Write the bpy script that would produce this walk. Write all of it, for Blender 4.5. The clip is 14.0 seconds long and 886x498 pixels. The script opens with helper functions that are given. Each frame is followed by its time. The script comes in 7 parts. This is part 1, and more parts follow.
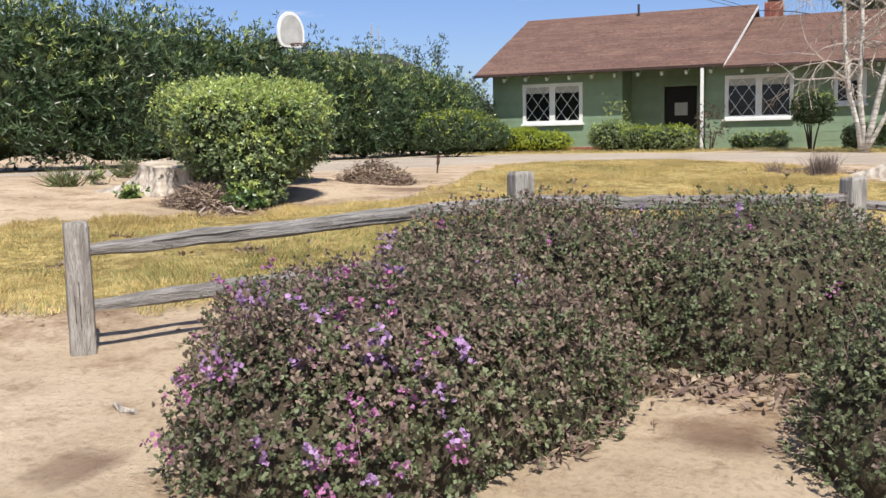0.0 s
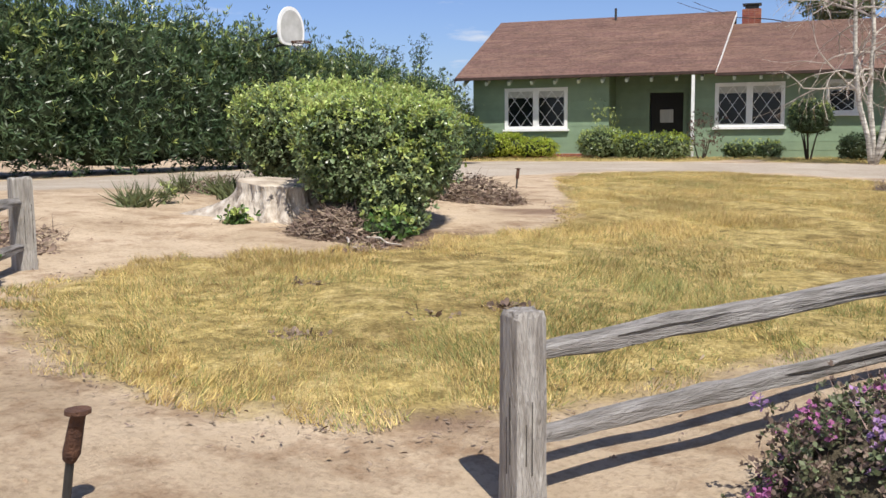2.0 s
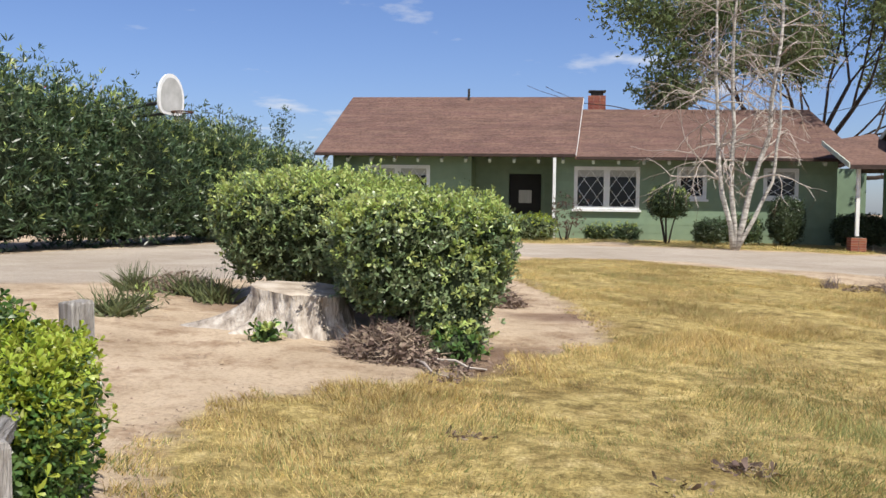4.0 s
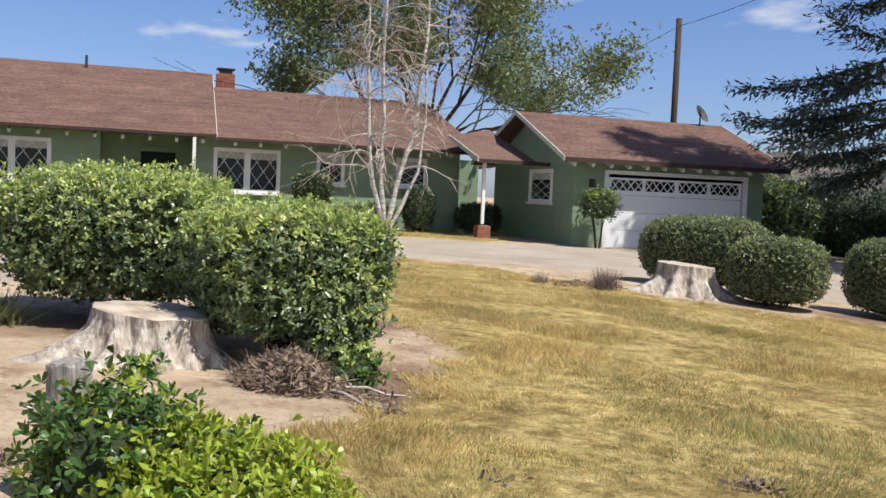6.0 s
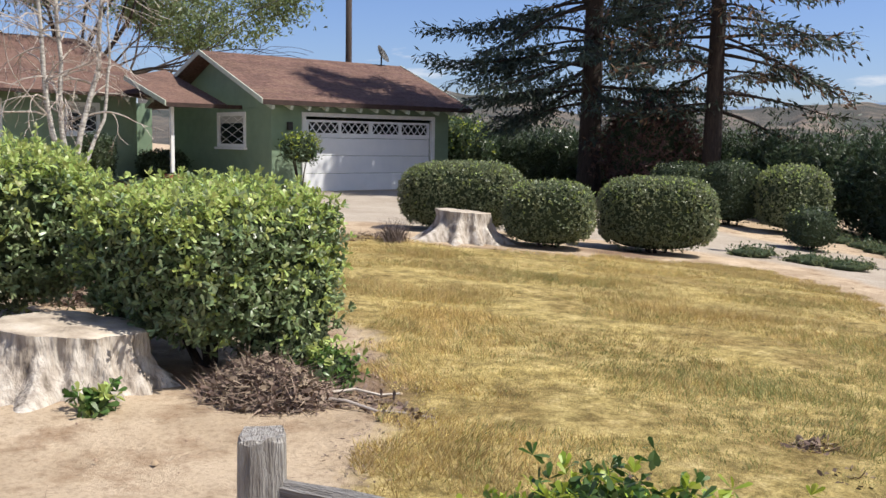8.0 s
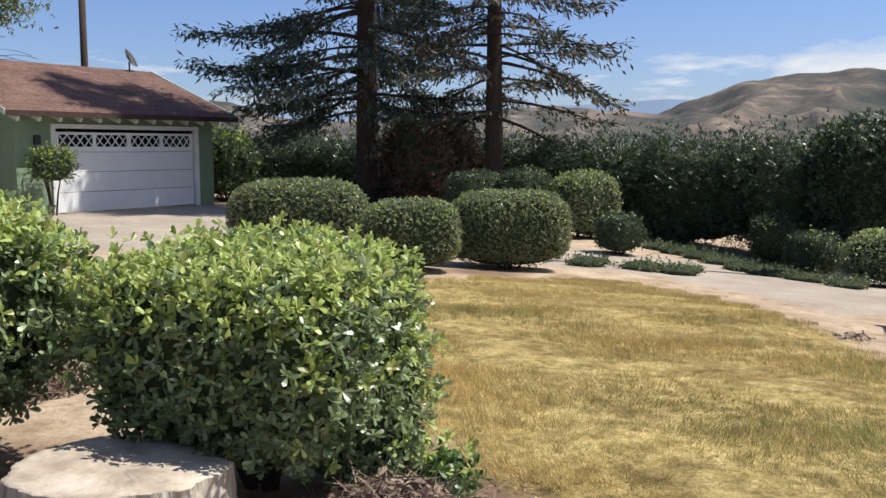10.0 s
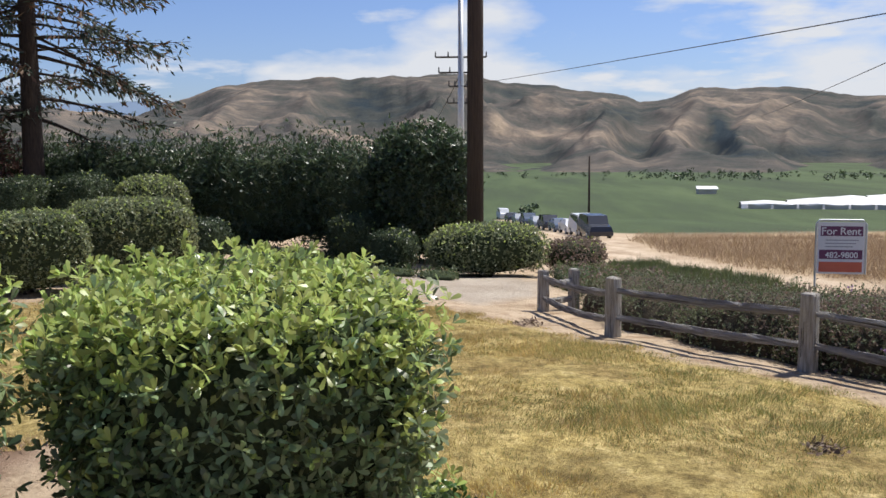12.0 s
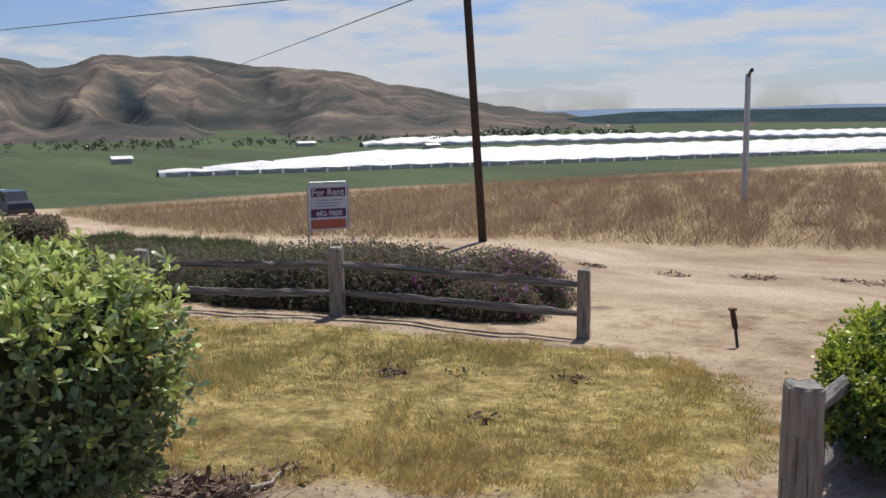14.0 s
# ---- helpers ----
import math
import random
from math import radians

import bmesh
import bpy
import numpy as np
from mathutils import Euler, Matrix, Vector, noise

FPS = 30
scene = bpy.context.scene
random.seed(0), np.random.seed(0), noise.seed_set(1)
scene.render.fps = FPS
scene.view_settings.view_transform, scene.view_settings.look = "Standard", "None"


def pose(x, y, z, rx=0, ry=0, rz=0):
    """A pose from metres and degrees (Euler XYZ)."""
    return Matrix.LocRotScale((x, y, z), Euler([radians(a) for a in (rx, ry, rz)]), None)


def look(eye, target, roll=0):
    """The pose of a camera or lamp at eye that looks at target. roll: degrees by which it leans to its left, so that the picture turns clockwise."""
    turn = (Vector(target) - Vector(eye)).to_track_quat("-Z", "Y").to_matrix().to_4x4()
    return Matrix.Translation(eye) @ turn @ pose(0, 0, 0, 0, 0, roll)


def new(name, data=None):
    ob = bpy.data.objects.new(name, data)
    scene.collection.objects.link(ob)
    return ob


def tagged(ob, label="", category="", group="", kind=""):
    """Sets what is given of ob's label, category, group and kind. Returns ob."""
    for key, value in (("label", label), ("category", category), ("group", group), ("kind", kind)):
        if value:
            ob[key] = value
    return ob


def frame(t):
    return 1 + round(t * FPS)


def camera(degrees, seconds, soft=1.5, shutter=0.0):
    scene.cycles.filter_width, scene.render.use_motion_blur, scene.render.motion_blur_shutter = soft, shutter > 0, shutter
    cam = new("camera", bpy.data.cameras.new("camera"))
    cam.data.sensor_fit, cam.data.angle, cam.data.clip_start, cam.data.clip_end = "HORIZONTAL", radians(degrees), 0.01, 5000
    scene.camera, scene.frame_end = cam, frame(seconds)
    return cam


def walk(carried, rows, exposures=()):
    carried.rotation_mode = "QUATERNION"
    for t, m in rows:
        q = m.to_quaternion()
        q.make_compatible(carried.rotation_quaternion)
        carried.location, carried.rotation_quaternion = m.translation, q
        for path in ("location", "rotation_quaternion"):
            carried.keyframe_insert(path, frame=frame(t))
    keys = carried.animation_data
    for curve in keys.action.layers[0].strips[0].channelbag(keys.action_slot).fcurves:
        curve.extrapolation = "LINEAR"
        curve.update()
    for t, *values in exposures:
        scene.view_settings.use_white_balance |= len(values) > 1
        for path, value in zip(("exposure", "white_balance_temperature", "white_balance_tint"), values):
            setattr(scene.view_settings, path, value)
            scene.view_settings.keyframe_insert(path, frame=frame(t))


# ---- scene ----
cam = camera(50.1, 14.0)
PATH = [
    (0, (-1.277, 0.669, 1.171), (-2.096, 2.479, 0.939), -1.2),
    (0.5, (-1.905, 0.824, 1.24), (-2.601, 2.683, 0.996), 0.5),
    (1, (-2.518, 0.869, 1.294), (-3.153, 2.751, 1.058), 0.9),
    (1.5, (-3.14, 1.029, 1.339), (-3.785, 2.905, 1.082), -0.0),
    (2, (-3.774, 1.192, 1.329), (-4.437, 3.065, 1.097), -0.5),
    (4.5, (-6.399, 1.705, 1.647), (-6.509, 3.701, 1.601), 1.7),
    (5, (-6.953, 1.791, 1.678), (-6.896, 3.79, 1.662), 2.7),
    (5.5, (-7.498, 1.866, 1.724), (-7.197, 3.841, 1.635), 3.3),
    (6, (-7.988, 2.056, 1.804), (-7.382, 3.958, 1.691), 2.5),
    (6.5, (-8.445, 2.388, 1.845), (-7.661, 4.223, 1.713), 1.2),
    (7, (-8.866, 2.634, 1.896), (-7.965, 4.413, 1.754), 1.2),
    (7.5, (-9.244, 3.051, 1.911), (-8.14, 4.708, 1.729), 1.2),
    (10, (-10.001, 5.831, 2.073), (-8.335, 6.919, 1.865), -0.2),
    (10.5, (-10.102, 6.327, 2.08), (-8.319, 7.22, 1.928), -0.0),
    (11, (-10.161, 6.819, 2.106), (-8.264, 7.443, 1.988), -0.3),
    (11.5, (-10.22, 7.35, 2.077), (-8.264, 7.752, 1.958), 0.4),
    (12, (-10.309, 7.834, 2.095), (-8.321, 7.927, 1.889), -0.2),
    (12.5, (-10.259, 8.204, 2.1), (-8.284, 8.023, 1.846), -1.2),
    (13, (-10.218, 8.479, 2.095), (-8.282, 8.058, 1.82), -1.1),
    (13.5, (-10.318, 8.687, 2.119), (-8.453, 8.023, 1.833), -1.4),
    (14, (-10.481, 8.874, 2.131), (-8.794, 7.835, 1.851), -0.7),
]
walk(cam, [(t, look(eye, target, roll)) for t, eye, target, roll in PATH],
     [(0, .49), (2, .43), (5, .37), (7.5, .48), (10, .44), (11.5, .36), (12.5, .27), (13.3, .14), (14, -.03)])

# ---- world and sun ----
TO_SUN = Vector((0.34, -0.388, 0.850)).normalized()
world = bpy.data.worlds.new("sky_world")
scene.world = world
world.use_nodes = True
wt = world.node_tree
wt.nodes.clear()
w_out = wt.nodes.new("ShaderNodeOutputWorld")
w_bg = wt.nodes.new("ShaderNodeBackground")
w_sky = wt.nodes.new("ShaderNodeTexSky")
w_sky.sky_type, w_sky.sun_disc = "NISHITA", False
w_sky.sun_elevation, w_sky.sun_rotation = radians(58.7), radians(138.8)
w_sky.air_density, w_sky.dust_density, w_sky.ozone_density = 1.0, 0.6, 1.6
w_co = wt.nodes.new("ShaderNodeTexCoord")
w_sep = wt.nodes.new("ShaderNodeSeparateXYZ")
w_div = wt.nodes.new("ShaderNodeVectorMath")
w_div.operation = "DIVIDE"
w_cmb = wt.nodes.new("ShaderNodeCombineXYZ")
w_add = wt.nodes.new("ShaderNodeMath")
w_add.operation, w_add.inputs[1].default_value = "ADD", 0.12
w_max = wt.nodes.new("ShaderNodeMath")
w_max.operation, w_max.inputs[1].default_value = "MAXIMUM", 0.02
w_n = wt.nodes.new("ShaderNodeTexNoise")
w_n.inputs["Scale"].default_value, w_n.inputs["Detail"].default_value, w_n.inputs["Roughness"].default_value = 1.3, 8.0, 0.55
w_ramp = wt.nodes.new("ShaderNodeValToRGB")
w_ramp.color_ramp.elements[0].position, w_ramp.color_ramp.elements[1].position = 0.54, 0.665
w_mix = wt.nodes.new("ShaderNodeMix")
w_mix.data_type = "RGBA"
w_cloud = wt.nodes.new("ShaderNodeRGB")
w_cloud.outputs[0].default_value = (8.0, 8.3, 8.9, 1)
w_side = wt.nodes.new("ShaderNodeMapRange")
w_side.inputs["From Min"].default_value, w_side.inputs["From Max"].default_value = -0.3, 0.9
w_side.inputs["To Min"].default_value, w_side.inputs["To Max"].default_value = -0.06, 0.13
w_dot = wt.nodes.new("ShaderNodeVectorMath")
w_dot.operation = "DOT_PRODUCT"
w_dot.inputs[1].default_value = (0.2, -0.98, 0)
w_sum = wt.nodes.new("ShaderNodeMath")
lk = wt.links.new
lk(w_co.outputs["Generated"], w_sep.inputs[0])
lk(w_sep.outputs["Z"], w_max.inputs[0])
lk(w_max.outputs[0], w_add.inputs[0])
for k in ("X", "Y", "Z"):
    lk(w_add.outputs[0], w_cmb.inputs[k])
lk(w_co.outputs["Generated"], w_div.inputs[0])
lk(w_cmb.outputs[0], w_div.inputs[1])
lk(w_div.outputs[0], w_n.inputs["Vector"])
lk(w_co.outputs["Generated"], w_dot.inputs[0])
lk(w_dot.outputs["Value"], w_side.inputs["Value"])
lk(w_n.outputs["Fac"], w_sum.inputs[0])
lk(w_side.outputs[0], w_sum.inputs[1])
lk(w_sum.outputs[0], w_ramp.inputs[0])
w_map = wt.nodes.new("ShaderNodeMapping")
w_map.inputs["Scale"].default_value, w_map.inputs["Location"].default_value = (1, 1, 3.0), (.35, .1, .2)
w_puff = wt.nodes.new("ShaderNodeTexNoise")
w_puff.inputs["Scale"].default_value, w_puff.inputs["Detail"].default_value, w_puff.inputs["Roughness"].default_value = 3.6, 9.0, 0.52
w_low = wt.nodes.new("ShaderNodeMapRange")
w_low.inputs["From Min"].default_value, w_low.inputs["From Max"].default_value = 0.26, 0.06
w_low.inputs["To Min"].default_value, w_low.inputs["To Max"].default_value = -0.22, 0.05
w_east = wt.nodes.new("ShaderNodeMapRange")
w_east.inputs["From Min"].default_value, w_east.inputs["From Max"].default_value = 0.2, 1.0
w_east.inputs["To Min"].default_value, w_east.inputs["To Max"].default_value = -0.25, 0.03
w_dot2 = wt.nodes.new("ShaderNodeVectorMath")
w_dot2.operation = "DOT_PRODUCT"
w_dot2.inputs[1].default_value = (0.93, -0.36, 0)
w_a1, w_a2 = wt.nodes.new("ShaderNodeMath"), wt.nodes.new("ShaderNodeMath")
w_pr = wt.nodes.new("ShaderNodeMapRange")
w_pr.inputs["From Min"].default_value, w_pr.inputs["From Max"].default_value = 0.545, 0.66
w_mx = wt.nodes.new("ShaderNodeMath")
w_mx.operation = "MAXIMUM"
lk(w_co.outputs["Generated"], w_map.inputs[0])
lk(w_map.outputs[0], w_puff.inputs["Vector"])
lk(w_sep.outputs["Z"], w_low.inputs["Value"])
lk(w_co.outputs["Generated"], w_dot2.inputs[0])
lk(w_dot2.outputs["Value"], w_east.inputs["Value"])
lk(w_puff.outputs["Fac"], w_a1.inputs[0])
lk(w_low.outputs[0], w_a1.inputs[1])
lk(w_a1.outputs[0], w_a2.inputs[0])
lk(w_east.outputs[0], w_a2.inputs[1])
lk(w_a2.outputs[0], w_pr.inputs["Value"])
lk(w_ramp.outputs[0], w_mx.inputs[0])
lk(w_pr.outputs[0], w_mx.inputs[1])
lk(w_mx.outputs[0], w_mix.inputs[0])
w_tint = wt.nodes.new("ShaderNodeMix")
w_tint.data_type, w_tint.blend_type = "RGBA", "MULTIPLY"
w_tint.inputs[0].default_value, w_tint.inputs[7].default_value = 1.0, (0.82, 0.93, 1.30, 1)
lk(w_sky.outputs[0], w_tint.inputs[6])
lk(w_tint.outputs[2], w_mix.inputs[6])
lk(w_cloud.outputs[0], w_mix.inputs[7])
lk(w_mix.outputs[2], w_bg.inputs["Color"])
lk(w_bg.outputs[0], w_out.inputs["Surface"])
w_bg.inputs["Strength"].default_value = 0.074
sun = new("sun", bpy.data.lights.new("sun", "SUN"))
sun.data.energy, sun.data.angle, sun.data.color = 4.9, radians(0.55), (1.0, 0.955, 0.88)
sun.matrix_world = look((0, 0, 60), Vector((0, 0, 60)) - TO_SUN)
scene.view_settings.exposure = 0.0


# ---- materials ----
def mat(name, stops, scale=4.0, rough=0.8, detail=5.0, bump=0.0, bscale=None, metal=0.0, space="Object", stretch=(1, 1, 1), vary=0.0,
        second=0.0, through_light=0.0, spec=0.5):
    """A surface: noise through a colour ramp, a second larger noise for stains, random change from piece to piece, relief."""
    m = bpy.data.materials.new(name)
    m.use_nodes = True
    nt = m.node_tree
    n, l = nt.nodes, nt.links.new
    p = n["Principled BSDF"]
    p.inputs["Roughness"].default_value, p.inputs["Metallic"].default_value = rough, metal
    p.inputs["Specular IOR Level"].default_value = spec
    co = n.new("ShaderNodeTexCoord")
    mp = n.new("ShaderNodeMapping")
    mp.inputs["Scale"].default_value = stretch
    l(co.outputs[space], mp.inputs[0])
    nz = n.new("ShaderNodeTexNoise")
    nz.inputs["Scale"].default_value, nz.inputs["Detail"].default_value, nz.inputs["Roughness"].default_value = scale, detail, 0.6
    l(mp.outputs[0], nz.inputs["Vector"])
    rp = n.new("ShaderNodeValToRGB")
    els = rp.color_ramp.elements
    for i, c in enumerate(stops):
        pos = 0.3 + 0.4 * i / max(1, len(stops) - 1)
        e = els[i] if i < 2 else els.new(pos)
        e.position, e.color = pos, (*c, 1)
    if len(stops) == 1:
        els[1].color = (*stops[0], 1)
    l(nz.outputs["Fac"], rp.inputs[0])
    col = rp.outputs[0]
    if second:
        n2 = n.new("ShaderNodeTexNoise")
        n2.inputs["Scale"].default_value, n2.inputs["Detail"].default_value = scale * 0.13, 3
        l(mp.outputs[0], n2.inputs["Vector"])
        mr = n.new("ShaderNodeMapRange")
        mr.inputs["From Min"].default_value, mr.inputs["From Max"].default_value = 0.3, 0.7
        mr.inputs["To Min"].default_value, mr.inputs["To Max"].default_value = 1 - second, 1 + second
        l(n2.outputs["Fac"], mr.inputs[0])
        hs = n.new("ShaderNodeHueSaturation")
        l(mr.outputs[0], hs.inputs["Value"])
        l(col, hs.inputs["Color"])
        col = hs.outputs[0]
    if vary:
        geo = n.new("ShaderNodeNewGeometry")
        inf = n.new("ShaderNodeObjectInfo")
        ad = n.new("ShaderNodeMath")
        fr = n.new("ShaderNodeMath")
        fr.operation = "FRACT"
        l(geo.outputs["Random Per Island"], ad.inputs[0])
        l(inf.outputs["Random"], ad.inputs[1])
        l(ad.outputs[0], fr.inputs[0])
        mv = n.new("ShaderNodeMapRange")
        mv.inputs["To Min"].default_value, mv.inputs["To Max"].default_value = 1 - vary, 1 + vary
        l(fr.outputs[0], mv.inputs[0])
        mh = n.new("ShaderNodeMapRange")
        mh.inputs["To Min"].default_value, mh.inputs["To Max"].default_value = 0.5 - vary * 0.06, 0.5 + vary * 0.06
        l(fr.outputs[0], mh.inputs[0])
        hv = n.new("ShaderNodeHueSaturation")
        l(mv.outputs[0], hv.inputs["Value"])
        l(mh.outputs[0], hv.inputs["Hue"])
        l(col, hv.inputs["Color"])
        col = hv.outputs[0]
    l(col, p.inputs["Base Color"])
    if bump:
        nb = n.new("ShaderNodeTexNoise")
        nb.inputs["Scale"].default_value, nb.inputs["Detail"].default_value = bscale or scale * 4, 6
        l(mp.outputs[0], nb.inputs["Vector"])
        bp = n.new("ShaderNodeBump")
        bp.inputs["Strength"].default_value, bp.inputs["Distance"].default_value = min(1, bump), 0.02 * max(1, bump)
        l(nb.outputs["Fac"], bp.inputs["Height"])
        l(bp.outputs[0], p.inputs["Normal"])
    if through_light:
        tr = n.new("ShaderNodeBsdfTranslucent")
        mx = n.new("ShaderNodeMixShader")
        mx.inputs[0].default_value = through_light
        l(col, tr.inputs["Color"])
        l(p.outputs[0], mx.inputs[1])
        l(tr.outputs[0], mx.inputs[2])
        l(mx.outputs[0], n["Material Output"].inputs["Surface"])
    return m


M_WALL = mat("green_board_paint", [(0.18, 0.255, 0.165), (0.215, 0.30, 0.195)], 3, 0.6, vary=0.06, second=0.06, bump=0.15, bscale=60)
M_WHITE = mat("white_paint", [(0.70, 0.71, 0.70), (0.82, 0.82, 0.80)], 6, 0.5, vary=0.03)
M_DOORW = mat("white_door_paint", [(0.74, 0.76, 0.78), (0.82, 0.83, 0.84)], 2, 0.35, vary=0.02)
M_ROOF = mat("brown_shingle", [(0.085, 0.045, 0.034), (0.14, 0.078, 0.058), (0.19, 0.11, 0.085)], 9, 0.95, vary=0.12, second=0.18, bump=1.0, bscale=50)
M_EAVE = mat("dark_eave_wood", [(0.03, 0.018, 0.014), (0.06, 0.035, 0.028)], 8, 0.9)
M_GLASS = bpy.data.materials.new("window_glass")
M_GLASS.use_nodes = True
_g = M_GLASS.node_tree.nodes["Principled BSDF"]
_g.inputs["Base Color"].default_value, _g.inputs["Roughness"].default_value = (0.006, 0.008, 0.010, 1), 0.08
_g.inputs["Specular IOR Level"].default_value = 0.3
M_DARK = mat("dark_interior", [(0.012, 0.012, 0.013), (0.02, 0.02, 0.02)], 2, 0.9)
M_CURTAIN = mat("pale_curtain", [(0.35, 0.35, 0.33), (0.5, 0.5, 0.47)], 2, 0.9, stretch=(14, 1, 0.3))
M_BRICK = mat("red_brick", [(0.22, 0.07, 0.045), (0.33, 0.12, 0.08)], 12, 0.9, vary=0.2, bump=0.5)
M_MORTAR = mat("mortar", [(0.3, 0.28, 0.25), (0.4, 0.37, 0.33)], 20, 0.95)
M_POST = mat("weathered_grey_wood", [(0.20, 0.175, 0.15), (0.36, 0.33, 0.295), (0.50, 0.47, 0.43)], 7, 0.9, detail=8, stretch=(6, 6, 0.7), vary=0.12, bump=1.0, bscale=30)
M_RAIL = mat("weathered_rail_wood", [(0.13, 0.12, 0.105), (0.27, 0.25, 0.235), (0.40, 0.38, 0.36)], 6, 0.9, detail=8, stretch=(0.8, 9, 9), vary=0.12, bump=1.0, bscale=30)
M_CRACK = mat("dark_wood_crack", [(0.03, 0.025, 0.02)], 5, 1.0)
M_POLE = mat("creosoted_pole_wood", [(0.035, 0.024, 0.018), (0.075, 0.052, 0.04)], 6, 0.9, stretch=(6, 6, 0.4), bump=0.8)
M_METAL = mat("galvanised_metal", [(0.42, 0.45, 0.48), (0.55, 0.58, 0.6)], 6, 0.45, metal=0.6)
M_DKMETAL = mat("dark_metal", [(0.03, 0.03, 0.032), (0.06, 0.058, 0.055)], 12, 0.6, metal=0.4)
M_RUST = mat("rusty_iron", [(0.05, 0.022, 0.014), (0.12, 0.055, 0.03)], 25, 0.9, bump=0.6)
M_STUMP = mat("bleached_stump_wood", [(0.12, 0.095, 0.07), (0.33, 0.28, 0.23), (0.46, 0.41, 0.35), (0.56, 0.51, 0.45)], 4.5, 0.9, detail=9, stretch=(3, 3, 0.7), second=0.15, bump=1.0, bscale=16)
M_STUMPTOP = mat("sawn_stump_top", [(0.24, 0.19, 0.14), (0.44, 0.37, 0.29), (0.54, 0.48, 0.40)], 4, 0.9, detail=8, bump=0.8, second=0.2)
M_BARK = mat("dark_bark", [(0.025, 0.017, 0.012), (0.07, 0.048, 0.036)], 6, 0.95, stretch=(4, 4, 0.7), bump=1.5)
M_BIRCH = mat("white_birch_bark", [(0.12, 0.10, 0.085), (0.45, 0.42, 0.37), (0.68, 0.65, 0.60)], 6, 0.8, detail=6, stretch=(1, 1, 3), bump=0.5)
M_TWIG = mat("pale_twig", [(0.32, 0.27, 0.23), (0.52, 0.46, 0.40)], 5, 0.9, vary=0.15)
M_DULLTWIG = mat("purple_brown_twig", [(0.15, 0.10, 0.085), (0.30, 0.21, 0.18)], 5, 0.9, vary=0.25)
M_BRUSH = mat("dead_brush", [(0.13, 0.09, 0.068), (0.30, 0.22, 0.165)], 5, 0.95, vary=0.35)
# bush cores coloured dark to paint shade into the gaps between leaves
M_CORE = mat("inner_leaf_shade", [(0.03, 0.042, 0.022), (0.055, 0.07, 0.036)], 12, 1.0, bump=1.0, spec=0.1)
M_LANTCORE = mat("inner_twig_shade", [(0.05, 0.042, 0.03), (0.09, 0.075, 0.05)], 14, 1.0, bump=1.0, spec=0.1)


def leafmat(name, dark, light, rough=0.42, tl=0.32, vary=0.35, spec=0.5):
    return mat(name, [dark, light], 1.7, rough, detail=3, vary=vary, through_light=tl, spec=spec)


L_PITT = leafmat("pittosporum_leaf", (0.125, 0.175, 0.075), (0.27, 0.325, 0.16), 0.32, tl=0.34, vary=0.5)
L_PITTNEW = leafmat("pittosporum_young_lit_leaf", (0.34, 0.42, 0.11), (0.52, 0.58, 0.20), 0.4, tl=0.45)
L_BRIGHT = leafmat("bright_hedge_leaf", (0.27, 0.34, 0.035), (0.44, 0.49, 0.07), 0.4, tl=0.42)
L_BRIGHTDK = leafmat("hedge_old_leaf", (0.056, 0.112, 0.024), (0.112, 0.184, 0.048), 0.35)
L_BOX = leafmat("clipped_bush_leaf", (0.14, 0.17, 0.08), (0.25, 0.27, 0.14), 0.4)
L_OLE = leafmat("oleander_leaf", (0.045, 0.080, 0.036), (0.105, 0.15, 0.066), 0.36)
L_OLEDK = leafmat("dark_hedge_leaf", (0.032, 0.055, 0.026), (0.08, 0.105, 0.05), 0.42)
L_RED = leafmat("reddish_shrub_leaf", (0.080, 0.035, 0.032), (0.144, 0.080, 0.056), 0.6)
L_LANT = leafmat("lantana_leaf", (0.095, 0.115, 0.055), (0.19, 0.205, 0.105), 0.6, vary=0.45)
L_LANTBR = leafmat("lantana_dry_leaf", (0.165, 0.115, 0.095), (0.29, 0.215, 0.165), 0.8, vary=0.4)
L_PINK = leafmat("lantana_flower", (0.36, 0.10, 0.27), (0.52, 0.24, 0.42), 0.6, tl=0.3, vary=0.25)
L_LILAC = leafmat("lilac_flower", (0.33, 0.18, 0.38), (0.46, 0.30, 0.50), 0.6, tl=0.3, vary=0.2)
L_WHITEFL = leafmat("white_flower", (0.750, 0.750, 0.700), (0.850, 0.850, 0.800), 0.6, tl=0.2, vary=0.1)
L_REDFL = leafmat("red_flower", (0.450, 0.030, 0.040), (0.600, 0.080, 0.080), 0.6, vary=0.1)
L_CONIF = leafmat("conifer_needles", (0.026, 0.046, 0.032), (0.066, 0.09, 0.058), 0.6, tl=0.12)
L_CONBR = leafmat("dry_conifer_needles", (0.112, 0.056, 0.031), (0.182, 0.112, 0.063), 0.7, tl=0.15)
L_ASH = leafmat("ash_leaf", (0.10, 0.14, 0.05), (0.19, 0.23, 0.09), 0.5, tl=0.35)
L_OLIVE = leafmat("olive_cover_leaf", (0.096, 0.120, 0.048), (0.160, 0.176, 0.072), 0.6)
L_GRASSY = mat("dry_lawn_blade", [(0.38, 0.275, 0.10), (0.54, 0.405, 0.165), (0.70, 0.54, 0.26)], 7, 0.7, detail=5, vary=0.25, second=0.24, through_light=0.3)
L_GRASSG = leafmat("green_lawn_blade", (0.17, 0.19, 0.06), (0.33, 0.34, 0.12), 0.7, tl=0.3, vary=0.3)
L_DRYF = leafmat("dry_field_grass", (0.24, 0.155, 0.09), (0.46, 0.34, 0.22), 0.8, tl=0.25, vary=0.3)

# ---- helpers for making things ----
_rng = np.random.default_rng(7)


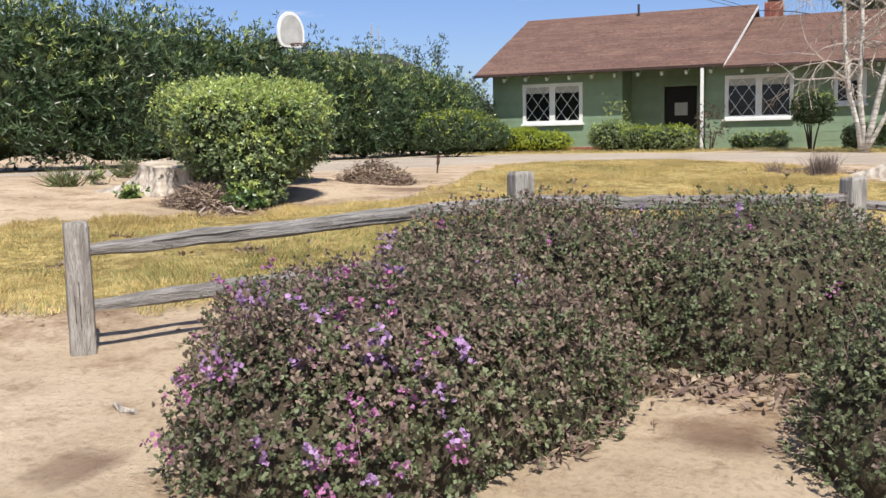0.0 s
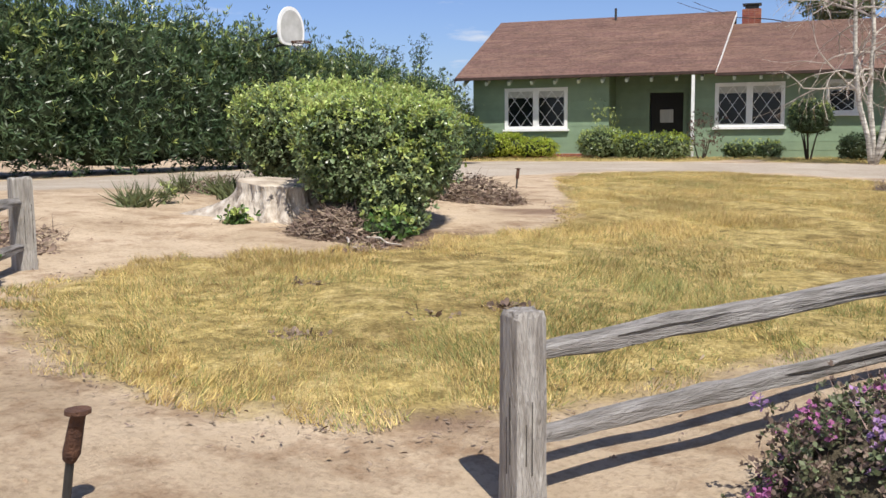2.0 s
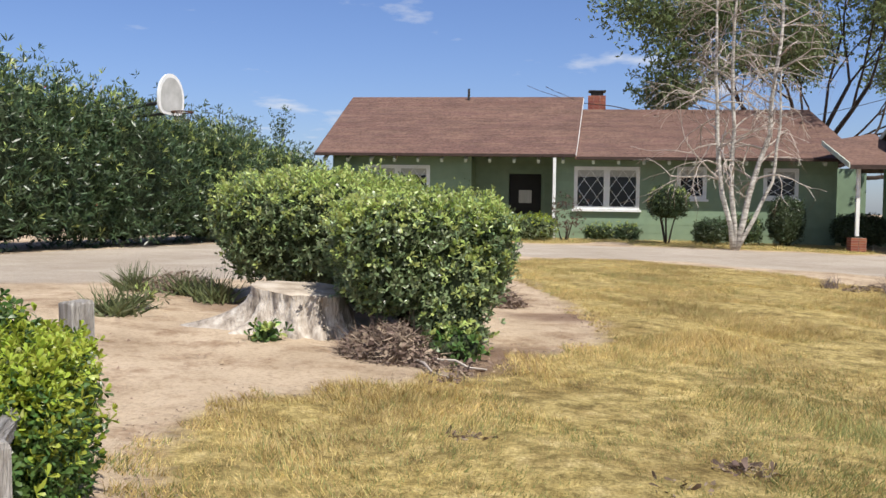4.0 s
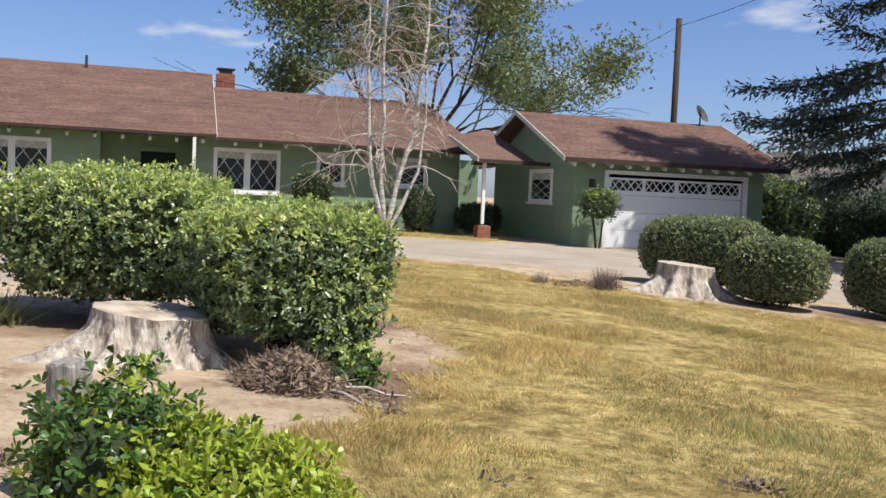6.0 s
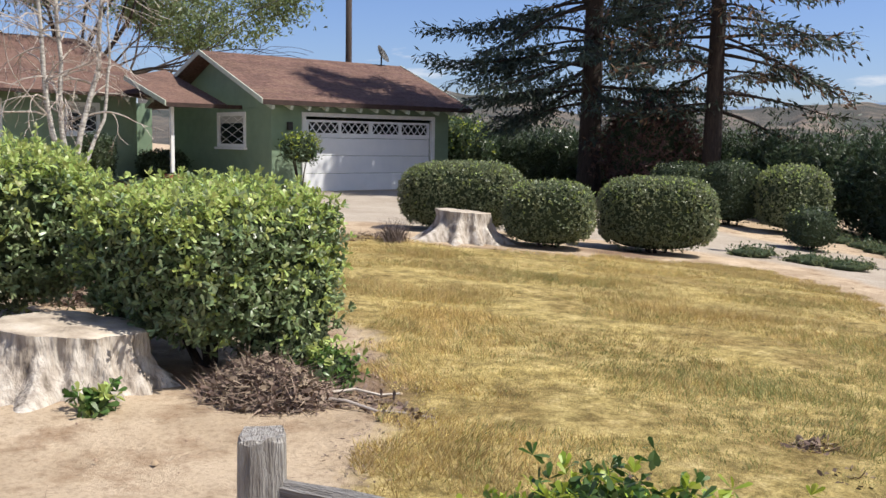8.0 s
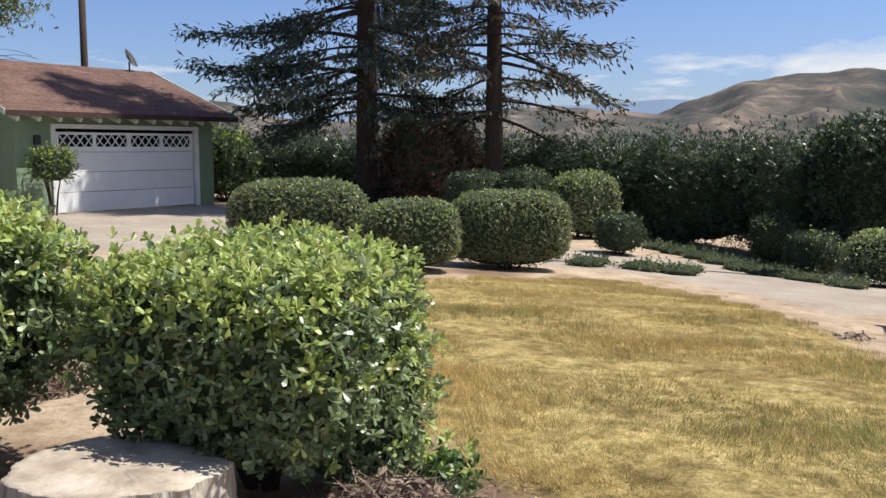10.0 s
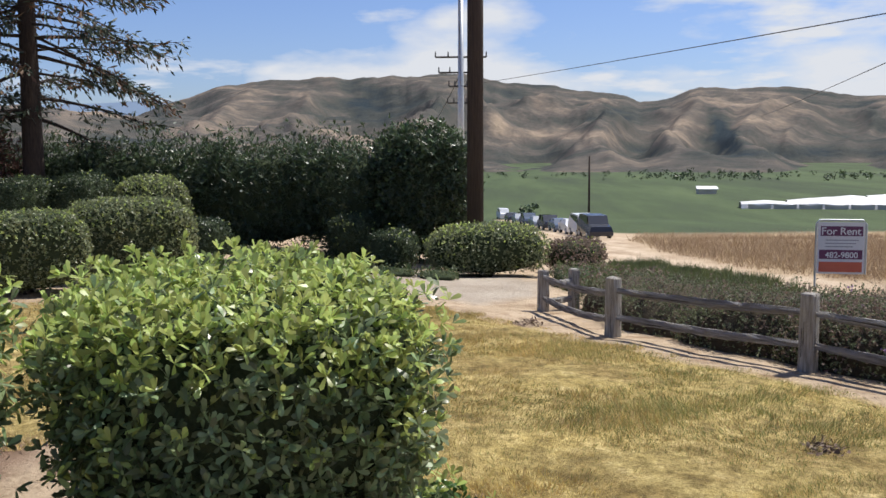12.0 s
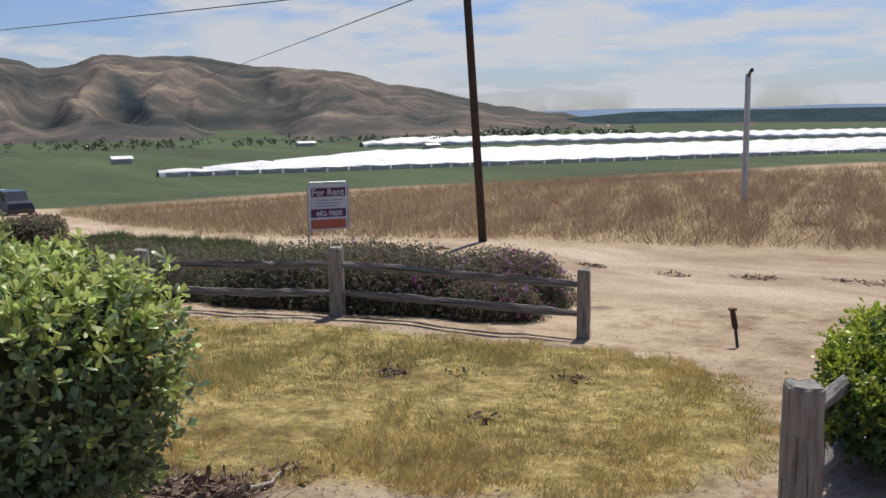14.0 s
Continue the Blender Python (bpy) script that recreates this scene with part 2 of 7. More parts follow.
def thing(name, at, label, category, group="", kind=""):
    e = new(name)
    e.location = at
    return tagged(e, label, category, group, kind)


def finish(name, me, material, parent=None, label="", kind="", smooth=False):
    for mm in (material if isinstance(material, (list, tuple)) else [material]):
        me.materials.append(mm)
    if smooth:
        me.polygons.foreach_set("use_smooth", [True] * len(me.polygons))
    ob = new(name, me)
    if parent is not None:
        ob.parent = parent
        base, q = Vector(), parent
        while q is not None:
            base += q.location
            q = q.parent
        me.transform(Matrix.Translation(-base))
    return tagged(ob, label, kind=kind)


def part(name, bm, material, parent=None, label="", kind="", smooth=False):
    me = bpy.data.meshes.new(name)
    bm.to_mesh(me)
    bm.free()
    return finish(name, me, material, parent, label, kind, smooth)


def npmesh(name, verts, quads, tris, material, parent=None, label="", kind="", smooth=False):
    me = bpy.data.meshes.new(name)
    q, t = np.asarray(quads, int).reshape(-1, 4), np.asarray(tris, int).reshape(-1, 3)
    me.vertices.add(len(verts))
    me.vertices.foreach_set("co", np.asarray(verts, np.float32).ravel())
    me.loops.add(4 * len(q) + 3 * len(t))
    me.loops.foreach_set("vertex_index", np.r_[q.ravel(), t.ravel()].astype(np.int32))
    me.polygons.add(len(q) + len(t))
    me.polygons.foreach_set("loop_start", np.r_[np.arange(len(q)) * 4, 4 * len(q) + np.arange(len(t)) * 3].astype(np.int32))
    me.update(calc_edges=True)
    return finish(name, me, material, parent, label, kind, smooth)


def box(bm, x0, x1, y0, y1, z0, z1, turn=None, bevel=0.0):
    c = Vector(((x0 + x1) / 2, (y0 + y1) / 2, (z0 + z1) / 2))
    m = Matrix.Translation(c) @ (turn.to_4x4() if turn else Matrix()) @ Matrix.Diagonal((abs(x1 - x0), abs(y1 - y0), abs(z1 - z0), 1))
    made = bmesh.ops.create_cube(bm, size=1, matrix=m)
    if bevel:
        es = {e for v in made["verts"] for e in v.link_edges}
        bmesh.ops.bevel(bm, geom=list(es), offset=bevel, segments=1, affect="EDGES")


def slab(bm, corners, thick):
    """A plate with the given four corners on top, thick downwards."""
    top = [bm.verts.new(c) for c in corners]
    low = [bm.verts.new(Vector(c) - Vector((0, 0, thick))) for c in corners]
    n = len(corners)
    bm.faces.new(top)
    bm.faces.new(low[::-1])
    for i in range(n):
        bm.faces.new((top[i], low[i], low[(i + 1) % n], top[(i + 1) % n]))
    bmesh.ops.recalc_face_normals(bm, faces=bm.faces)


def tube(bm, pts, radii, seg=8, rough=0.0, rnd=None, cap=True):
    pts = [Vector(p) for p in pts]
    rings = []
    for i, p in enumerate(pts):
        d = (pts[min(i + 1, len(pts) - 1)] - pts[max(i - 1, 0)]).normalized()
        a = d.cross(Vector((0.13, 0.91, 0.37))).normalized()
        b = d.cross(a)
        rings.append([bm.verts.new(p + (a * math.cos(k * math.tau / seg) + b * math.sin(k * math.tau / seg)) * radii[i] * (1 + (rnd.uniform(-rough, rough) if rnd else 0))) for k in range(seg)])
    for r, s in zip(rings, rings[1:]):
        for k in range(seg):
            bm.faces.new((r[k], r[(k + 1) % seg], s[(k + 1) % seg], s[k]))
    if cap:
        bm.faces.new(rings[0][::-1])
        bm.faces.new(rings[-1])


def unit(v):
    return v / np.maximum(np.linalg.norm(v, axis=-1, keepdims=True), 1e-9)


def leaf_arrays(P, D, N, L, W, fold=0.25):
    """Leaves from points P along D with faces towards N: six corners, widest near the rounded end."""
    S = unit(np.cross(D, N))
    L, W = np.reshape(L, (-1, 1)), np.reshape(W, (-1, 1))
    a, b, h = P + D * L * 0.42, P + D * L * 0.82, S * W / 2
    v = np.stack([P, a + h * 0.72, b + h - N * W * fold * 0.3, P + D * L - N * W * fold, b - h - N * W * fold * 0.3, a - h * 0.72], 1)
    k = np.arange(len(P))[:, None] * 6
    t = np.concatenate([k + [0, 1, 5], k + [1, 2, 5], k + [2, 4, 5], k + [2, 3, 4]], 1)
    return v.reshape(-1, 3), t.reshape(-1, 3)


def blade_arrays(P, D, N, L, W):
    S = unit(np.cross(D, N))
    L, W = np.reshape(L, (-1, 1)), np.reshape(W, (-1, 1))
    v = np.stack([P - S * W / 2, P + S * W / 2, P + D * L], 1)
    k = np.arange(len(P))[:, None] * 3
    return v.reshape(-1, 3), (k + [0, 1, 2]).reshape(-1, 3)


def rosettes(P, N, per, L, W, rng, spread=0.9, simple=False):
    """Whorls of leaves round the tips P that look along N."""
    P, N = np.repeat(P, per, 0), np.repeat(N, per, 0)
    d = unit(N * rng.uniform(0.15, 1.0, (len(P), 1)) + rng.normal(0, spread, (len(P), 3)))
    up = unit(N + 0.4 * rng.normal(0, 1, (len(P), 3)))
    l = L * rng.uniform(0.7, 1.2, len(P))
    up = unit(up - d * (up * d).sum(1, keepdims=True))
    if simple:
        S = unit(np.cross(d, up)) * (W * l / L / 2)[:, None]
        m = P + d * l[:, None] * 0.55
        v = np.stack([P, m + S, P + d * l[:, None], m - S], 1).reshape(-1, 3)
        k = np.arange(len(P))[:, None] * 4
        return v, np.concatenate([k + [0, 1, 2], k + [0, 2, 3]], 1).reshape(-1, 3)
    return leaf_arrays(P, d, up, l, W * l / L)


def lumpy(p, amp, freq):
    """A smooth uneven factor for points p, the same for the core and the leaves of one bush."""
    s = np.zeros(len(p))
    for a, f, ph in ((1, 1, 0.3), (0.6, 2.1, 1.7), (0.4, 4.3, 4.1)):
        s += a * np.sin(p[:, 0] * freq * f + ph) * np.sin(p[:, 1] * freq * f * 1.13 + ph * 2) + a * 0.5 * np.sin(p[:, 2] * freq * f * 1.2 + ph * 3 + p[:, 0] * freq * f * 0.5)
    return 1 + amp * s / 2


def bush_surface(n, c, half, turn, expo, rng, amp, freq, under=False, taper=0.0):
    """Points on a rounded box: place and outward direction."""
    a, b, h = half
    areas = np.array([b * h, b * h, a * h, a * h, a * b, a * b * (1.0 if under else 0.15)])
    f = rng.choice(6, n, p=areas / areas.sum())
    q = rng.uniform(-1, 1, (n, 3))
    ax, sg = f // 2, np.where(f % 2, -1.0, 1.0)
    q[np.arange(n), ax] = sg
    return shape_points(q, c, half, turn, expo, amp, freq, taper)


def shape_points(q, c, half, turn, expo, amp, freq, taper=0.0):
    r = (np.abs(q) ** expo).sum(1) ** (1 / expo)
    s = q / r[:, None]
    g = np.sign(s) * np.abs(s) ** (expo - 1) / np.array(half)
    p = s * np.array(half)
    p = p * lumpy(p, amp, freq)[:, None]
    p[:, :2] *= 1 + taper * s[:, 2:3]
    co, si = math.cos(turn), math.sin(turn)
    R = np.array([[co, -si, 0], [si, co, 0], [0, 0, 1]])
    return p @ R.T + np.array(c), unit(g) @ R.T


def bush(name, at, half, label, mats, top=0.0, turn=0.0, expo=4.0, density=300, per=6, L=0.06, W=0.026, amp=0.06, freq=3.0, seed=1,
         group="", category="bush", stem=0.12, core=0.90, jitter=0.05, simple=False, coremat=None, upper_share=0.0, spread=0.9, under=False, trunk=True, lift=0.35, side_share=0.25, taper=0.0, lobes=()):
    """A clipped or rounded bush: stems, a dark inner mass and thousands of leaves. at: the foot; half: half sizes of the crown;
    lobes: further rounded masses as (dx, dy, height of the middle, half x, half y, half z)."""
    rng = np.random.default_rng(seed)
    x, y, z = at
    h = half[2]
    c = (x, y, z + stem + h)
    root = thing(name, at, label, category, group)
    n = 10
    g = np.linspace(-1, 1, n)
    u, v = np.meshgrid(g, g)
    u, v = u.ravel(), v.ravel()
    one = np.ones_like(u)
    faces6 = [np.stack(s, 1) for s in ((one, u, v), (-one, -u, v), (-u, one, v), (u, -one, v), (u, v, one), (u, -v, -one))]
    V, Q = [], []
    idx = np.arange(n * n).reshape(n, n)
    cell = np.stack([idx[:-1, :-1], idx[:-1, 1:], idx[1:, 1:], idx[1:, :-1]], -1).reshape(-1, 4)
    masses = [(c, half)] + [((x + l[0], y + l[1], z + l[2]), l[3:]) for l in lobes]
    for mi, (mc, mh) in enumerate(masses):
        for k, fc in enumerate(faces6):
            p, _ = shape_points(fc, mc, mh, turn, expo, amp, freq, taper if not mi else 0)
            V.append((p - mc) * core + mc)
            Q.append(cell + (k + 6 * mi) * n * n)
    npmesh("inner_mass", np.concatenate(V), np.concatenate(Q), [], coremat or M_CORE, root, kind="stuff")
    if trunk:
        bm = bmesh.new()
        rr = random.Random(seed)
        for _ in range(5):
            a = rr.uniform(0, math.tau)
            tube(bm, [(x + math.cos(a) * 0.05, y + math.sin(a) * 0.05, z - 0.05), (x + math.cos(a) * half[0] * 0.25, y + math.sin(a) * half[1] * 0.25, z + stem * 0.7), (x + math.cos(a) * half[0] * 0.5, y + math.sin(a) * half[1] * 0.5, z + stem + h * 0.7)], [0.03, 0.022, 0.012], 6)
        part("stem", bm, M_BARK, root)
    PP, NN = [], []
    co_, si_ = math.cos(-turn), math.sin(-turn)
    for mi, (mc, mh) in enumerate(masses):
        area = 4 * (mh[0] * mh[2] + mh[1] * mh[2]) * 1.0 + 4 * mh[0] * mh[1]
        cnt = int(area * density * 1.3)
        P, N = bush_surface(cnt, mc, mh, turn, expo, rng, amp, freq, under, taper if not mi else 0)
        keep = P[:, 2] > ground_z(P[:, 0], P[:, 1]) + .01
        for mj, (oc, oh) in enumerate(masses):
            if mj != mi:
                d = P - np.array(oc)
                q = np.stack([(d[:, 0] * co_ - d[:, 1] * si_) / oh[0], (d[:, 0] * si_ + d[:, 1] * co_) / oh[1], d[:, 2] / oh[2]], 1)
                keep &= (np.abs(q) ** expo).sum(1) ** (1 / expo) > .88
        PP.append(P[keep])
        NN.append(N[keep])
    P, N = np.concatenate(PP), np.concatenate(NN)
    cnt = len(P)
    P = P + N * rng.normal(-0.02, jitter, (cnt, 1))
    Nn = unit(N + np.array([0, 0, lift]))
    # second leaf crowds upward faces: in hedges, young growth plus painted top light
    if upper_share:
        k = rng.random(cnt) < upper_share * np.clip(side_share + 0.9 * N[:, 2], 0.05, 1)
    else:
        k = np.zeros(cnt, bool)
    v1, t1 = rosettes(P[~k], Nn[~k], per, L, W, rng, spread, simple)
    npmesh("leaf_mass", v1, [], t1, mats[0], root, kind="stuff")
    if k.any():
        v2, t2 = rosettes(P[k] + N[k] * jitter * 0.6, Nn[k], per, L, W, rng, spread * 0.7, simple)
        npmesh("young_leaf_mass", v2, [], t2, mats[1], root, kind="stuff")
    return root, P, N

# ---- ground heights ----
HILLS = [(-4.45, 3.78, .26), (-2.94, 5.34, .39), (-1.37, 6.64, .33), (1, 7.16, .17), (-8.24, 5.9, .52), (-5.3, 33.9, .63), (-13.4, 33.8, .62),
         (-.65, 13.84, .55), (2.15, 12.3, .29), (.14, 12.8, .46), (8.76, 9.7, -.37), (7.75, 7.7, -.30), (.08, 4.2, .12), (2.97, -.3, -.05), (-8, 8.2, .66),
         (-6.6, 8.2, .55), (5, 28.3, .42), (10, 28.3, .40), (-16, 14, .66), (-15, 24, .62), (-1.3, .7, .02), (-6.4, 1.7, .35), (-9.2, 3, .66), (-10.2, 6, .78),
         (-10.6, 9, .80), (12, 5, -.65), (12.9, 23.5, .30), (13.3, 19.3, .12), (25, 6, -1.5), (45, 6, -3.2), (70, -3, -5.2), (45, -30, -2.6), (20, -20, -.8),
         (45, 30, -2.0), (0, -12, .2), (-20, -5, .5), (-25, 30, .6), (0, 45, .6), (30, 45, .2), (-30, 60, .6)]
_H = np.array(HILLS)
_R = np.hypot(_H[:, None, 0] - _H[None, :, 0], _H[:, None, 1] - _H[None, :, 1])
_A = np.zeros((len(_H) + 3, len(_H) + 3))
_A[: len(_H), : len(_H)] = _R + np.eye(len(_H)) * -0.02
_A[: len(_H), -3:] = np.c_[np.ones(len(_H)), _H[:, :2]]
_A[-3:, : len(_H)] = _A[: len(_H), -3:].T
_W = np.linalg.solve(_A, np.r_[_H[:, 2], 0, 0, 0])


def ground_z(x, y):
    x, y = np.asarray(x, float), np.asarray(y, float)
    cx, cy = np.clip(x, -30, 80), np.clip(y, -32, 60)
    z = _W[-3] + _W[-2] * cx + _W[-1] * cy
    for (hx, hy, _), w in zip(HILLS, _W):
        z = z + w * np.hypot(cx - hx, cy - hy)
    along = x * 0.93 - y * 0.36
    far = -12.5 * np.clip(along / 190, 0, 1) ** 0.8
    t = np.clip((np.hypot(x, y - 5) - 45) / 50, 0, 1)
    t = t * t * (3 - 2 * t)
    return z * (1 - t) + far * t


def gz(x, y):
    return float(ground_z(x, y))


def inside(poly, x, y):
    """How far inside the outline each point lies (negative outside), in metres."""
    best, par = np.full(x.shape, 1e9), np.zeros(x.shape, bool)
    for (ax, ay), (bx, by) in zip(poly, poly[1:] + poly[:1]):
        dx, dy = bx - ax, by - ay
        t = np.clip(((x - ax) * dx + (y - ay) * dy) / (dx * dx + dy * dy), 0, 1)
        best = np.minimum(best, np.hypot(x - ax - t * dx, y - ay - t * dy))
        if dy:
            par ^= ((ay > y) != (by > y)) & (x < (bx - ax) * (y - ay) / dy + ax)
    return np.where(par, best, -best)


LAWN = [(-7.8, 6.2), (-7.7, 5.3), (-7.15, 4.6), (-6.5, 4.22), (-5.8, 3.98), (-5.2, 4.1), (-4.6, 4.45), (-3.7, 5.3), (-1.7, 6.95), (-.3, 7.7), (1.2, 8.8), (1.9, 9.9), (2.6, 11.0),
        (1.6, 11.7), (0, 12.2), (-1.3, 13.1), (-2.0, 15.0), (-2.6, 17.5), (-4.5, 19.9), (-6.6, 19.8), (-7.2, 16), (-6.4, 13.5), (-5.9, 11), (-5.6, 10), (-5.7, 9),
        (-6.15, 8.2), (-6.5, 7.65), (-6.95, 7.15), (-7.45, 6.7)]
STRIP = [(-14, 29.2), (-9, 28.7), (-5.6, 29.0), (-5.0, 31.2), (-4.2, 31.4), (-4.2, 28.9), (1.8, 28.2), (3.1, 29.5), (2.6, 33.8), (-14.4, 33.8)]
PAVE = [(-16.5, 12), (-14, 28.7), (-9, 28.3), (1.8, 27.7), (5, 28.2), (10.8, 28.2), (11, 22), (8.4, 14.5), (9.2, 11.0), (9.8, 8.8), (6, 6.7), (3, 7.1), (1.6, 7.9),
        (2.7, 9.2), (4.1, 11.0), (3.8, 13.4), (2.2, 15.5), (.5, 17.2), (-1.6, 18.7), (-4.2, 20.7), (-7, 20.6), (-8.3, 17), (-8.9, 13), (-11, 10.5), (-12.5, 8)]
ROAD = [(-9, -1.5), (-4, 1.5), (-2.5, 2.4), (.5, 3.8), (4, 4.9), (9, 5.9), (20, 6.0), (45, 5), (70, 1.5), (110, 3), (160, 8), (160, 3), (110, -3), (70, -4.5),
        (45, 0), (20, 2.6), (10, 2.2), (5, .6), (2, -.9), (-2, -2.8), (-6, -6)]
FIELD = [(-7, -7), (-2, -3.1), (2, -1.2), (5, .3), (10, 1.9), (20, 2.3), (45, -.4), (70, -4.8), (88, -7.5), (118, -38), (146, -78), (156, -150), (156, -240), (60, -260),
         (-60, -160), (-60, -40)]

def spaced(lo, hi, step, out, grow):
    c = list(np.arange(lo, hi, step))
    a, s = hi, step
    while a < out:
        c.append(a)
        s *= grow
        a += s
    c.append(out)
    a, s = lo, step
    while a > -out:
        s *= grow
        a -= s
        c.append(a)
    return np.array(sorted(c))


gx, gy = spaced(-12, 9, 0.16, 4200, 1.08), spaced(-1, 19, 0.18, 4200, 1.08)
GX, GY = np.meshgrid(gx, gy)
GZ = ground_z(GX, GY)
near = np.clip(1 - np.hypot(GX, GY - 8) / 40, 0, 1)
GZ = GZ + near * (0.012 * np.sin(GX * 3.1 + np.sin(GY * 2.3)) + 0.008 * np.sin(GY * 5.7 + GX * 2.2) + 0.006 * np.sin(GX * 11 + GY * 7))
lawn_in = inside(LAWN, GX, GY)
GZ = GZ + 0.02 * np.clip(lawn_in / 0.3, 0, 1)
ix = np.arange(GX.size).reshape(GX.shape)
quads = np.stack([ix[:-1, :-1], ix[:-1, 1:], ix[1:, 1:], ix[1:, :-1]], -1).reshape(-1, 4)


def zone(node_tree, attr, lo, hi, wob=0.35, wscale=2.0):
    n, l = node_tree.nodes, node_tree.links.new
    a = n.new("ShaderNodeAttribute")
    a.attribute_name = attr
    co = n.new("ShaderNodeTexCoord")
    z = n.new("ShaderNodeTexNoise")
    z.inputs["Scale"].default_value, z.inputs["Detail"].default_value, z.inputs["Roughness"].default_value = wscale, 8, 0.7
    l(co.outputs["Object"], z.inputs["Vector"])
    m = n.new("ShaderNodeMath")
    m.operation = "MULTIPLY_ADD"
    m.inputs[1].default_value = wob * 2
    l(z.outputs["Fac"], m.inputs[0])
    s = n.new("ShaderNodeMath")
    s.operation = "ADD"
    s.inputs[1].default_value = -wob
    l(a.outputs["Fac"], s.inputs[0])
    l(s.outputs[0], m.inputs[2])
    r = n.new("ShaderNodeMapRange")
    r.inputs["From Min"].default_value, r.inputs["From Max"].default_value = lo, hi
    l(m.outputs[0], r.inputs["Value"])
    return r.outputs[0]


def ground_material():
    m = bpy.data.materials.new("ground_surfaces")
    m.use_nodes = True
    nt = m.node_tree
    n, l = nt.nodes, nt.links.new
    p = n["Principled BSDF"]
    p.inputs["Roughness"].default_value = 0.95
    p.inputs["Specular IOR Level"].default_value = 0.2
    co = n.new("ShaderNodeTexCoord")

    def noise_ramp(scale, stops, detail=8, rough=0.65, stretch=(1, 1, 1)):
        mp = n.new("ShaderNodeMapping")
        mp.inputs["Scale"].default_value = stretch
        l(co.outputs["Object"], mp.inputs[0])
        z = n.new("ShaderNodeTexNoise")
        z.inputs["Scale"].default_value, z.inputs["Detail"].default_value, z.inputs["Roughness"].default_value = scale, detail, rough
        l(mp.outputs[0], z.inputs["Vector"])
        r = n.new("ShaderNodeValToRGB")
        e = r.color_ramp.elements
        for i, (pos, c) in enumerate(stops):
            k = e[i] if i < 2 else e.new(pos)
            k.position, k.color = pos, (*c, 1)
        l(z.outputs["Fac"], r.inputs[0])
        return r.outputs[0], z.outputs["Fac"]

    def mix(f, a, b, mode="MIX"):
        x = n.new("ShaderNodeMix")
        x.data_type, x.blend_type = "RGBA", mode
        if hasattr(f, "links"):
            l(f, x.inputs[0])
        else:
            x.inputs[0].default_value = f
        l(a, x.inputs[6])
        l(b, x.inputs[7])
        return x.outputs[2]

    dirt, _ = noise_ramp(1.1, [(0.3, (0.33, 0.245, 0.16)), (0.52, (0.48, 0.37, 0.255)), (0.7, (0.58, 0.46, 0.33))])
    grit, gritf = noise_ramp(38, [(0.36, (0.45, 0.42, 0.38)), (0.50, (1, 1, 1)), (0.7, (1.05, 1.05, 1.05))], 4)
    dirt = mix(0.35, dirt, grit, "MULTIPLY")
    litter, _ = noise_ramp(2.6, [(0.36, (0.50, 0.40, 0.33)), (0.50, (1, 1, 1))], 10, 0.72)
    dirt = mix(0.75, dirt, litter, "MULTIPLY")
    crumbs, _ = noise_ramp(7, [(0.30, (0.45, 0.38, 0.32)), (0.40, (1, 1, 1))], 6)
    dirt = mix(0.55, dirt, crumbs, "MULTIPLY")
    pave, _ = noise_ramp(0.7, [(0.35, (0.33, 0.275, 0.215)), (0.65, (0.44, 0.38, 0.31))])
    pave = mix(0.45, pave, grit, "MULTIPLY")
    lawn, _ = noise_ramp(6.5, [(0.33, (0.20, 0.15, 0.055)), (0.45, (0.34, 0.265, 0.10)), (0.55, (0.47, 0.37, 0.15)), (0.7, (0.62, 0.50, 0.24))])
    thatch, _ = noise_ramp(55, [(0.35, (0.45, 0.42, 0.36)), (0.6, (1.05, 1.05, 1.05))], 4)
    tufts, _ = noise_ramp(16, [(0.38, (0.50, 0.47, 0.40)), (0.5, (1, 1, 1)), (0.66, (1.2, 1.15, 1.1))], 6)
    worn, _ = noise_ramp(1.4, [(0.36, (0.62, 0.56, 0.50)), (0.5, (1, 1, 1)), (0.66, (1.12, 1.1, 1.0))], 6)
    lawn = mix(0.8, mix(0.7, mix(0.6, lawn, tufts, "MULTIPLY"), thatch, "MULTIPLY"), worn, "MULTIPLY")
    field, _ = noise_ramp(0.25, [(0.3, (0.20, 0.14, 0.08)), (0.5, (0.34, 0.245, 0.14)), (0.7, (0.44, 0.34, 0.21))], stretch=(0.5, 1, 1))
    road, _ = noise_ramp(0.7, [(0.33, (0.29, 0.20, 0.135)), (0.47, (0.43, 0.33, 0.23)), (0.62, (0.57, 0.46, 0.34))], stretch=(0.35, 1.3, 1))
    road = mix(0.5, road, grit, "MULTIPLY")
    crop, _ = noise_ramp(0.02, [(0.35, (0.042, 0.056, 0.030)), (0.5, (0.056, 0.080, 0.034)), (0.65, (0.080, 0.110, 0.046))], stretch=(0.35, 2.2, 1))
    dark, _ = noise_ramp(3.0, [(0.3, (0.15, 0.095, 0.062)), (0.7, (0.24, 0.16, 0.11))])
    c = mix(zone(nt, "pave", -0.15, 0.25, 0.3, 1.5), dirt, pave)
    c = mix(zone(nt, "road", -0.5, 0.6, 0.6, 0.8), c, road)
    c = mix(zone(nt, "dark_soil", 0.0, 0.35, 0.12, 4), c, dark)
    c = mix(zone(nt, "lawn", -0.05, 0.18, 0.2, 5), c, lawn)
    c = mix(zone(nt, "field", -0.4, 1.0, 0.8, 0.6), c, field)
    c = mix(zone(nt, "crop", -4, 4, 3, 0.05), c, crop)
    l(c, p.inputs["Base Color"])
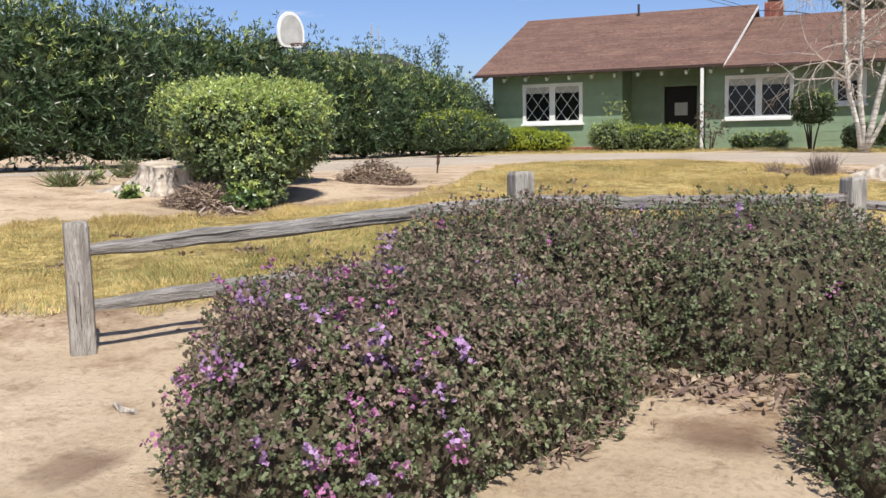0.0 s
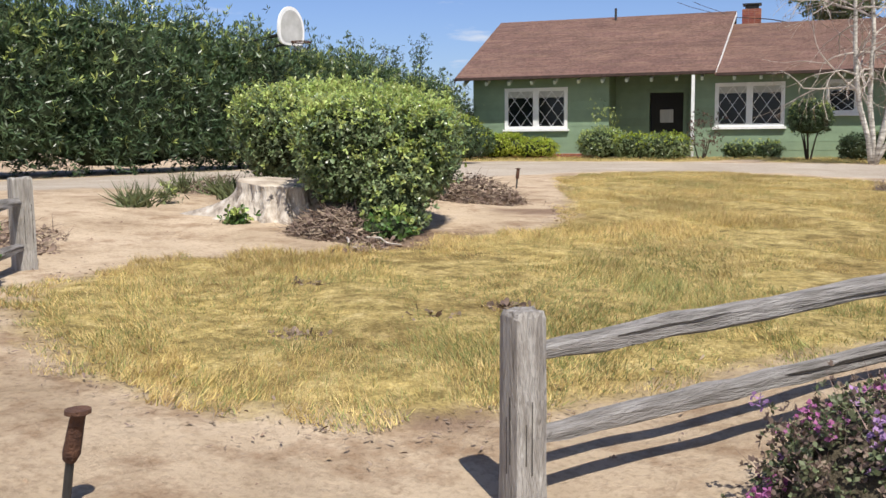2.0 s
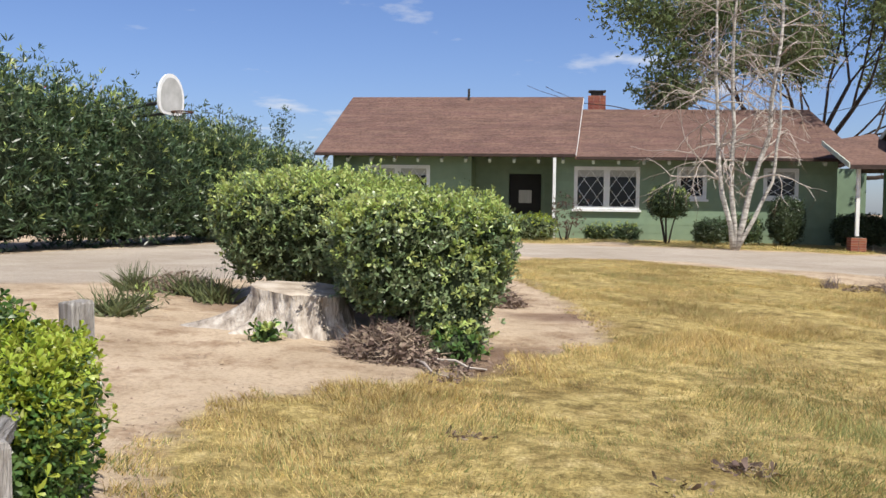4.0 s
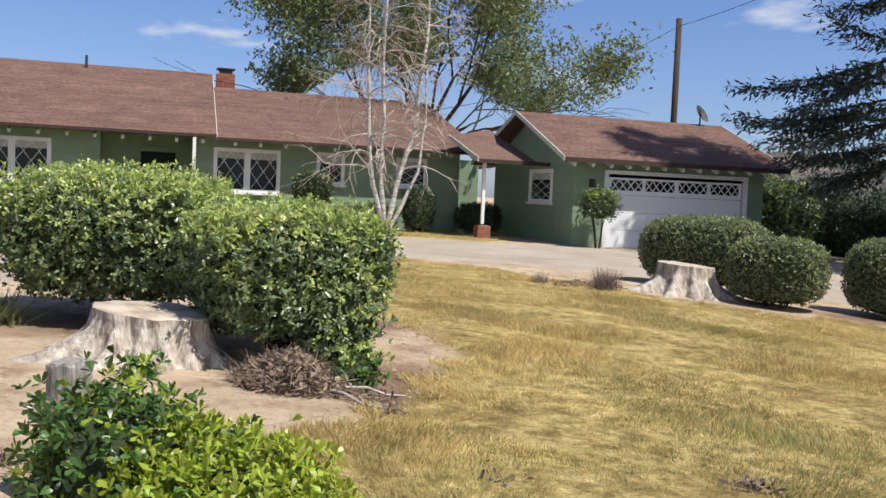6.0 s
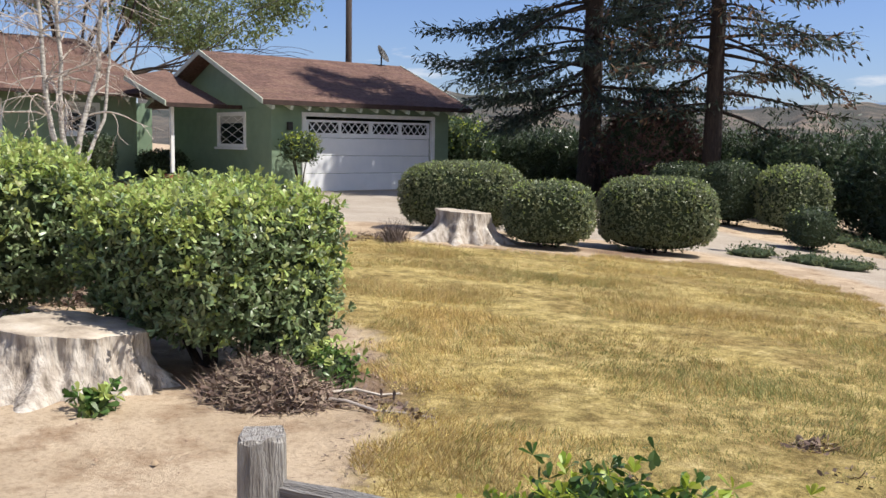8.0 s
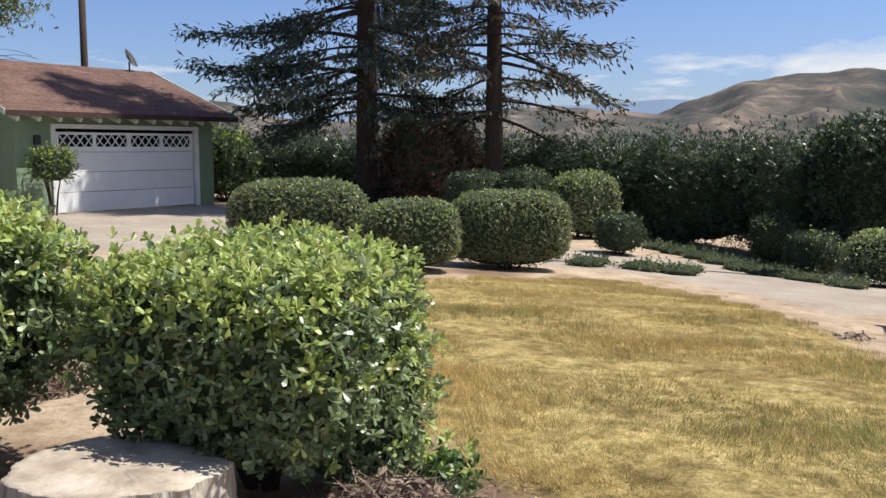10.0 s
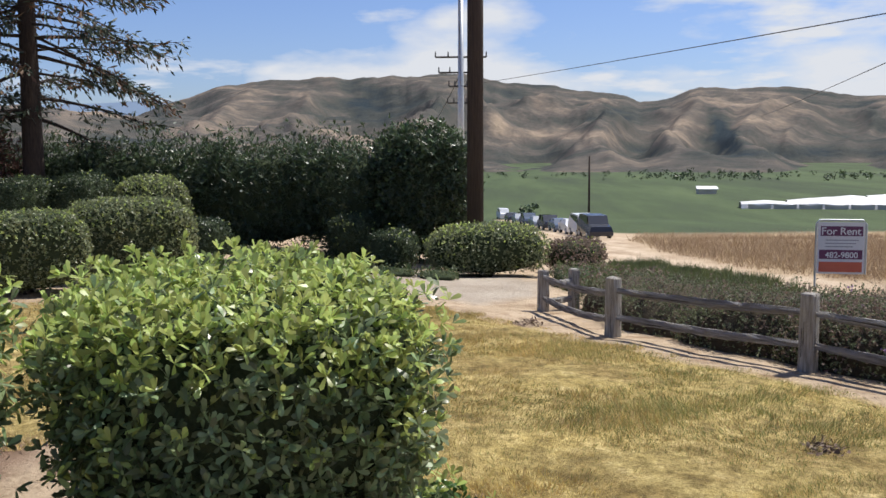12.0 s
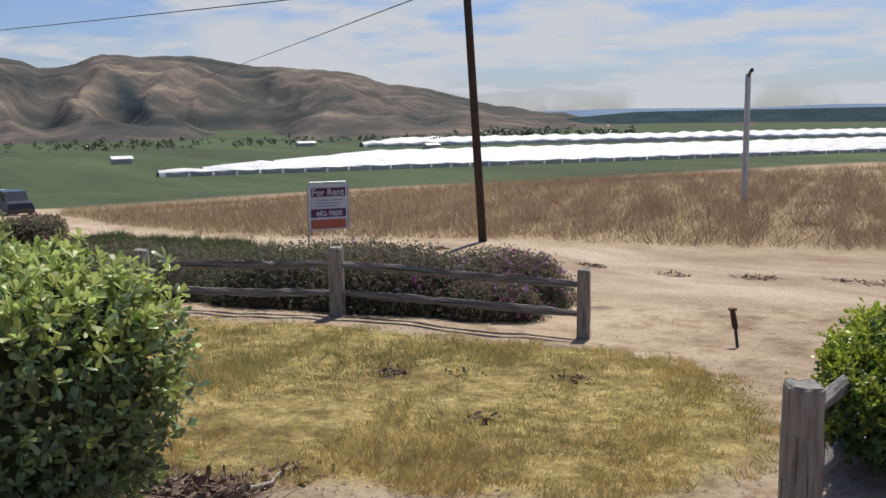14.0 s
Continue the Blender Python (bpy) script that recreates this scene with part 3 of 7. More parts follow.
    nb = n.new("ShaderNodeTexNoise")
    nb.inputs["Scale"].default_value, nb.inputs["Detail"].default_value, nb.inputs["Roughness"].default_value = 6, 10, 0.75
    l(co.outputs["Object"], nb.inputs["Vector"])
    b = n.new("ShaderNodeBump")
    b.inputs["Strength"].default_value, b.inputs["Distance"].default_value = 0.9, 0.05
    l(nb.outputs["Fac"], b.inputs["Height"])
    l(b.outputs[0], p.inputs["Normal"])
    return m


ground = npmesh("ground", np.stack([GX, GY, GZ], -1).reshape(-1, 3), quads, [], ground_material(), kind="structure", smooth=True)
tagged(ground, "sandy tan soil, dry lawn, pale drive and fields in one sheet", "ground")
crop_in = np.minimum(np.minimum(-inside(FIELD, GX, GY), 4 - inside(ROAD, GX, GY) * 4), GX * 0.93 - GY * 0.36 - 86)
# dark soil: damp stains, and hedge shade painted at the hedge feet
DARK_SOIL = [((-5.75, 10.3), 0.9, 0.35), ((-1.68, 3.72), 0.24, 0.20), ((-5.9, 8.2), 0.5, 0.4), ((-6.6, 8.3), 1.1, 0.5), ((-8.1, 9.6), 1.2, 0.8), ((-4.9, 4.35), 0.25, 0.2), ((1.4, 12.6), 1.0, 0.6), ((-3.42, 2.72), .16, .24), ((-6.35, 7.75), .35, .5)]
dark_soil = np.full(GX.shape, -5.0)
for (dx, dy), ra, rb in DARK_SOIL:
    dark_soil = np.maximum(dark_soil, 0.4 * (1 - ((GX - dx) / ra) ** 2 - ((GY - dy) / rb) ** 2))
strip_in = inside(STRIP, GX, GY)
for name, vals in (("lawn", np.maximum(lawn_in, strip_in)), ("pave", inside(PAVE, GX, GY)), ("road", inside(ROAD, GX, GY)), ("field", inside(FIELD, GX, GY)), ("crop", crop_in), ("dark_soil", dark_soil)):
    at = ground.data.attributes.new(name, "FLOAT", "POINT")
    at.data.foreach_set("value", np.clip(vals, -50, 50).ravel().astype(np.float32))


# ---- hills ----
def hills(name, label, crest, r0, r1, foot, seed, material, amp):
    az = np.radians(np.arange(crest[0][0] - 8, crest[-1][0] + 8, 0.2 if amp > .1 else .6))
    el = np.interp(np.degrees(az), [c[0] for c in crest], [c[1] for c in crest])
    s = np.linspace(0, 1, 75 if amp > .1 else 12)
    if amp > .15:
        el = el + np.array([.22 * noise.fractal((a * 22, seed, 0), .8, 2.1, 4) for a in az])
    A, S = np.meshgrid(az, s)
    E = np.interp(A, az, el)
    R = r0 + (r1 - r0) * S
    top = 2.1 + r1 * np.tan(np.radians(E))
    Z = foot + (top - foot) * (0.35 * S ** 2 + 0.65 * (1 - (1 - S) ** 1.2))
    X, Y = -10 + R * np.sin(A), 7 + R * np.cos(A)
    wob = np.zeros(A.shape)
    for i in range(A.shape[0]):
        for j in range(A.shape[1]):
            w_ = .35 * noise.noise((X[i, j] / 500, Y[i, j] / 500, seed))
            wob[i, j] = .6 * (noise.ridged_multi_fractal((A[i, j] * 9 + w_ * 1.6 + seed, R[i, j] / 1100 + w_, 0.3), 1.1, 2.1, 4, 1.0, 1.6) - 1.5) + .30 * noise.fractal((X[i, j] / 210, Y[i, j] / 210, seed), .9, 2.1, 5)
    Z = Z + np.clip(wob, -1.3, .6) * amp * np.clip(S * 3, 0, 1) * np.clip((1 - S) * 2.6, 0, 1) * (top - foot)
    k = np.arange(A.size).reshape(A.shape)
    q = np.stack([k[:-1, :-1], k[1:, :-1], k[1:, 1:], k[:-1, 1:]], -1).reshape(-1, 4)
    ob = npmesh(name, np.stack([X, Y, Z], -1).reshape(-1, 3), q, [], material, kind="structure", smooth=True)
    # relief also drives colour: low gullies go dark, scrub and painted shade together
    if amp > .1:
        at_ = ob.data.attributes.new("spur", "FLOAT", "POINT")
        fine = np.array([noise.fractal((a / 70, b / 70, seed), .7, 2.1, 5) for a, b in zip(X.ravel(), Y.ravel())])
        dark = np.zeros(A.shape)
        for ca, ce, ra, re_, w in GROVE_SHADE:
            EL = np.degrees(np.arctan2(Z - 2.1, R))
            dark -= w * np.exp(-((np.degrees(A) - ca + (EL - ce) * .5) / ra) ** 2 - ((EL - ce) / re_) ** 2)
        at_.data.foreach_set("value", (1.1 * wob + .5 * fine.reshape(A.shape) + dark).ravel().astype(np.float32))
    return tagged(ob, label, "hill")


# gullies darkened for woods and shade (negative) and bare tan slopes (positive) on the hills: bearing, height, reach
# both ways, weight
GROVE_SHADE = [(103.6, 1.2, .55, .75, 3.0), (103.9, .4, .8, .4, 1.5), (94.0, .9, 3.2, .35, -1.5), (90.5, 1.4, .7, .8, -1.3), (107, -.2, 12, .35, 1.0), (111.5, 2.0, .5, .8, 1.0), (97.5, 2.2, 3.0, .8, .9),
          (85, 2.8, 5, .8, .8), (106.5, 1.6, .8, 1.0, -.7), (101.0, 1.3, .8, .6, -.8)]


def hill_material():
    m = bpy.data.materials.new("hill_scrub_shade")
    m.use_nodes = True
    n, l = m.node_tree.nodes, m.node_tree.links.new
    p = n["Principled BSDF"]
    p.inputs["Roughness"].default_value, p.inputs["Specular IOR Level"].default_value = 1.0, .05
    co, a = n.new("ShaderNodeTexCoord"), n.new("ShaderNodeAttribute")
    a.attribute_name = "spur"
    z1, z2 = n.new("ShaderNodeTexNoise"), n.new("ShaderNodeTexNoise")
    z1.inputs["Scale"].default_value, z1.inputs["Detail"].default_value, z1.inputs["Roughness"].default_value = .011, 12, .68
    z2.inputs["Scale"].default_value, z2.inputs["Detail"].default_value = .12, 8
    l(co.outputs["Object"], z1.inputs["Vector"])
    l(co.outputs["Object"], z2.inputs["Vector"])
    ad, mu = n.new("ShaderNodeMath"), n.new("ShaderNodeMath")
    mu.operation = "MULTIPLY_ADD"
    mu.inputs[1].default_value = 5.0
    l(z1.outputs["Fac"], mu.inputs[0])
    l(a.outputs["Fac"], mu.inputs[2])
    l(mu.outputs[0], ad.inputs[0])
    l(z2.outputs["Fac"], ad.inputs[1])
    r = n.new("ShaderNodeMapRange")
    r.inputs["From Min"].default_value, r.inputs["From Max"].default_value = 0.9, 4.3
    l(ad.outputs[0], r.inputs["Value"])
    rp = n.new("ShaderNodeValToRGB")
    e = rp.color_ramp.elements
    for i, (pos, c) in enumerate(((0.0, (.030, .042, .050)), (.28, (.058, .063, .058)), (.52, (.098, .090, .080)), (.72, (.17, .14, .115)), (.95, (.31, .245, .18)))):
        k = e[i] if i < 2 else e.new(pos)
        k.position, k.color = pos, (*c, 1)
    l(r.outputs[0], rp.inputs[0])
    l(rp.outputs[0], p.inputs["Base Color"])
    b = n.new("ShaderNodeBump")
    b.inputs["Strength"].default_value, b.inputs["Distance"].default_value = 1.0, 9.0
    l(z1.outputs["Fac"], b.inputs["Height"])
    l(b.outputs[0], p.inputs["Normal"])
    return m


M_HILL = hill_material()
# distance haze painted into the far ridges as a pale blue base colour
M_HAZE = mat("haze_blue_ridge", [(0.16, 0.22, 0.31), (0.19, 0.25, 0.34)], 0.003, 1.0, spec=0)
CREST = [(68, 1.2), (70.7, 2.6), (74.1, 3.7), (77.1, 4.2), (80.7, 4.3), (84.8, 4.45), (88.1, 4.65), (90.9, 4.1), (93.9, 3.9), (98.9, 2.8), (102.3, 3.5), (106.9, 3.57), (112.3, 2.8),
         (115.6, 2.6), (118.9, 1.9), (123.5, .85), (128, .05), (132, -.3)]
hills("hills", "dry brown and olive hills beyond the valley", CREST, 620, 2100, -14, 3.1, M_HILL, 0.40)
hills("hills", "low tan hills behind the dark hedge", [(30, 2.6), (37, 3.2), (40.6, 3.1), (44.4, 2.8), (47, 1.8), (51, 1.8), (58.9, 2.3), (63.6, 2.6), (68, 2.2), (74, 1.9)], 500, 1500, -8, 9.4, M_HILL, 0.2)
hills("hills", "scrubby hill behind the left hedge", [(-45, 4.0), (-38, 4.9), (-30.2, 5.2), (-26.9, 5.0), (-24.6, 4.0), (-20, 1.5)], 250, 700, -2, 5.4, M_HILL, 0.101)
hills("backdrop", "haze-blue mountain ridge on the horizon", [(44, 2.2), (52, 2.3), (60, 2.4), (68, 2.75), (70, 2.9), (72, 2.8), (75, 2.2)], 3000, 3400, 0, 1.4, M_HAZE, 0.02)
hills("backdrop", "haze-blue low ridge on the horizon", [(120, .2), (128, .15), (132, .25), (140, .2), (144, .35), (150, .3), (170, .2)], 3200, 3500, -20, 7.4, M_HAZE, 0.02)
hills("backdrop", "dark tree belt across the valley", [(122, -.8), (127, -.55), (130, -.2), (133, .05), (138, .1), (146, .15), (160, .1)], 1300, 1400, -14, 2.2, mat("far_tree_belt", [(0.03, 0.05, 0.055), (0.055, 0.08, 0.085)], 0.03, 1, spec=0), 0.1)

# ---- house ----
BOARD = 0.285


def wall_boards(parent, axis, at, a0, a1, z0, z1, holes, thick=0.14, name="wall"):
    """A wall of horizontal boards, recessed joints, openings right through. axis: the axis along which the wall runs."""
    wall = new(name)
    wall.parent = parent
    rows = int(math.ceil((z1 - z0) / BOARD))
    sheet = bmesh.new()

    def put(bm, s, e, lo, hi, out, deep):
        if axis == "x":
            box(bm, s, e, at - out, at + deep, lo, hi)
        else:
            box(bm, at - out, at + deep, s, e, lo, hi)

    cuts = sorted({z0, z1, *[h[2] for h in holes], *[h[3] for h in holes]})
    for lo, hi in zip(cuts, cuts[1:]):
        x = a0
        for h in sorted(holes):
            if h[2] < hi - 1e-6 and h[3] > lo + 1e-6:
                if h[0] > x:
                    put(sheet, x, h[0], lo, hi, -0.02, thick)
                x = h[1]
        if x < a1:
            put(sheet, x, a1, lo, hi, -0.02, thick)
    part("wall_core", sheet, M_WALL, wall)
    for r in range(rows):
        lo, hi = z0 + r * BOARD, min(z1, z0 + (r + 1) * BOARD - 0.009)
        blocks = [h for h in holes if h[2] < hi - 0.02 and h[3] > lo + 0.02]
        x = a0
        segs = []
        for h in sorted(blocks):
            if h[0] > x + 0.02:
                segs.append((x, h[0]))
            x = max(x, h[1])
        if a1 > x + 0.02:
            segs.append((x, a1))
        for s, e in segs:
            bm = bmesh.new()
            put(bm, s, e, lo, hi, 0.0, 0.018)
            part("board", bm, M_WALL, wall)
    return wall


def window(parent, axis, at, a0, a1, z0, z1, sashes=2, sill=True):
    w = new("window")
    w.parent = parent
    tagged(w, "white framed window with diamond lattice over dark glass")

    def put(bm, s, e, lo, hi, out, deep):
        if axis == "x":
            box(bm, s, e, at - out, at + deep, lo, hi)
        else:
            box(bm, at - out, at + deep, s, e, lo, hi)
    bm = bmesh.new()
    f = 0.10
    put(bm, a0 - 0.02, a1 + 0.02, z1 - f, z1 + 0.02, 0.035, 0.06)
    put(bm, a0 - 0.02, a1 + 0.02, z0, z0 + f, 0.035, 0.06)
    put(bm, a0 - 0.02, a0 + f, z0 + f, z1 - f, 0.035, 0.06)
    put(bm, a1 - f, a1 + 0.02, z0 + f, z1 - f, 0.035, 0.06)
    if sashes == 2:
        m = (a0 + a1) / 2
        put(bm, m - 0.10, m + 0.10, z0 + f, z1 - f, 0.035, 0.06)
    part("frame", bm, M_WHITE, w)
    if sill:
        bm = bmesh.new()
        put(bm, a0 - 0.08, a1 + 0.08, z0 - 0.075, z0 - 0.003, 0.10, 0.04)
        part("window_sill", bm, M_WHITE, w)
    spans = [(a0 + f, a1 - f)] if sashes == 1 else [(a0 + f, m - 0.10), (m + 0.10, a1 - f)]
    for s, e in spans:
        bm = bmesh.new()
        put(bm, s - 0.01, e + 0.01, z0 + f - 0.01, z1 - f + 0.01, -0.035, 0.042)
        part("pane", bm, M_GLASS, w)
        bm = bmesh.new()
        put(bm, s, e, z1 - f - 0.22, z1 - f, -0.026, 0.032)
        part("blind", bm, M_CURTAIN, w)
        bm = bmesh.new()
        h0, h1 = z0 + f, z1 - f
        nc, nr = 2, 3 if sashes == 1 else 2
        for ci in range(nc):
            for ri in range(nr):
                sa, sb = s + (e - s) * ci / nc, s + (e - s) * (ci + 1) / nc
                za, zb = h0 + (h1 - h0) * ri / nr, h0 + (h1 - h0) * (ri + 1) / nr
                L, ang = math.hypot(sb - sa, zb - za) - 0.01, math.atan2(zb - za, sb - sa)
                cs, cz = (sa + sb) / 2, (za + zb) / 2
                for sx in (-1, 1):
                    if axis == "x":
                        box(bm, cs - L / 2, cs + L / 2, at + 0.010 + 0.006 * sx, at + 0.020 + 0.006 * sx, cz - 0.007, cz + 0.007, Matrix.Rotation(-ang * sx, 3, "Y"))
                    else:
                        box(bm, at + 0.010 + 0.006 * sx, at + 0.020 + 0.006 * sx, cs - L / 2, cs + L / 2, cz - 0.007, cz + 0.007, Matrix.Rotation(ang * sx, 3, "X"))
        part("lattice", bm, M_WHITE, w)
    return w


def roof_plane(parent, x0, x1, y0, z0, y1, z1, name="roof", thick=0.10, label="brown shingled roof slope", flare=None):
    bm = bmesh.new()
    t0, t1 = flare or (x0, x1)
    slab(bm, [(x0, y0, z0), (x1, y0, z0), (t1, y1, z1), (t0, y1, z1)], thick)
    r = part(name, bm, M_ROOF, parent, label)
    return r


def shingle_rows(roof, x0, x1, y0, z0, y1, z1, lift=0.004, flare=None):
    """Lapped courses of shingle, each with its own thin edge."""
    n = int(math.hypot(y1 - y0, z1 - z0) / 0.15)
    bm = bmesh.new()
    rr = random.Random(3)
    for i in range(n):
        a, b = i / n, (i + 1) / n
        ya, za, yb, zb = y0 + (y1 - y0) * a, z0 + (z1 - z0) * a, y0 + (y1 - y0) * b, z0 + (z1 - z0) * b
        t0, t1 = flare or (x0, x1)
        x, xe = x0 + (t0 - x0) * a, x1 + (t1 - x1) * a
        while x < xe - 0.01:
            w = min(rr.uniform(0.6, 1.4), xe - x)
            u = rr.uniform(0.005, 0.011)
            vs = [bm.verts.new(c) for c in ((x, ya, za + u), (x + w - 0.006, ya, za + u), (x + w - 0.006, yb, zb + lift), (x, yb, zb + lift), (x, ya, za), (x + w - 0.006, ya, za))]
            bm.faces.new(vs[:4])
            bm.faces.new((vs[4], vs[5], vs[1], vs[0]))
            x += w
    part("shingles", bm, M_ROOF, roof, kind="stuff")


def rafters(parent, xs, y, z, slope, length=0.75):
    for x in xs:
        bm = bmesh.new()
        t = Matrix.Rotation(math.atan(slope), 3, "X")
        box(bm, x - 0.045, x + 0.045, y - 0.0, y + length, z - 0.06, z + 0.06, t)
        bm2 = bm
        part("rafter_tail", bm2, M_WHITE_G, parent)


M_WHITE_G = mat("pale_green_paint", [(0.42, 0.47, 0.38), (0.55, 0.6, 0.5)], 6, 0.6)

house = thing("house", (-6, 33.9, 0.6), "long low green board house with brown shingle roof", "house")
HZ = 0.56
W1, W2, W3, W4 = (-12.96, -10.75, 1.62, 3.03), (-5.80, -3.67, 1.62, 3.03), (-2.42, -1.5, 2.0, 3.05), (.35, 1.42, 2.05, 3.02)
wall_boards(house, "x", 33.9, -14.15, -9.3, HZ, 3.55, [W1])
wall_boards(house, "x", 33.9, -6.45, 2.5, HZ, 3.55, [W2, W3, W4])
wall_boards(house, "x", 35.3, -9.3, -6.45, HZ, 3.55, [(-8.1, -6.95, HZ, 2.85)])
wall_boards(house, "y", -9.44, 34.05, 35.3, HZ, 3.55, [])
wall_boards(house, "y", -6.45, 34.05, 35.3, HZ, 3.55, [])
wall_boards(house, "y", -14.15, 34.05, 46.5, HZ, 3.55, [])
wall_boards(house, "y", 2.5, 33.9, 46.5, HZ, 3.55, [], name="wall")
bm = bmesh.new()
box(bm, -14.1, 2.5, 46.5, 46.64, HZ, 3.55)
part("wall_back", bm, M_WALL, house)
for w, s in ((W1, 2), (W2, 2), (W3, 1), (W4, 1)):
    window(house, "x", 33.9, *w, sashes=s)
entry = new("entry_door")
entry.parent = house
bm = bmesh.new()
box(bm, -8.22, -8.1, 35.22, 35.34, HZ, 2.97)
box(bm, -6.95, -6.83, 35.22, 35.34, HZ, 2.97)
box(bm, -8.1, -6.95, 35.22, 35.34, 2.85, 2.97)
part("frame", bm, M_WALL, entry)
bm = bmesh.new()
box(bm, -8.08, -6.97, 35.36, 35.42, HZ, 2.83)
part("screen", bm, M_DARK, entry)
bm = bmesh.new()
box(bm, -7.75, -7.3, 35.34, 35.355, HZ + 1.25, HZ + 1.7)
part("lit_pane", bm, M_CURTAIN, entry, "pale glazed panel")
bm = bmesh.new()
box(bm, -6.52, -6.42, 33.22, 33.32, HZ, 3.3)
part("porch_post", bm, M_WHITE, house)
bm = bmesh.new()
box(bm, -14.2, -9.3, 33.80, 33.885, 0.5, 0.78)
ob = part("brick_base", bm, M_MORTAR, house)
for r in range(3):
    for c in range(20):
        bm = bmesh.new()
        x = -14.15 + c * 0.235 + (r % 2) * 0.1
        box(bm, x, x + 0.215, 33.785, 33.85, 0.55 + r * 0.075, 0.55 + r * 0.075 + 0.063)
        part("brick", bm, M_BRICK, ob)
# roof slopes
RX0, RX1, RXL, RY, RZL, RZR = -14.62, -5.78, -15.0, 40.5, 6.14, 5.64
rl = roof_plane(house, RX0, RX1, 33.27, 3.42, RY, RZL, flare=(RXL, -5.5))
rr_ = roof_plane(house, -5.80, 3.25, 33.2, 3.34, RY, RZR)
shingle_rows(rl, RX0, RX1, 33.25, 3.42, RY, RZL, flare=(RXL, -5.5))
shingle_rows(rr_, -5.75, 3.25, 33.18, 3.34, RY, RZR)
roof_plane(house, RX0, RX1, 47.6, 3.37, RY, RZL, flare=(RXL, -5.5), label="brown shingled rear roof slope")
roof_plane(house, -5.70, 3.25, 47.4, 3.36, RY, RZR, label="brown shingled rear roof slope")
bm = bmesh.new()
box(bm, -14.6, -5.80, 33.22, 33.25, 3.33, 3.415)
part("fascia", bm, M_EAVE, house)
bm = bmesh.new()
box(bm, -5.75, 3.25, 33.15, 33.18, 3.25, 3.335)
part("fascia", bm, M_EAVE, house)
for x, xt, side in ((RX1 + 0.004, -5.496, 1), (RX0 - 0.034, RXL - 0.034, 0)):
    bm = bmesh.new()
    v = [bm.verts.new(c) for c in ((x, 33.24, 3.42 - 0.17), (xt, RY, RZL - 0.17), (xt, RY, RZL - 0.03), (x, 33.24, 3.42 - 0.03))]
    f = bm.faces.new(v)
    r = bmesh.ops.extrude_face_region(bm, geom=[f])
    bmesh.ops.translate(bm, vec=(0.012, 0, 0), verts=[e for e in r["geom"] if isinstance(e, bmesh.types.BMVert)])
    bmesh.ops.recalc_face_normals(bm, faces=bm.faces)
    part("rake_board", bm, M_WHITE if side else M_EAVE, house)
bm = bmesh.new()
for x in (-14.15, 2.36):
    v = [bm.verts.new(c) for c in ((x, 33.9, 3.5), (x, 46.6, 3.5), (x, 40.5, 5.95 if x < 0 else 5.45))]
    f = bm.faces.new(v)
    r = bmesh.ops.extrude_face_region(bm, geom=[f])
    bmesh.ops.translate(bm, vec=(0.14, 0, 0), verts=[e for e in r["geom"] if isinstance(e, bmesh.types.BMVert)])
part("gable", bm, M_WALL, house)
rafters(house, [-14.3 + 0.81 * k for k in range(11)], 33.27, 3.34, 0.47)
rafters(house, [-5.2 + 0.81 * k for k in range(11)], 33.17, 3.29, 0.39)
chim = new("chimney")
chim.parent = house
bm = bmesh.new()
box(bm, -5.30, -4.60, 40.9, 41.5, 4.9, 6.25)
part("stack", bm, M_MORTAR, chim)
for r in range(9):
    for c in range(3):
        bm = bmesh.new()
        x = -5.31 + c * 0.24
        box(bm, x, x + 0.225, 40.885, 41.0, 5.6 + r * 0.073, 5.662 + r * 0.073)
        part("brick", bm, M_BRICK, chim)
bm = bmesh.new()
box(bm, -5.2, -4.7, 40.95, 41.45, 6.25, 6.42)
box(bm, -5.3, -4.6, 40.85, 41.55, 6.42, 6.46)
part("cap", bm, M_DKMETAL, chim)
bm = bmesh.new()
tube(bm, [(-10.1, 40.0, 5.7), (-10.1, 40.0, 6.42)], [0.05, 0.05], 8)
part("vent_pipe", bm, M_DKMETAL, house)

# ---- garage ----
garage = thing("garage", (7.5, 28.33, 0.42), "green board garage with white sectional door and brown roof", "garage")
GZ0 = 0.36
GD = (5.59, 10.46, GZ0, 2.68)
wall_boards(garage, "x", 28.33, 4.45, 11.2, GZ0, 3.25, [GD])
wall_boards(garage, "y", 4.45, 28.47, 35.0, GZ0, 3.25, [(29.9, 31.75, 1.72, 2.78)])
wall_boards(garage, "y", 11.06, 28.47, 35.0, GZ0, 3.25, [])
window(garage, "y", 4.45, 29.9, 31.75, 1.72, 2.78, sashes=1)
bm = bmesh.new()
box(bm, 4.45, 11.2, 35.0, 35.14, GZ0, 3.25)
part("wall_back", bm, M_WALL, garage)
RZ = 4.72
g1 = roof_plane(garage, 3.85, 11.75, 27.78, 3.10, 31.8, RZ)
shingle_rows(g1, 3.85, 11.75, 27.76, 3.10, 31.8, RZ)
roof_plane(garage, 3.85, 11.75, 36.1, 3.10, 31.8, RZ, label="brown shingled rear slope")
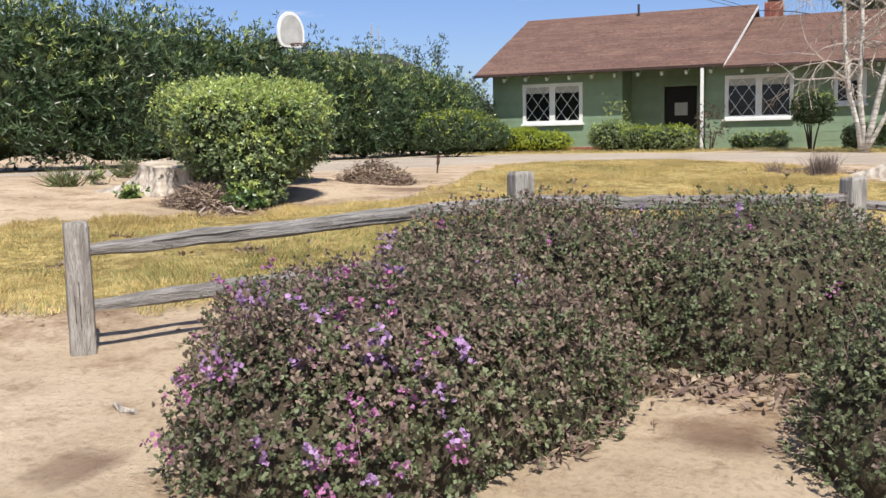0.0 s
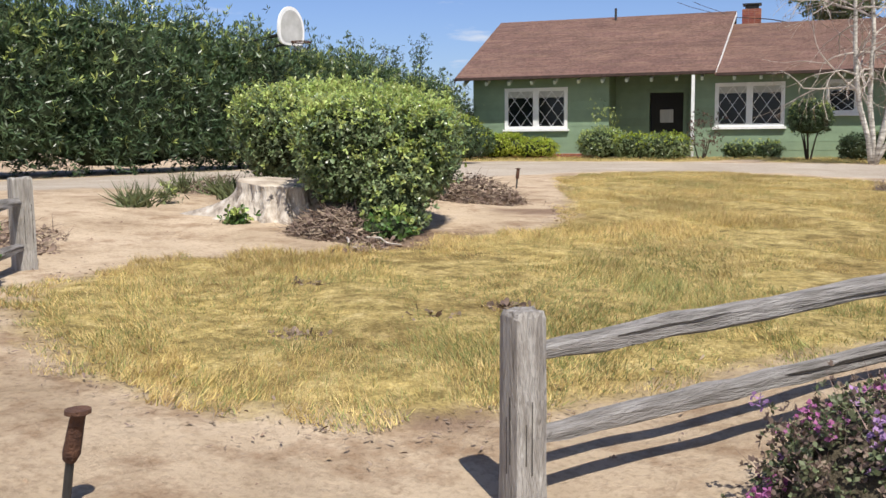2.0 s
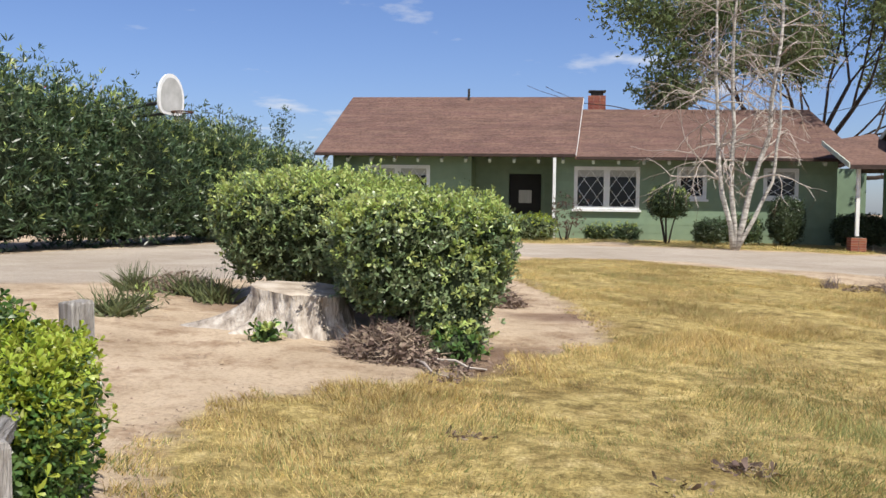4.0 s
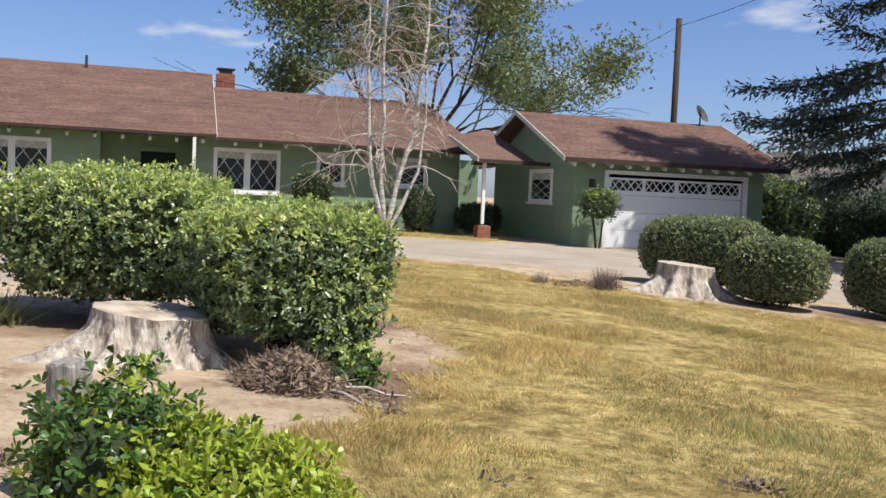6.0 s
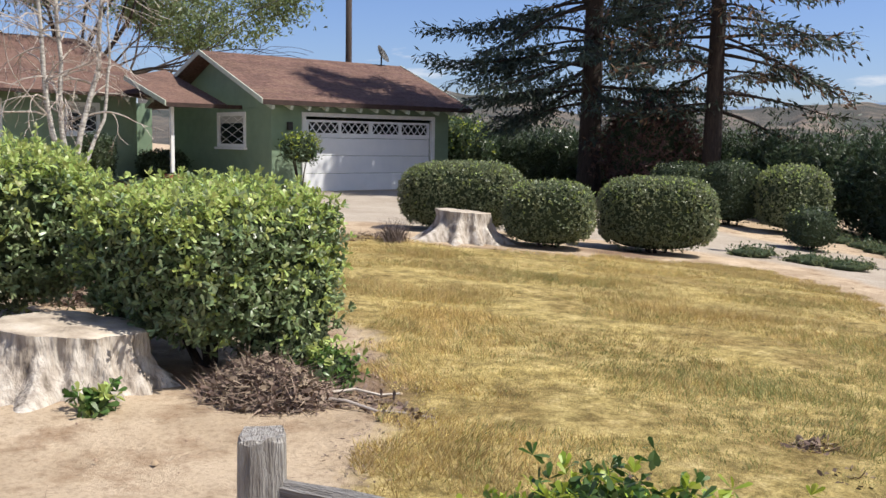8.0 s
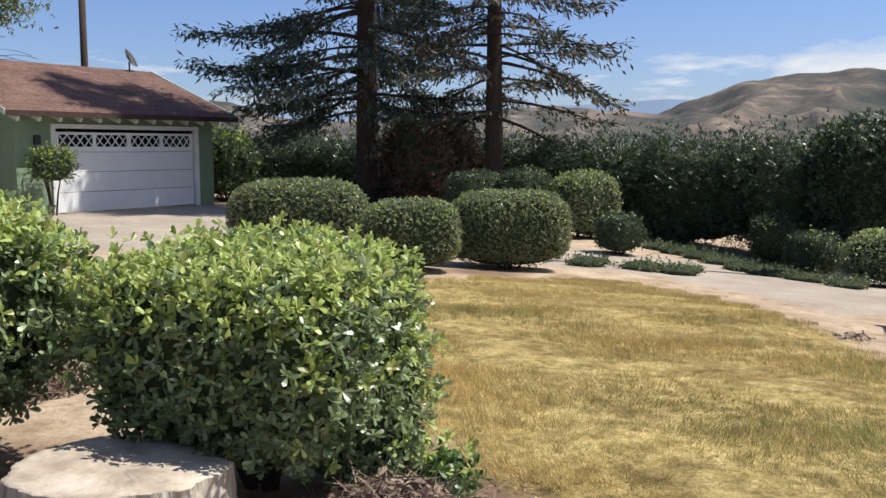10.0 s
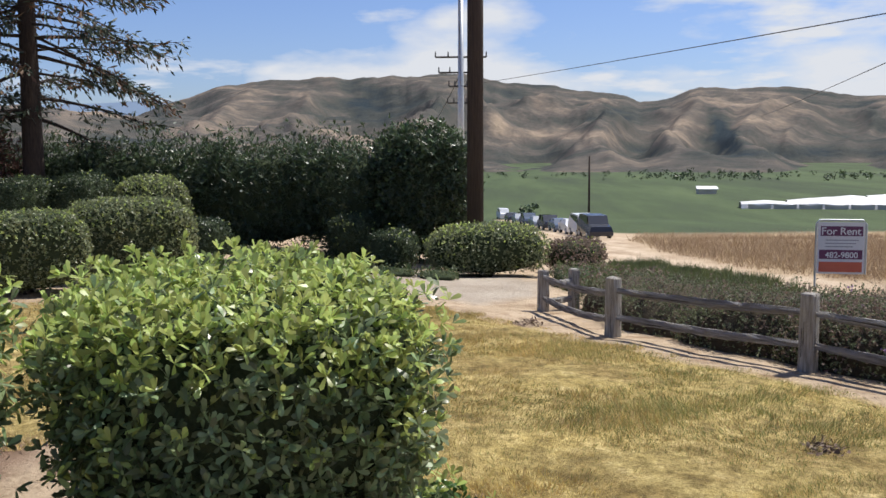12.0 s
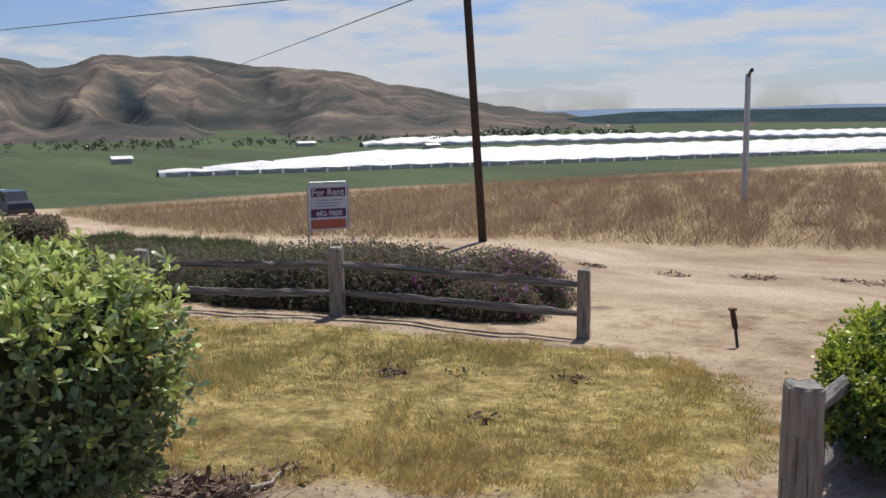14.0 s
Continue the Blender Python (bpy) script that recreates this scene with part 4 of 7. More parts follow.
for x in (3.82, 11.75):
    bm = bmesh.new()
    for sgn, ya in ((1, 27.75), (-1, 36.1)):
        v = [bm.verts.new(c) for c in ((x, ya, 2.98), (x, 31.8, RZ - 0.12), (x, 31.8, RZ + 0.03), (x, ya, 3.13))]
        f = bm.faces.new(v)
        r = bmesh.ops.extrude_face_region(bm, geom=[f])
        bmesh.ops.translate(bm, vec=(0.03, 0, 0), verts=[e for e in r["geom"] if isinstance(e, bmesh.types.BMVert)])
    part("rake_board", bm, M_WHITE_G, garage)
for x in (4.45, 11.06):
    bm = bmesh.new()
    v = [bm.verts.new(c) for c in ((x, 28.4, 3.2), (x, 35.1, 3.2), (x, 31.8, RZ - 0.14))]
    f = bm.faces.new(v)
    r = bmesh.ops.extrude_face_region(bm, geom=[f])
    bmesh.ops.translate(bm, vec=(0.14, 0, 0), verts=[e for e in r["geom"] if isinstance(e, bmesh.types.BMVert)])
    part("gable", bm, M_WALL, garage)
bm = bmesh.new()
box(bm, 3.85, 11.75, 27.73, 27.76, 2.96, 3.095)
part("fascia", bm, M_EAVE, garage)
rafters(garage, [4.2 + 0.61 * k for k in range(13)], 27.75, 3.02, 0.37)
gd = new("garage_door")
gd.parent = garage
tagged(gd, "white sectional garage door with lattice lights")
for r in range(4):
    lo, hi = GZ0 + 0.06 + r * 0.545, GZ0 + 0.06 + (r + 1) * 0.545 - 0.012
    if r < 3:
        bm = bmesh.new()
        box(bm, 5.64, 10.41, 28.37, 28.41, lo, hi, bevel=0.006)
        part("panel", bm, M_DOORW, gd)
    else:
        bm = bmesh.new()
        box(bm, 5.64, 10.41, 28.37, 28.41, lo, lo + 0.14)
        box(bm, 5.64, 10.41, 28.37, 28.41, hi - 0.07, hi)
        xs = [5.64, 5.78, 6.86, 7.0, 8.0, 8.08, 9.1, 9.2, 10.27, 10.41]
        for a, b in ((5.64, 5.74), (6.82, 6.92), (7.96, 8.1), (9.14, 9.26), (10.31, 10.41)):
            box(bm, a, b, 28.37, 28.41, lo + 0.14, hi - 0.07)
        part("panel", bm, M_DOORW, gd, "white top panel with four lights")
        for a, b in ((5.74, 6.82), (6.92, 7.96), (8.1, 9.14), (9.26, 10.31)):
            bm = bmesh.new()
            box(bm, a, b, 28.40, 28.405, lo + 0.14, hi - 0.07)
            part("pane", bm, M_GLASS, gd)
            bm = bmesh.new()
            n = 4
            for i in range(n):
                s, e = a + (b - a) * i / n, a + (b - a) * (i + 1) / n
                for q in (-1, 1):
                    h = hi - lo - 0.21
                    ang = math.atan2(h * q, e - s)
                    L = math.hypot(h, e - s)
                    zc = (lo + 0.14 + hi - 0.07) / 2
                    box(bm, (s + e) / 2 - L / 2, (s + e) / 2 + L / 2, 28.375, 28.39, zc - 0.014, zc + 0.014, Matrix.Rotation(-ang, 3, "Y"))
            part("lattice", bm, M_DOORW, gd)
bm = bmesh.new()
box(bm, 5.47, 5.60, 28.28, 28.40, GZ0, 2.8)
box(bm, 10.45, 10.58, 28.28, 28.40, GZ0, 2.8)
box(bm, 5.60, 10.45, 28.28, 28.40, 2.68, 2.8)
part("door_frame", bm, M_WHITE, garage)
bm = bmesh.new()
box(bm, 4.95, 5.1, 28.18, 28.33, 2.25, 2.5, bevel=0.02)
part("wall_lamp", bm, M_DKMETAL, garage)
# satellite dish on the garage
dish = thing("satellite_dish", (10.9, 31.8, 4.75), "grey satellite dish on a mast on the garage roof", "satellite dish")
bm = bmesh.new()
tube(bm, [(10.9, 31.8, 4.6), (10.9, 31.8, 5.0)], [0.03, 0.03], 8)
part("mast", bm, M_DKMETAL, dish)
bm = bmesh.new()
n = 18
rings = []
for i in range(5):
    r = 0.36 * i / 4
    rings.append([bm.verts.new(Matrix.Translation((10.95, 31.75, 5.12)) @ Matrix.Rotation(radians(62), 4, Vector((0.8, 0.5, 0))) @ Vector((r * math.cos(k * math.tau / n), r * math.sin(k * math.tau / n) * 0.9, -0.3 * (0.36 ** 2 - r * r) / 0.36))) for k in range(n)] if i else None)
for i in range(1, 4):
    for k in range(n):
        bm.faces.new((rings[i][k], rings[i][(k + 1) % n], rings[i + 1][(k + 1) % n], rings[i + 1][k]))
bm.faces.new(rings[1])
r = bmesh.ops.solidify(bm, geom=bm.faces[:], thickness=0.02)
part("reflector", bm, mat("dish_grey", [(0.10, 0.10, 0.10), (0.16, 0.16, 0.16)], 5, 0.6), dish, smooth=True)

# ---- breezeway ----
breeze = thing("breezeway", (3.2, 31, 0.5), "shingled breezeway roof on white posts beside the house", "porch")
bm = bmesh.new()
slab(bm, [(1.95, 30.05, 3.0), (3.9, 30.05, 3.0), (3.9, 34.5, 4.25), (1.95, 33.0, 3.85)], 0.09)
part("roof", bm, M_ROOF, breeze)
bm = bmesh.new()
v = [bm.verts.new(c) for c in ((1.92, 30.0, 2.9), (1.92, 33.1, 3.75), (1.92, 33.1, 3.9), (1.92, 30.0, 3.05))]
f = bm.faces.new(v)
r = bmesh.ops.extrude_face_region(bm, geom=[f])
bmesh.ops.translate(bm, vec=(0.03, 0, 0), verts=[e for e in r["geom"] if isinstance(e, bmesh.types.BMVert)])
part("rake_board", bm, M_WHITE_G, breeze)
bm = bmesh.new()
box(bm, 1.95, 4.4, 30.02, 30.05, 2.87, 2.99)
part("fascia", bm, M_EAVE, breeze)
bm = bmesh.new()
box(bm, 2.27, 2.37, 30.4, 30.5, 0.95, 2.95)
part("post", bm, M_WHITE, breeze)
bm = bmesh.new()
box(bm, 2.12, 2.54, 30.24, 30.66, 0.4, 0.9)
foot = part("brick_foot", bm, M_MORTAR, breeze)
for r in range(6):
    for c in range(2):
        for side in (0, 1):
            bm = bmesh.new()
            if side:
                box(bm, 2.11 + c * 0.22, 2.11 + c * 0.22 + 0.205, 30.225, 30.3, 0.46 + r * 0.075, 0.525 + r * 0.075)
            else:
                box(bm, 2.105, 2.2, 30.23 + c * 0.22, 30.23 + c * 0.22 + 0.205, 0.46 + r * 0.075, 0.525 + r * 0.075)
            part("brick", bm, M_BRICK, foot)
bm = bmesh.new()
box(bm, 2.5, 4.45, 37, 37.1, 0.45, 3.2)
part("back_wall", bm, M_WALL, breeze)

# ---- split rail fences ----
def fence_post(x, y, h=0.57, w=0.125, turn=0.0, label="weathered grey wooden fence post", seed=0):
    rr = random.Random(seed)
    z = gz(x, y)
    e = thing("fence_post", (x, y, z), label, "fence post", "posts of the split rail fence")
    bm = bmesh.new()
    R = Matrix.Translation((x, y, z)) @ Matrix.Rotation(turn, 4, "Z")
    lev = [(-0.25, 1.0), (0.0, 1.04), (0.12, 0.99), (h * 0.5, 1.0), (h * 0.8, 0.97), (h - 0.015, 0.95), (h, 0.86)]
    rings = []
    for zz, s in lev:
        ring = []
        for k in range(16):
            a = k * math.tau / 16
            sx, sy = math.cos(a), math.sin(a)
            q = (abs(sx) ** 6 + abs(sy) ** 6) ** (-1 / 6)
            u = q * s * (1 + (0.05 if k % 3 == 0 else 0) * rr.uniform(-1, 0.3)) * w / 2
            ring.append(bm.verts.new(R @ Vector((sx * u, sy * u, zz + (rr.uniform(-0.006, 0.006) if zz > 0.4 else 0)))))
        rings.append(ring)
    for a, b in zip(rings, rings[1:]):
        for k in range(16):
            bm.faces.new((a[k], a[(k + 1) % 16], b[(k + 1) % 16], b[k]))
    bm.faces.new(rings[-1])
    part("post", bm, M_POST, e)
    bm = bmesh.new()
    for k in range(2):
        xx = rr.uniform(-0.4, 0.4) * w
        for sy in (-1, 1):
            z0 = rr.uniform(0.02, h * 0.4)
            box(bm, xx - 0.0014, xx + 0.0014, sy * w * 0.497, sy * (w / 2 + 0.0008), z0, z0 + rr.uniform(0.12, h * 0.5))
            box(bm, sy * w * 0.497, sy * (w / 2 + 0.0008), xx - 0.0014, xx + 0.0014, z0, z0 + rr.uniform(0.1, h * 0.4))
    bmesh.ops.transform(bm, matrix=R, verts=bm.verts)
    part("crack", bm, M_CRACK, e)
    return e


def rail(a, b, sag=0.015, seed=0, hgt=0.075, wid=0.05):
    rr = random.Random(seed)
    a, b = Vector(a), Vector(b)
    bm = bmesh.new()
    L = (b - a).length
    n = 16
    rings = []
    for i in range(n + 1):
        t = i / n
        p = Vector((L * t, rr.uniform(-0.004, 0.004), -4 * sag * t * (1 - t) + rr.uniform(-0.005, 0.005)))
        taper = 0.6 + 0.4 * min(1, 6 * min(t, 1 - t))
        ring = []
        for u, v in ((1, -.75), (1.05, -.1), (1, .35), (.45, 1), (-.5, .9), (-1, .4), (-.9, -.7), (0, -1)):
            ring.append(bm.verts.new(p + Vector((0, u * wid / 2 * (1 + rr.uniform(-.12, .12)), v * hgt / 2 * taper * (1 + rr.uniform(-.12, .12))))))
        rings.append(ring)
    for r1, r2 in zip(rings, rings[1:]):
        for k in range(8):
            bm.faces.new((r1[k], r2[k], r2[(k + 1) % 8], r1[(k + 1) % 8]))
    bm.faces.new(rings[0][::-1])
    bm.faces.new(rings[-1])
    bmesh.ops.recalc_face_normals(bm, faces=bm.faces)
    e = new("fence_rail")
    e.matrix_world = Matrix.Translation(a) @ (b - a).to_track_quat("X", "Z").to_matrix().to_4x4()
    tagged(e, "split grey weathered rail slotted into the fence posts", "fence rail", "rails of the split rail fence")
    beam = part("beam", bm, M_RAIL)
    beam.parent = e
    for k in range(3):
        bm = bmesh.new()
        x0 = rr.uniform(.1, .6) * L
        x1, zc, w = x0 + rr.uniform(.2, .38) * L, rr.uniform(-.4, .4) * hgt / 2, 0
        side = 1 if k % 2 else -1
        pts = [Vector((x0 + (x1 - x0) * q / 5, side * wid * .5, zc - 4 * sag * (x0 / L) * (1 - x0 / L) + rr.uniform(-.003, .003))) for q in range(6)]
        tube(bm, pts, [.001, .003, .004, .004, .003, .001], 4)
        c = part("crack", bm, M_CRACK)
        c.parent = e
    return e


P1, P2, P3, P4, P4B = (-4.45, 3.78), (-2.94, 5.34), (-1.37, 6.64), (1.0, 7.16), (1.5, 6.75)
P5, P6 = (-8.24, 5.90), (-7.35, 3.8)
TURNS = (0.8, 0.8, 0.75, 0.3, 0.3)
for i, (p, h) in enumerate(((P1, .58), (P2, .60), (P3, .57), (P4, .50), (P4B, .5))):
    fence_post(*p, h=h, w=.112 if i == 0 else .125, turn=TURNS[i], seed=i, label="weathered grey fence post with rail slots beside the flowering bush" if i < 2 else "weathered grey wooden fence post at the edge of the lawn")
fence_post(*P5, h=.59, turn=1.0, seed=11, w=.14, label="weathered square fence post beside the bright hedge")
fence_post(*P6, h=.50, turn=1.0, seed=12, w=.14, label="weathered square fence post sunk in the bright hedge")


def rails(a, b, seed, lo=0.20, hi=0.45, sag=(0.02, 0.03)):
    for k, h in enumerate((lo, hi)):
        rail((a[0], a[1], gz(*a) + h), (b[0], b[1], gz(*b) + h), sag[k], seed * 2 + k)


rails(P1, P2, 1, sag=(0.0, 0.0))
rails(P2, P3, 2, sag=(0.02, 0.02))
rails(P3, P4, 3, 0.17, 0.42, sag=(0.05, 0.04))
rails(P4, P4B, 4, 0.14, 0.36)
rails(P5, P6, 5, 0.16, 0.44, sag=(0, 0))

# ---- stakes and small metal ----
def stake(x, y, top, lean, label, r=0.016, mat_=None):
    z = gz(x, y)
    e = thing("iron_stake", (x, y, z), label, "stake")
    bm = bmesh.new()
    tip = Vector((x, y, z)) + Vector((lean[0], lean[1], top))
    tube(bm, [(x, y, z - 0.08), Vector((x, y, z)).lerp(tip, 0.55)], [r * 0.75, r * 0.75], 8)
    part("rod", bm, M_DKMETAL, e)
    bm = bmesh.new()
    tube(bm, [Vector((x, y, z)).lerp(tip, 0.5), Vector((x, y, z)).lerp(tip, 0.58), Vector((x, y, z)).lerp(tip, 0.95), tip], [r * 1.1, r * 1.5, r * 1.3, r * 1.3], 10, 0.08, random.Random(2))
    part("wrapping", bm, M_RUST, e)
    bm = bmesh.new()
    tube(bm, [tip, tip + Vector((0, 0, 0.012))], [r * 2.2, r * 2.2], 12)
    part("cap", bm, M_RUST, e)


stake(-5.62, 3.22, .28, (.10, -.03) , "thin dark iron stake leaning at the lawn corner")
stake(-6.99, 13.14, .26, (.03, 0), "short black post in the bare patch by the lawn")

# ---- sign ----
sg = thing("for_rent_sign", (.04, 4.05, gz(.04, 4.0)), "white for rent sign with purple and red bands", "sign")
u = Vector((0.0, 3.80, 0)) - Vector((0.07, 4.30, 0))
u.normalize()
c0 = Vector((0.06, 4.27, 0))
WS, ZT, ZB = 0.48, 1.32, 0.76
nrm = Vector((u.y, -u.x, 0))
if nrm.dot(Vector((-10, 8, 0)) - c0) < 0:
    nrm = -nrm
def splate(a0, a1, z0, z1, out, thick, m, nm):
    bm = bmesh.new()
    box(bm, a0, a1, -thick / 2, thick / 2, z0, z1)
    M = Matrix(((u.x, nrm.x, 0, c0.x + nrm.x * out), (u.y, nrm.y, 0, c0.y + nrm.y * out), (0, 0, 1, 0), (0, 0, 0, 1)))
    bmesh.ops.transform(bm, matrix=M, verts=bm.verts)
    bmesh.ops.recalc_face_normals(bm, faces=bm.faces)
    return part(nm, bm, m, sg)


M_SIGNW = mat("sign_white", [(0.72, 0.70, 0.70), (0.8, 0.78, 0.78)], 4, 0.5)
M_SIGNP = mat("sign_purple", [(0.13, 0.03, 0.09), (0.17, 0.05, 0.11)], 4, 0.5)
M_SIGNR = mat("sign_red", [(0.62, 0.13, 0.07), (0.70, 0.18, 0.10)], 4, 0.5)
splate(0, WS, ZB, ZT, 0, 0.006, M_SIGNW, "panel")
splate(0.03, WS - 0.02, ZT - 0.15, ZT - 0.045, 0.005, 0.002, M_SIGNP, "heading_band")
splate(0.02, WS - 0.02, ZT - 0.40, ZT - 0.30, 0.005, 0.002, M_SIGNP, "number_band")
splate(0.02, WS - 0.02, ZB + 0.02, ZB + 0.13, 0.005, 0.002, M_SIGNR, "red_band")
for k in range(3):
    splate(0.08, WS - 0.06 - 0.03 * k, ZT - 0.20 - 0.035 * k, ZT - 0.19 - 0.035 * k, 0.005, 0.002, mat("sign_small_print", [(0.35, 0.33, 0.36)], 4, 0.6), "print_line")


def lettering(text, size, a, z):
    cu = bpy.data.curves.new("lettering", "FONT")
    cu.body, cu.size, cu.extrude, cu.offset = text, size, 0.001, 0.0015
    ob = new("tmp_text", cu)
    bpy.context.view_layer.update()
    me = bpy.data.meshes.new_from_object(ob.evaluated_get(bpy.context.evaluated_depsgraph_get()))
    bpy.data.objects.remove(ob)
    M = Matrix(((u.x, 0, nrm.x, c0.x + nrm.x * 0.008 + u.x * a), (u.y, 0, nrm.y, c0.y + nrm.y * 0.008 + u.y * a), (0, 1, 0, z), (0, 0, 0, 1)))
    me.transform(M)
    finish("lettering", me, M_SIGNW, sg)


lettering("For Rent", 0.112, 0.035, ZT - 0.135)
lettering("482-9800", 0.088, 0.08, ZT - 0.385)
bm = bmesh.new()
A, B = c0 - u * 0.015, c0 + u * (WS + 0.015)
tube(bm, [(A.x, A.y, gz(A.x, A.y) - 0.1), (A.x, A.y, ZT - 0.02), (A.x + u.x * 0.03, A.y + u.y * 0.03, ZT + 0.02), (B.x - u.x * 0.03, B.y - u.y * 0.03, ZT + 0.02), (B.x, B.y, ZT - 0.02), (B.x, B.y, ZB - 0.0)], [0.011] * 6, 8)
part("frame", bm, M_METAL, sg)

# ---- utility poles ----
def pole(name, x, y, z0, z1, r0, r1, label, m, lean=(0, 0), arms=()):
    e = thing(name, (x, y, z0), label, "utility pole")
    bm = bmesh.new()
    tube(bm, [(x, y, z0 - 0.3), (x + lean[0] / 2, y + lean[1] / 2, (z0 + z1) / 2), (x + lean[0], y + lean[1], z1)], [r0, (r0 + r1) / 2, r1], 14)
    part("shaft", bm, m, e, smooth=True)
    for h, L, d in arms:
        bm = bmesh.new()
        dx, dy = math.cos(d) * L / 2, math.sin(d) * L / 2
        tube(bm, [(x - dx, y - dy, h), (x + dx, y + dy, h)], [0.055, 0.055], 6)
        part("crossarm", bm, M_DKMETAL, e)
        for k in (-1, -.5, .5, 1):
            bm = bmesh.new()
            tube(bm, [(x + dx * k, y + dy * k, h), (x + dx * k, y + dy * k, h + 0.32)], [0.05, 0.03], 6)
            part("insulator", bm, M_DKMETAL, e)
    return e


pole("utility_pole", 9.3, 8.08, gz(9.3, 8.1), 11.5, .175, .15, "thick dark wooden utility pole behind the clipped bushes", M_POLE)
pole("utility_pole", 46.5, 9.4, gz(46.5, 9.4), 11.5, .22, .15, "tall grey steel utility pole with crossarms", M_METAL, arms=((7.6, 3.0, 1.6), (6.7, 2.6, 1.6), (5.9, 1.4, 1.6)))
pole("utility_pole", 52.0, 9.6, gz(52, 9.6), 7.3, .16, .12, "grey utility pole with a short crossarm", M_METAL, arms=((5.2, 1.6, 1.6),))
pole("utility_pole", 3.06, -.3, gz(3.0, -.4), 7.5, .075, .06, "slim dark wooden utility pole in the dry grass", M_POLE, (.24, .40))
pole("utility_pole", 12.65, 36.5, .5, 9.4, .14, .12, "brown wooden utility pole behind the garage", M_POLE)
pole("utility_pole", 110, -5.0, gz(110, -5), 1.4, .16, .12, "distant slim utility pole beside the road", M_POLE)
lamp = thing("street_lamp", (5.9, -10.2, gz(5.9, -10.2)), "grey yard lamp post with a short arm in the dry field", "street lamp")
bm = bmesh.new()
tube(bm, [(5.9, -10.2, gz(5.9, -10.2) - .2), (5.9, -10.2, 3.05)], [.085, .07], 10)
part("shaft", bm, M_METAL, lamp)
bm = bmesh.new()
tube(bm, [(5.9, -10.2, 3.0), (5.6, -9.95, 3.12), (5.45, -9.8, 3.12)], [.04, .04, .05], 8)
part("lamp_head", bm, M_DKMETAL, lamp)


def wire(a, b, sag, r=0.012):
    a, b = Vector(a), Vector(b)
    bm = bmesh.new()
    pts = [a.lerp(b, t) - Vector((0, 0, 4 * sag * t * (1 - t))) for t in np.linspace(0, 1, 16)]
    tube(bm, pts, [r] * 16, 5)
    ob = part("overhead_wire", bm, M_DKMETAL)
    tagged(ob, "thin black overhead wire between poles", "wire", "overhead wires")


wire((46.5, 9.4, 5.9), (3.2, .0, 4.35), 0.05)
wire((183, -40, 7.0), (3.2, .0, 4.35), 0.5)
wire((9.2, 8.5, 10.5), (46.5, 9.4, 5.9), 1.2, 0.014)
wire((46.5, 9.4, 6.7), (140, 20, 5), 2, 0.03)
wire((9.2, 8.5, 11), (12.65, 36.5, 9.1), 0.8)
wire((12.65, 36.5, 9.1), (2.5, 36, 5.0), 0.5)

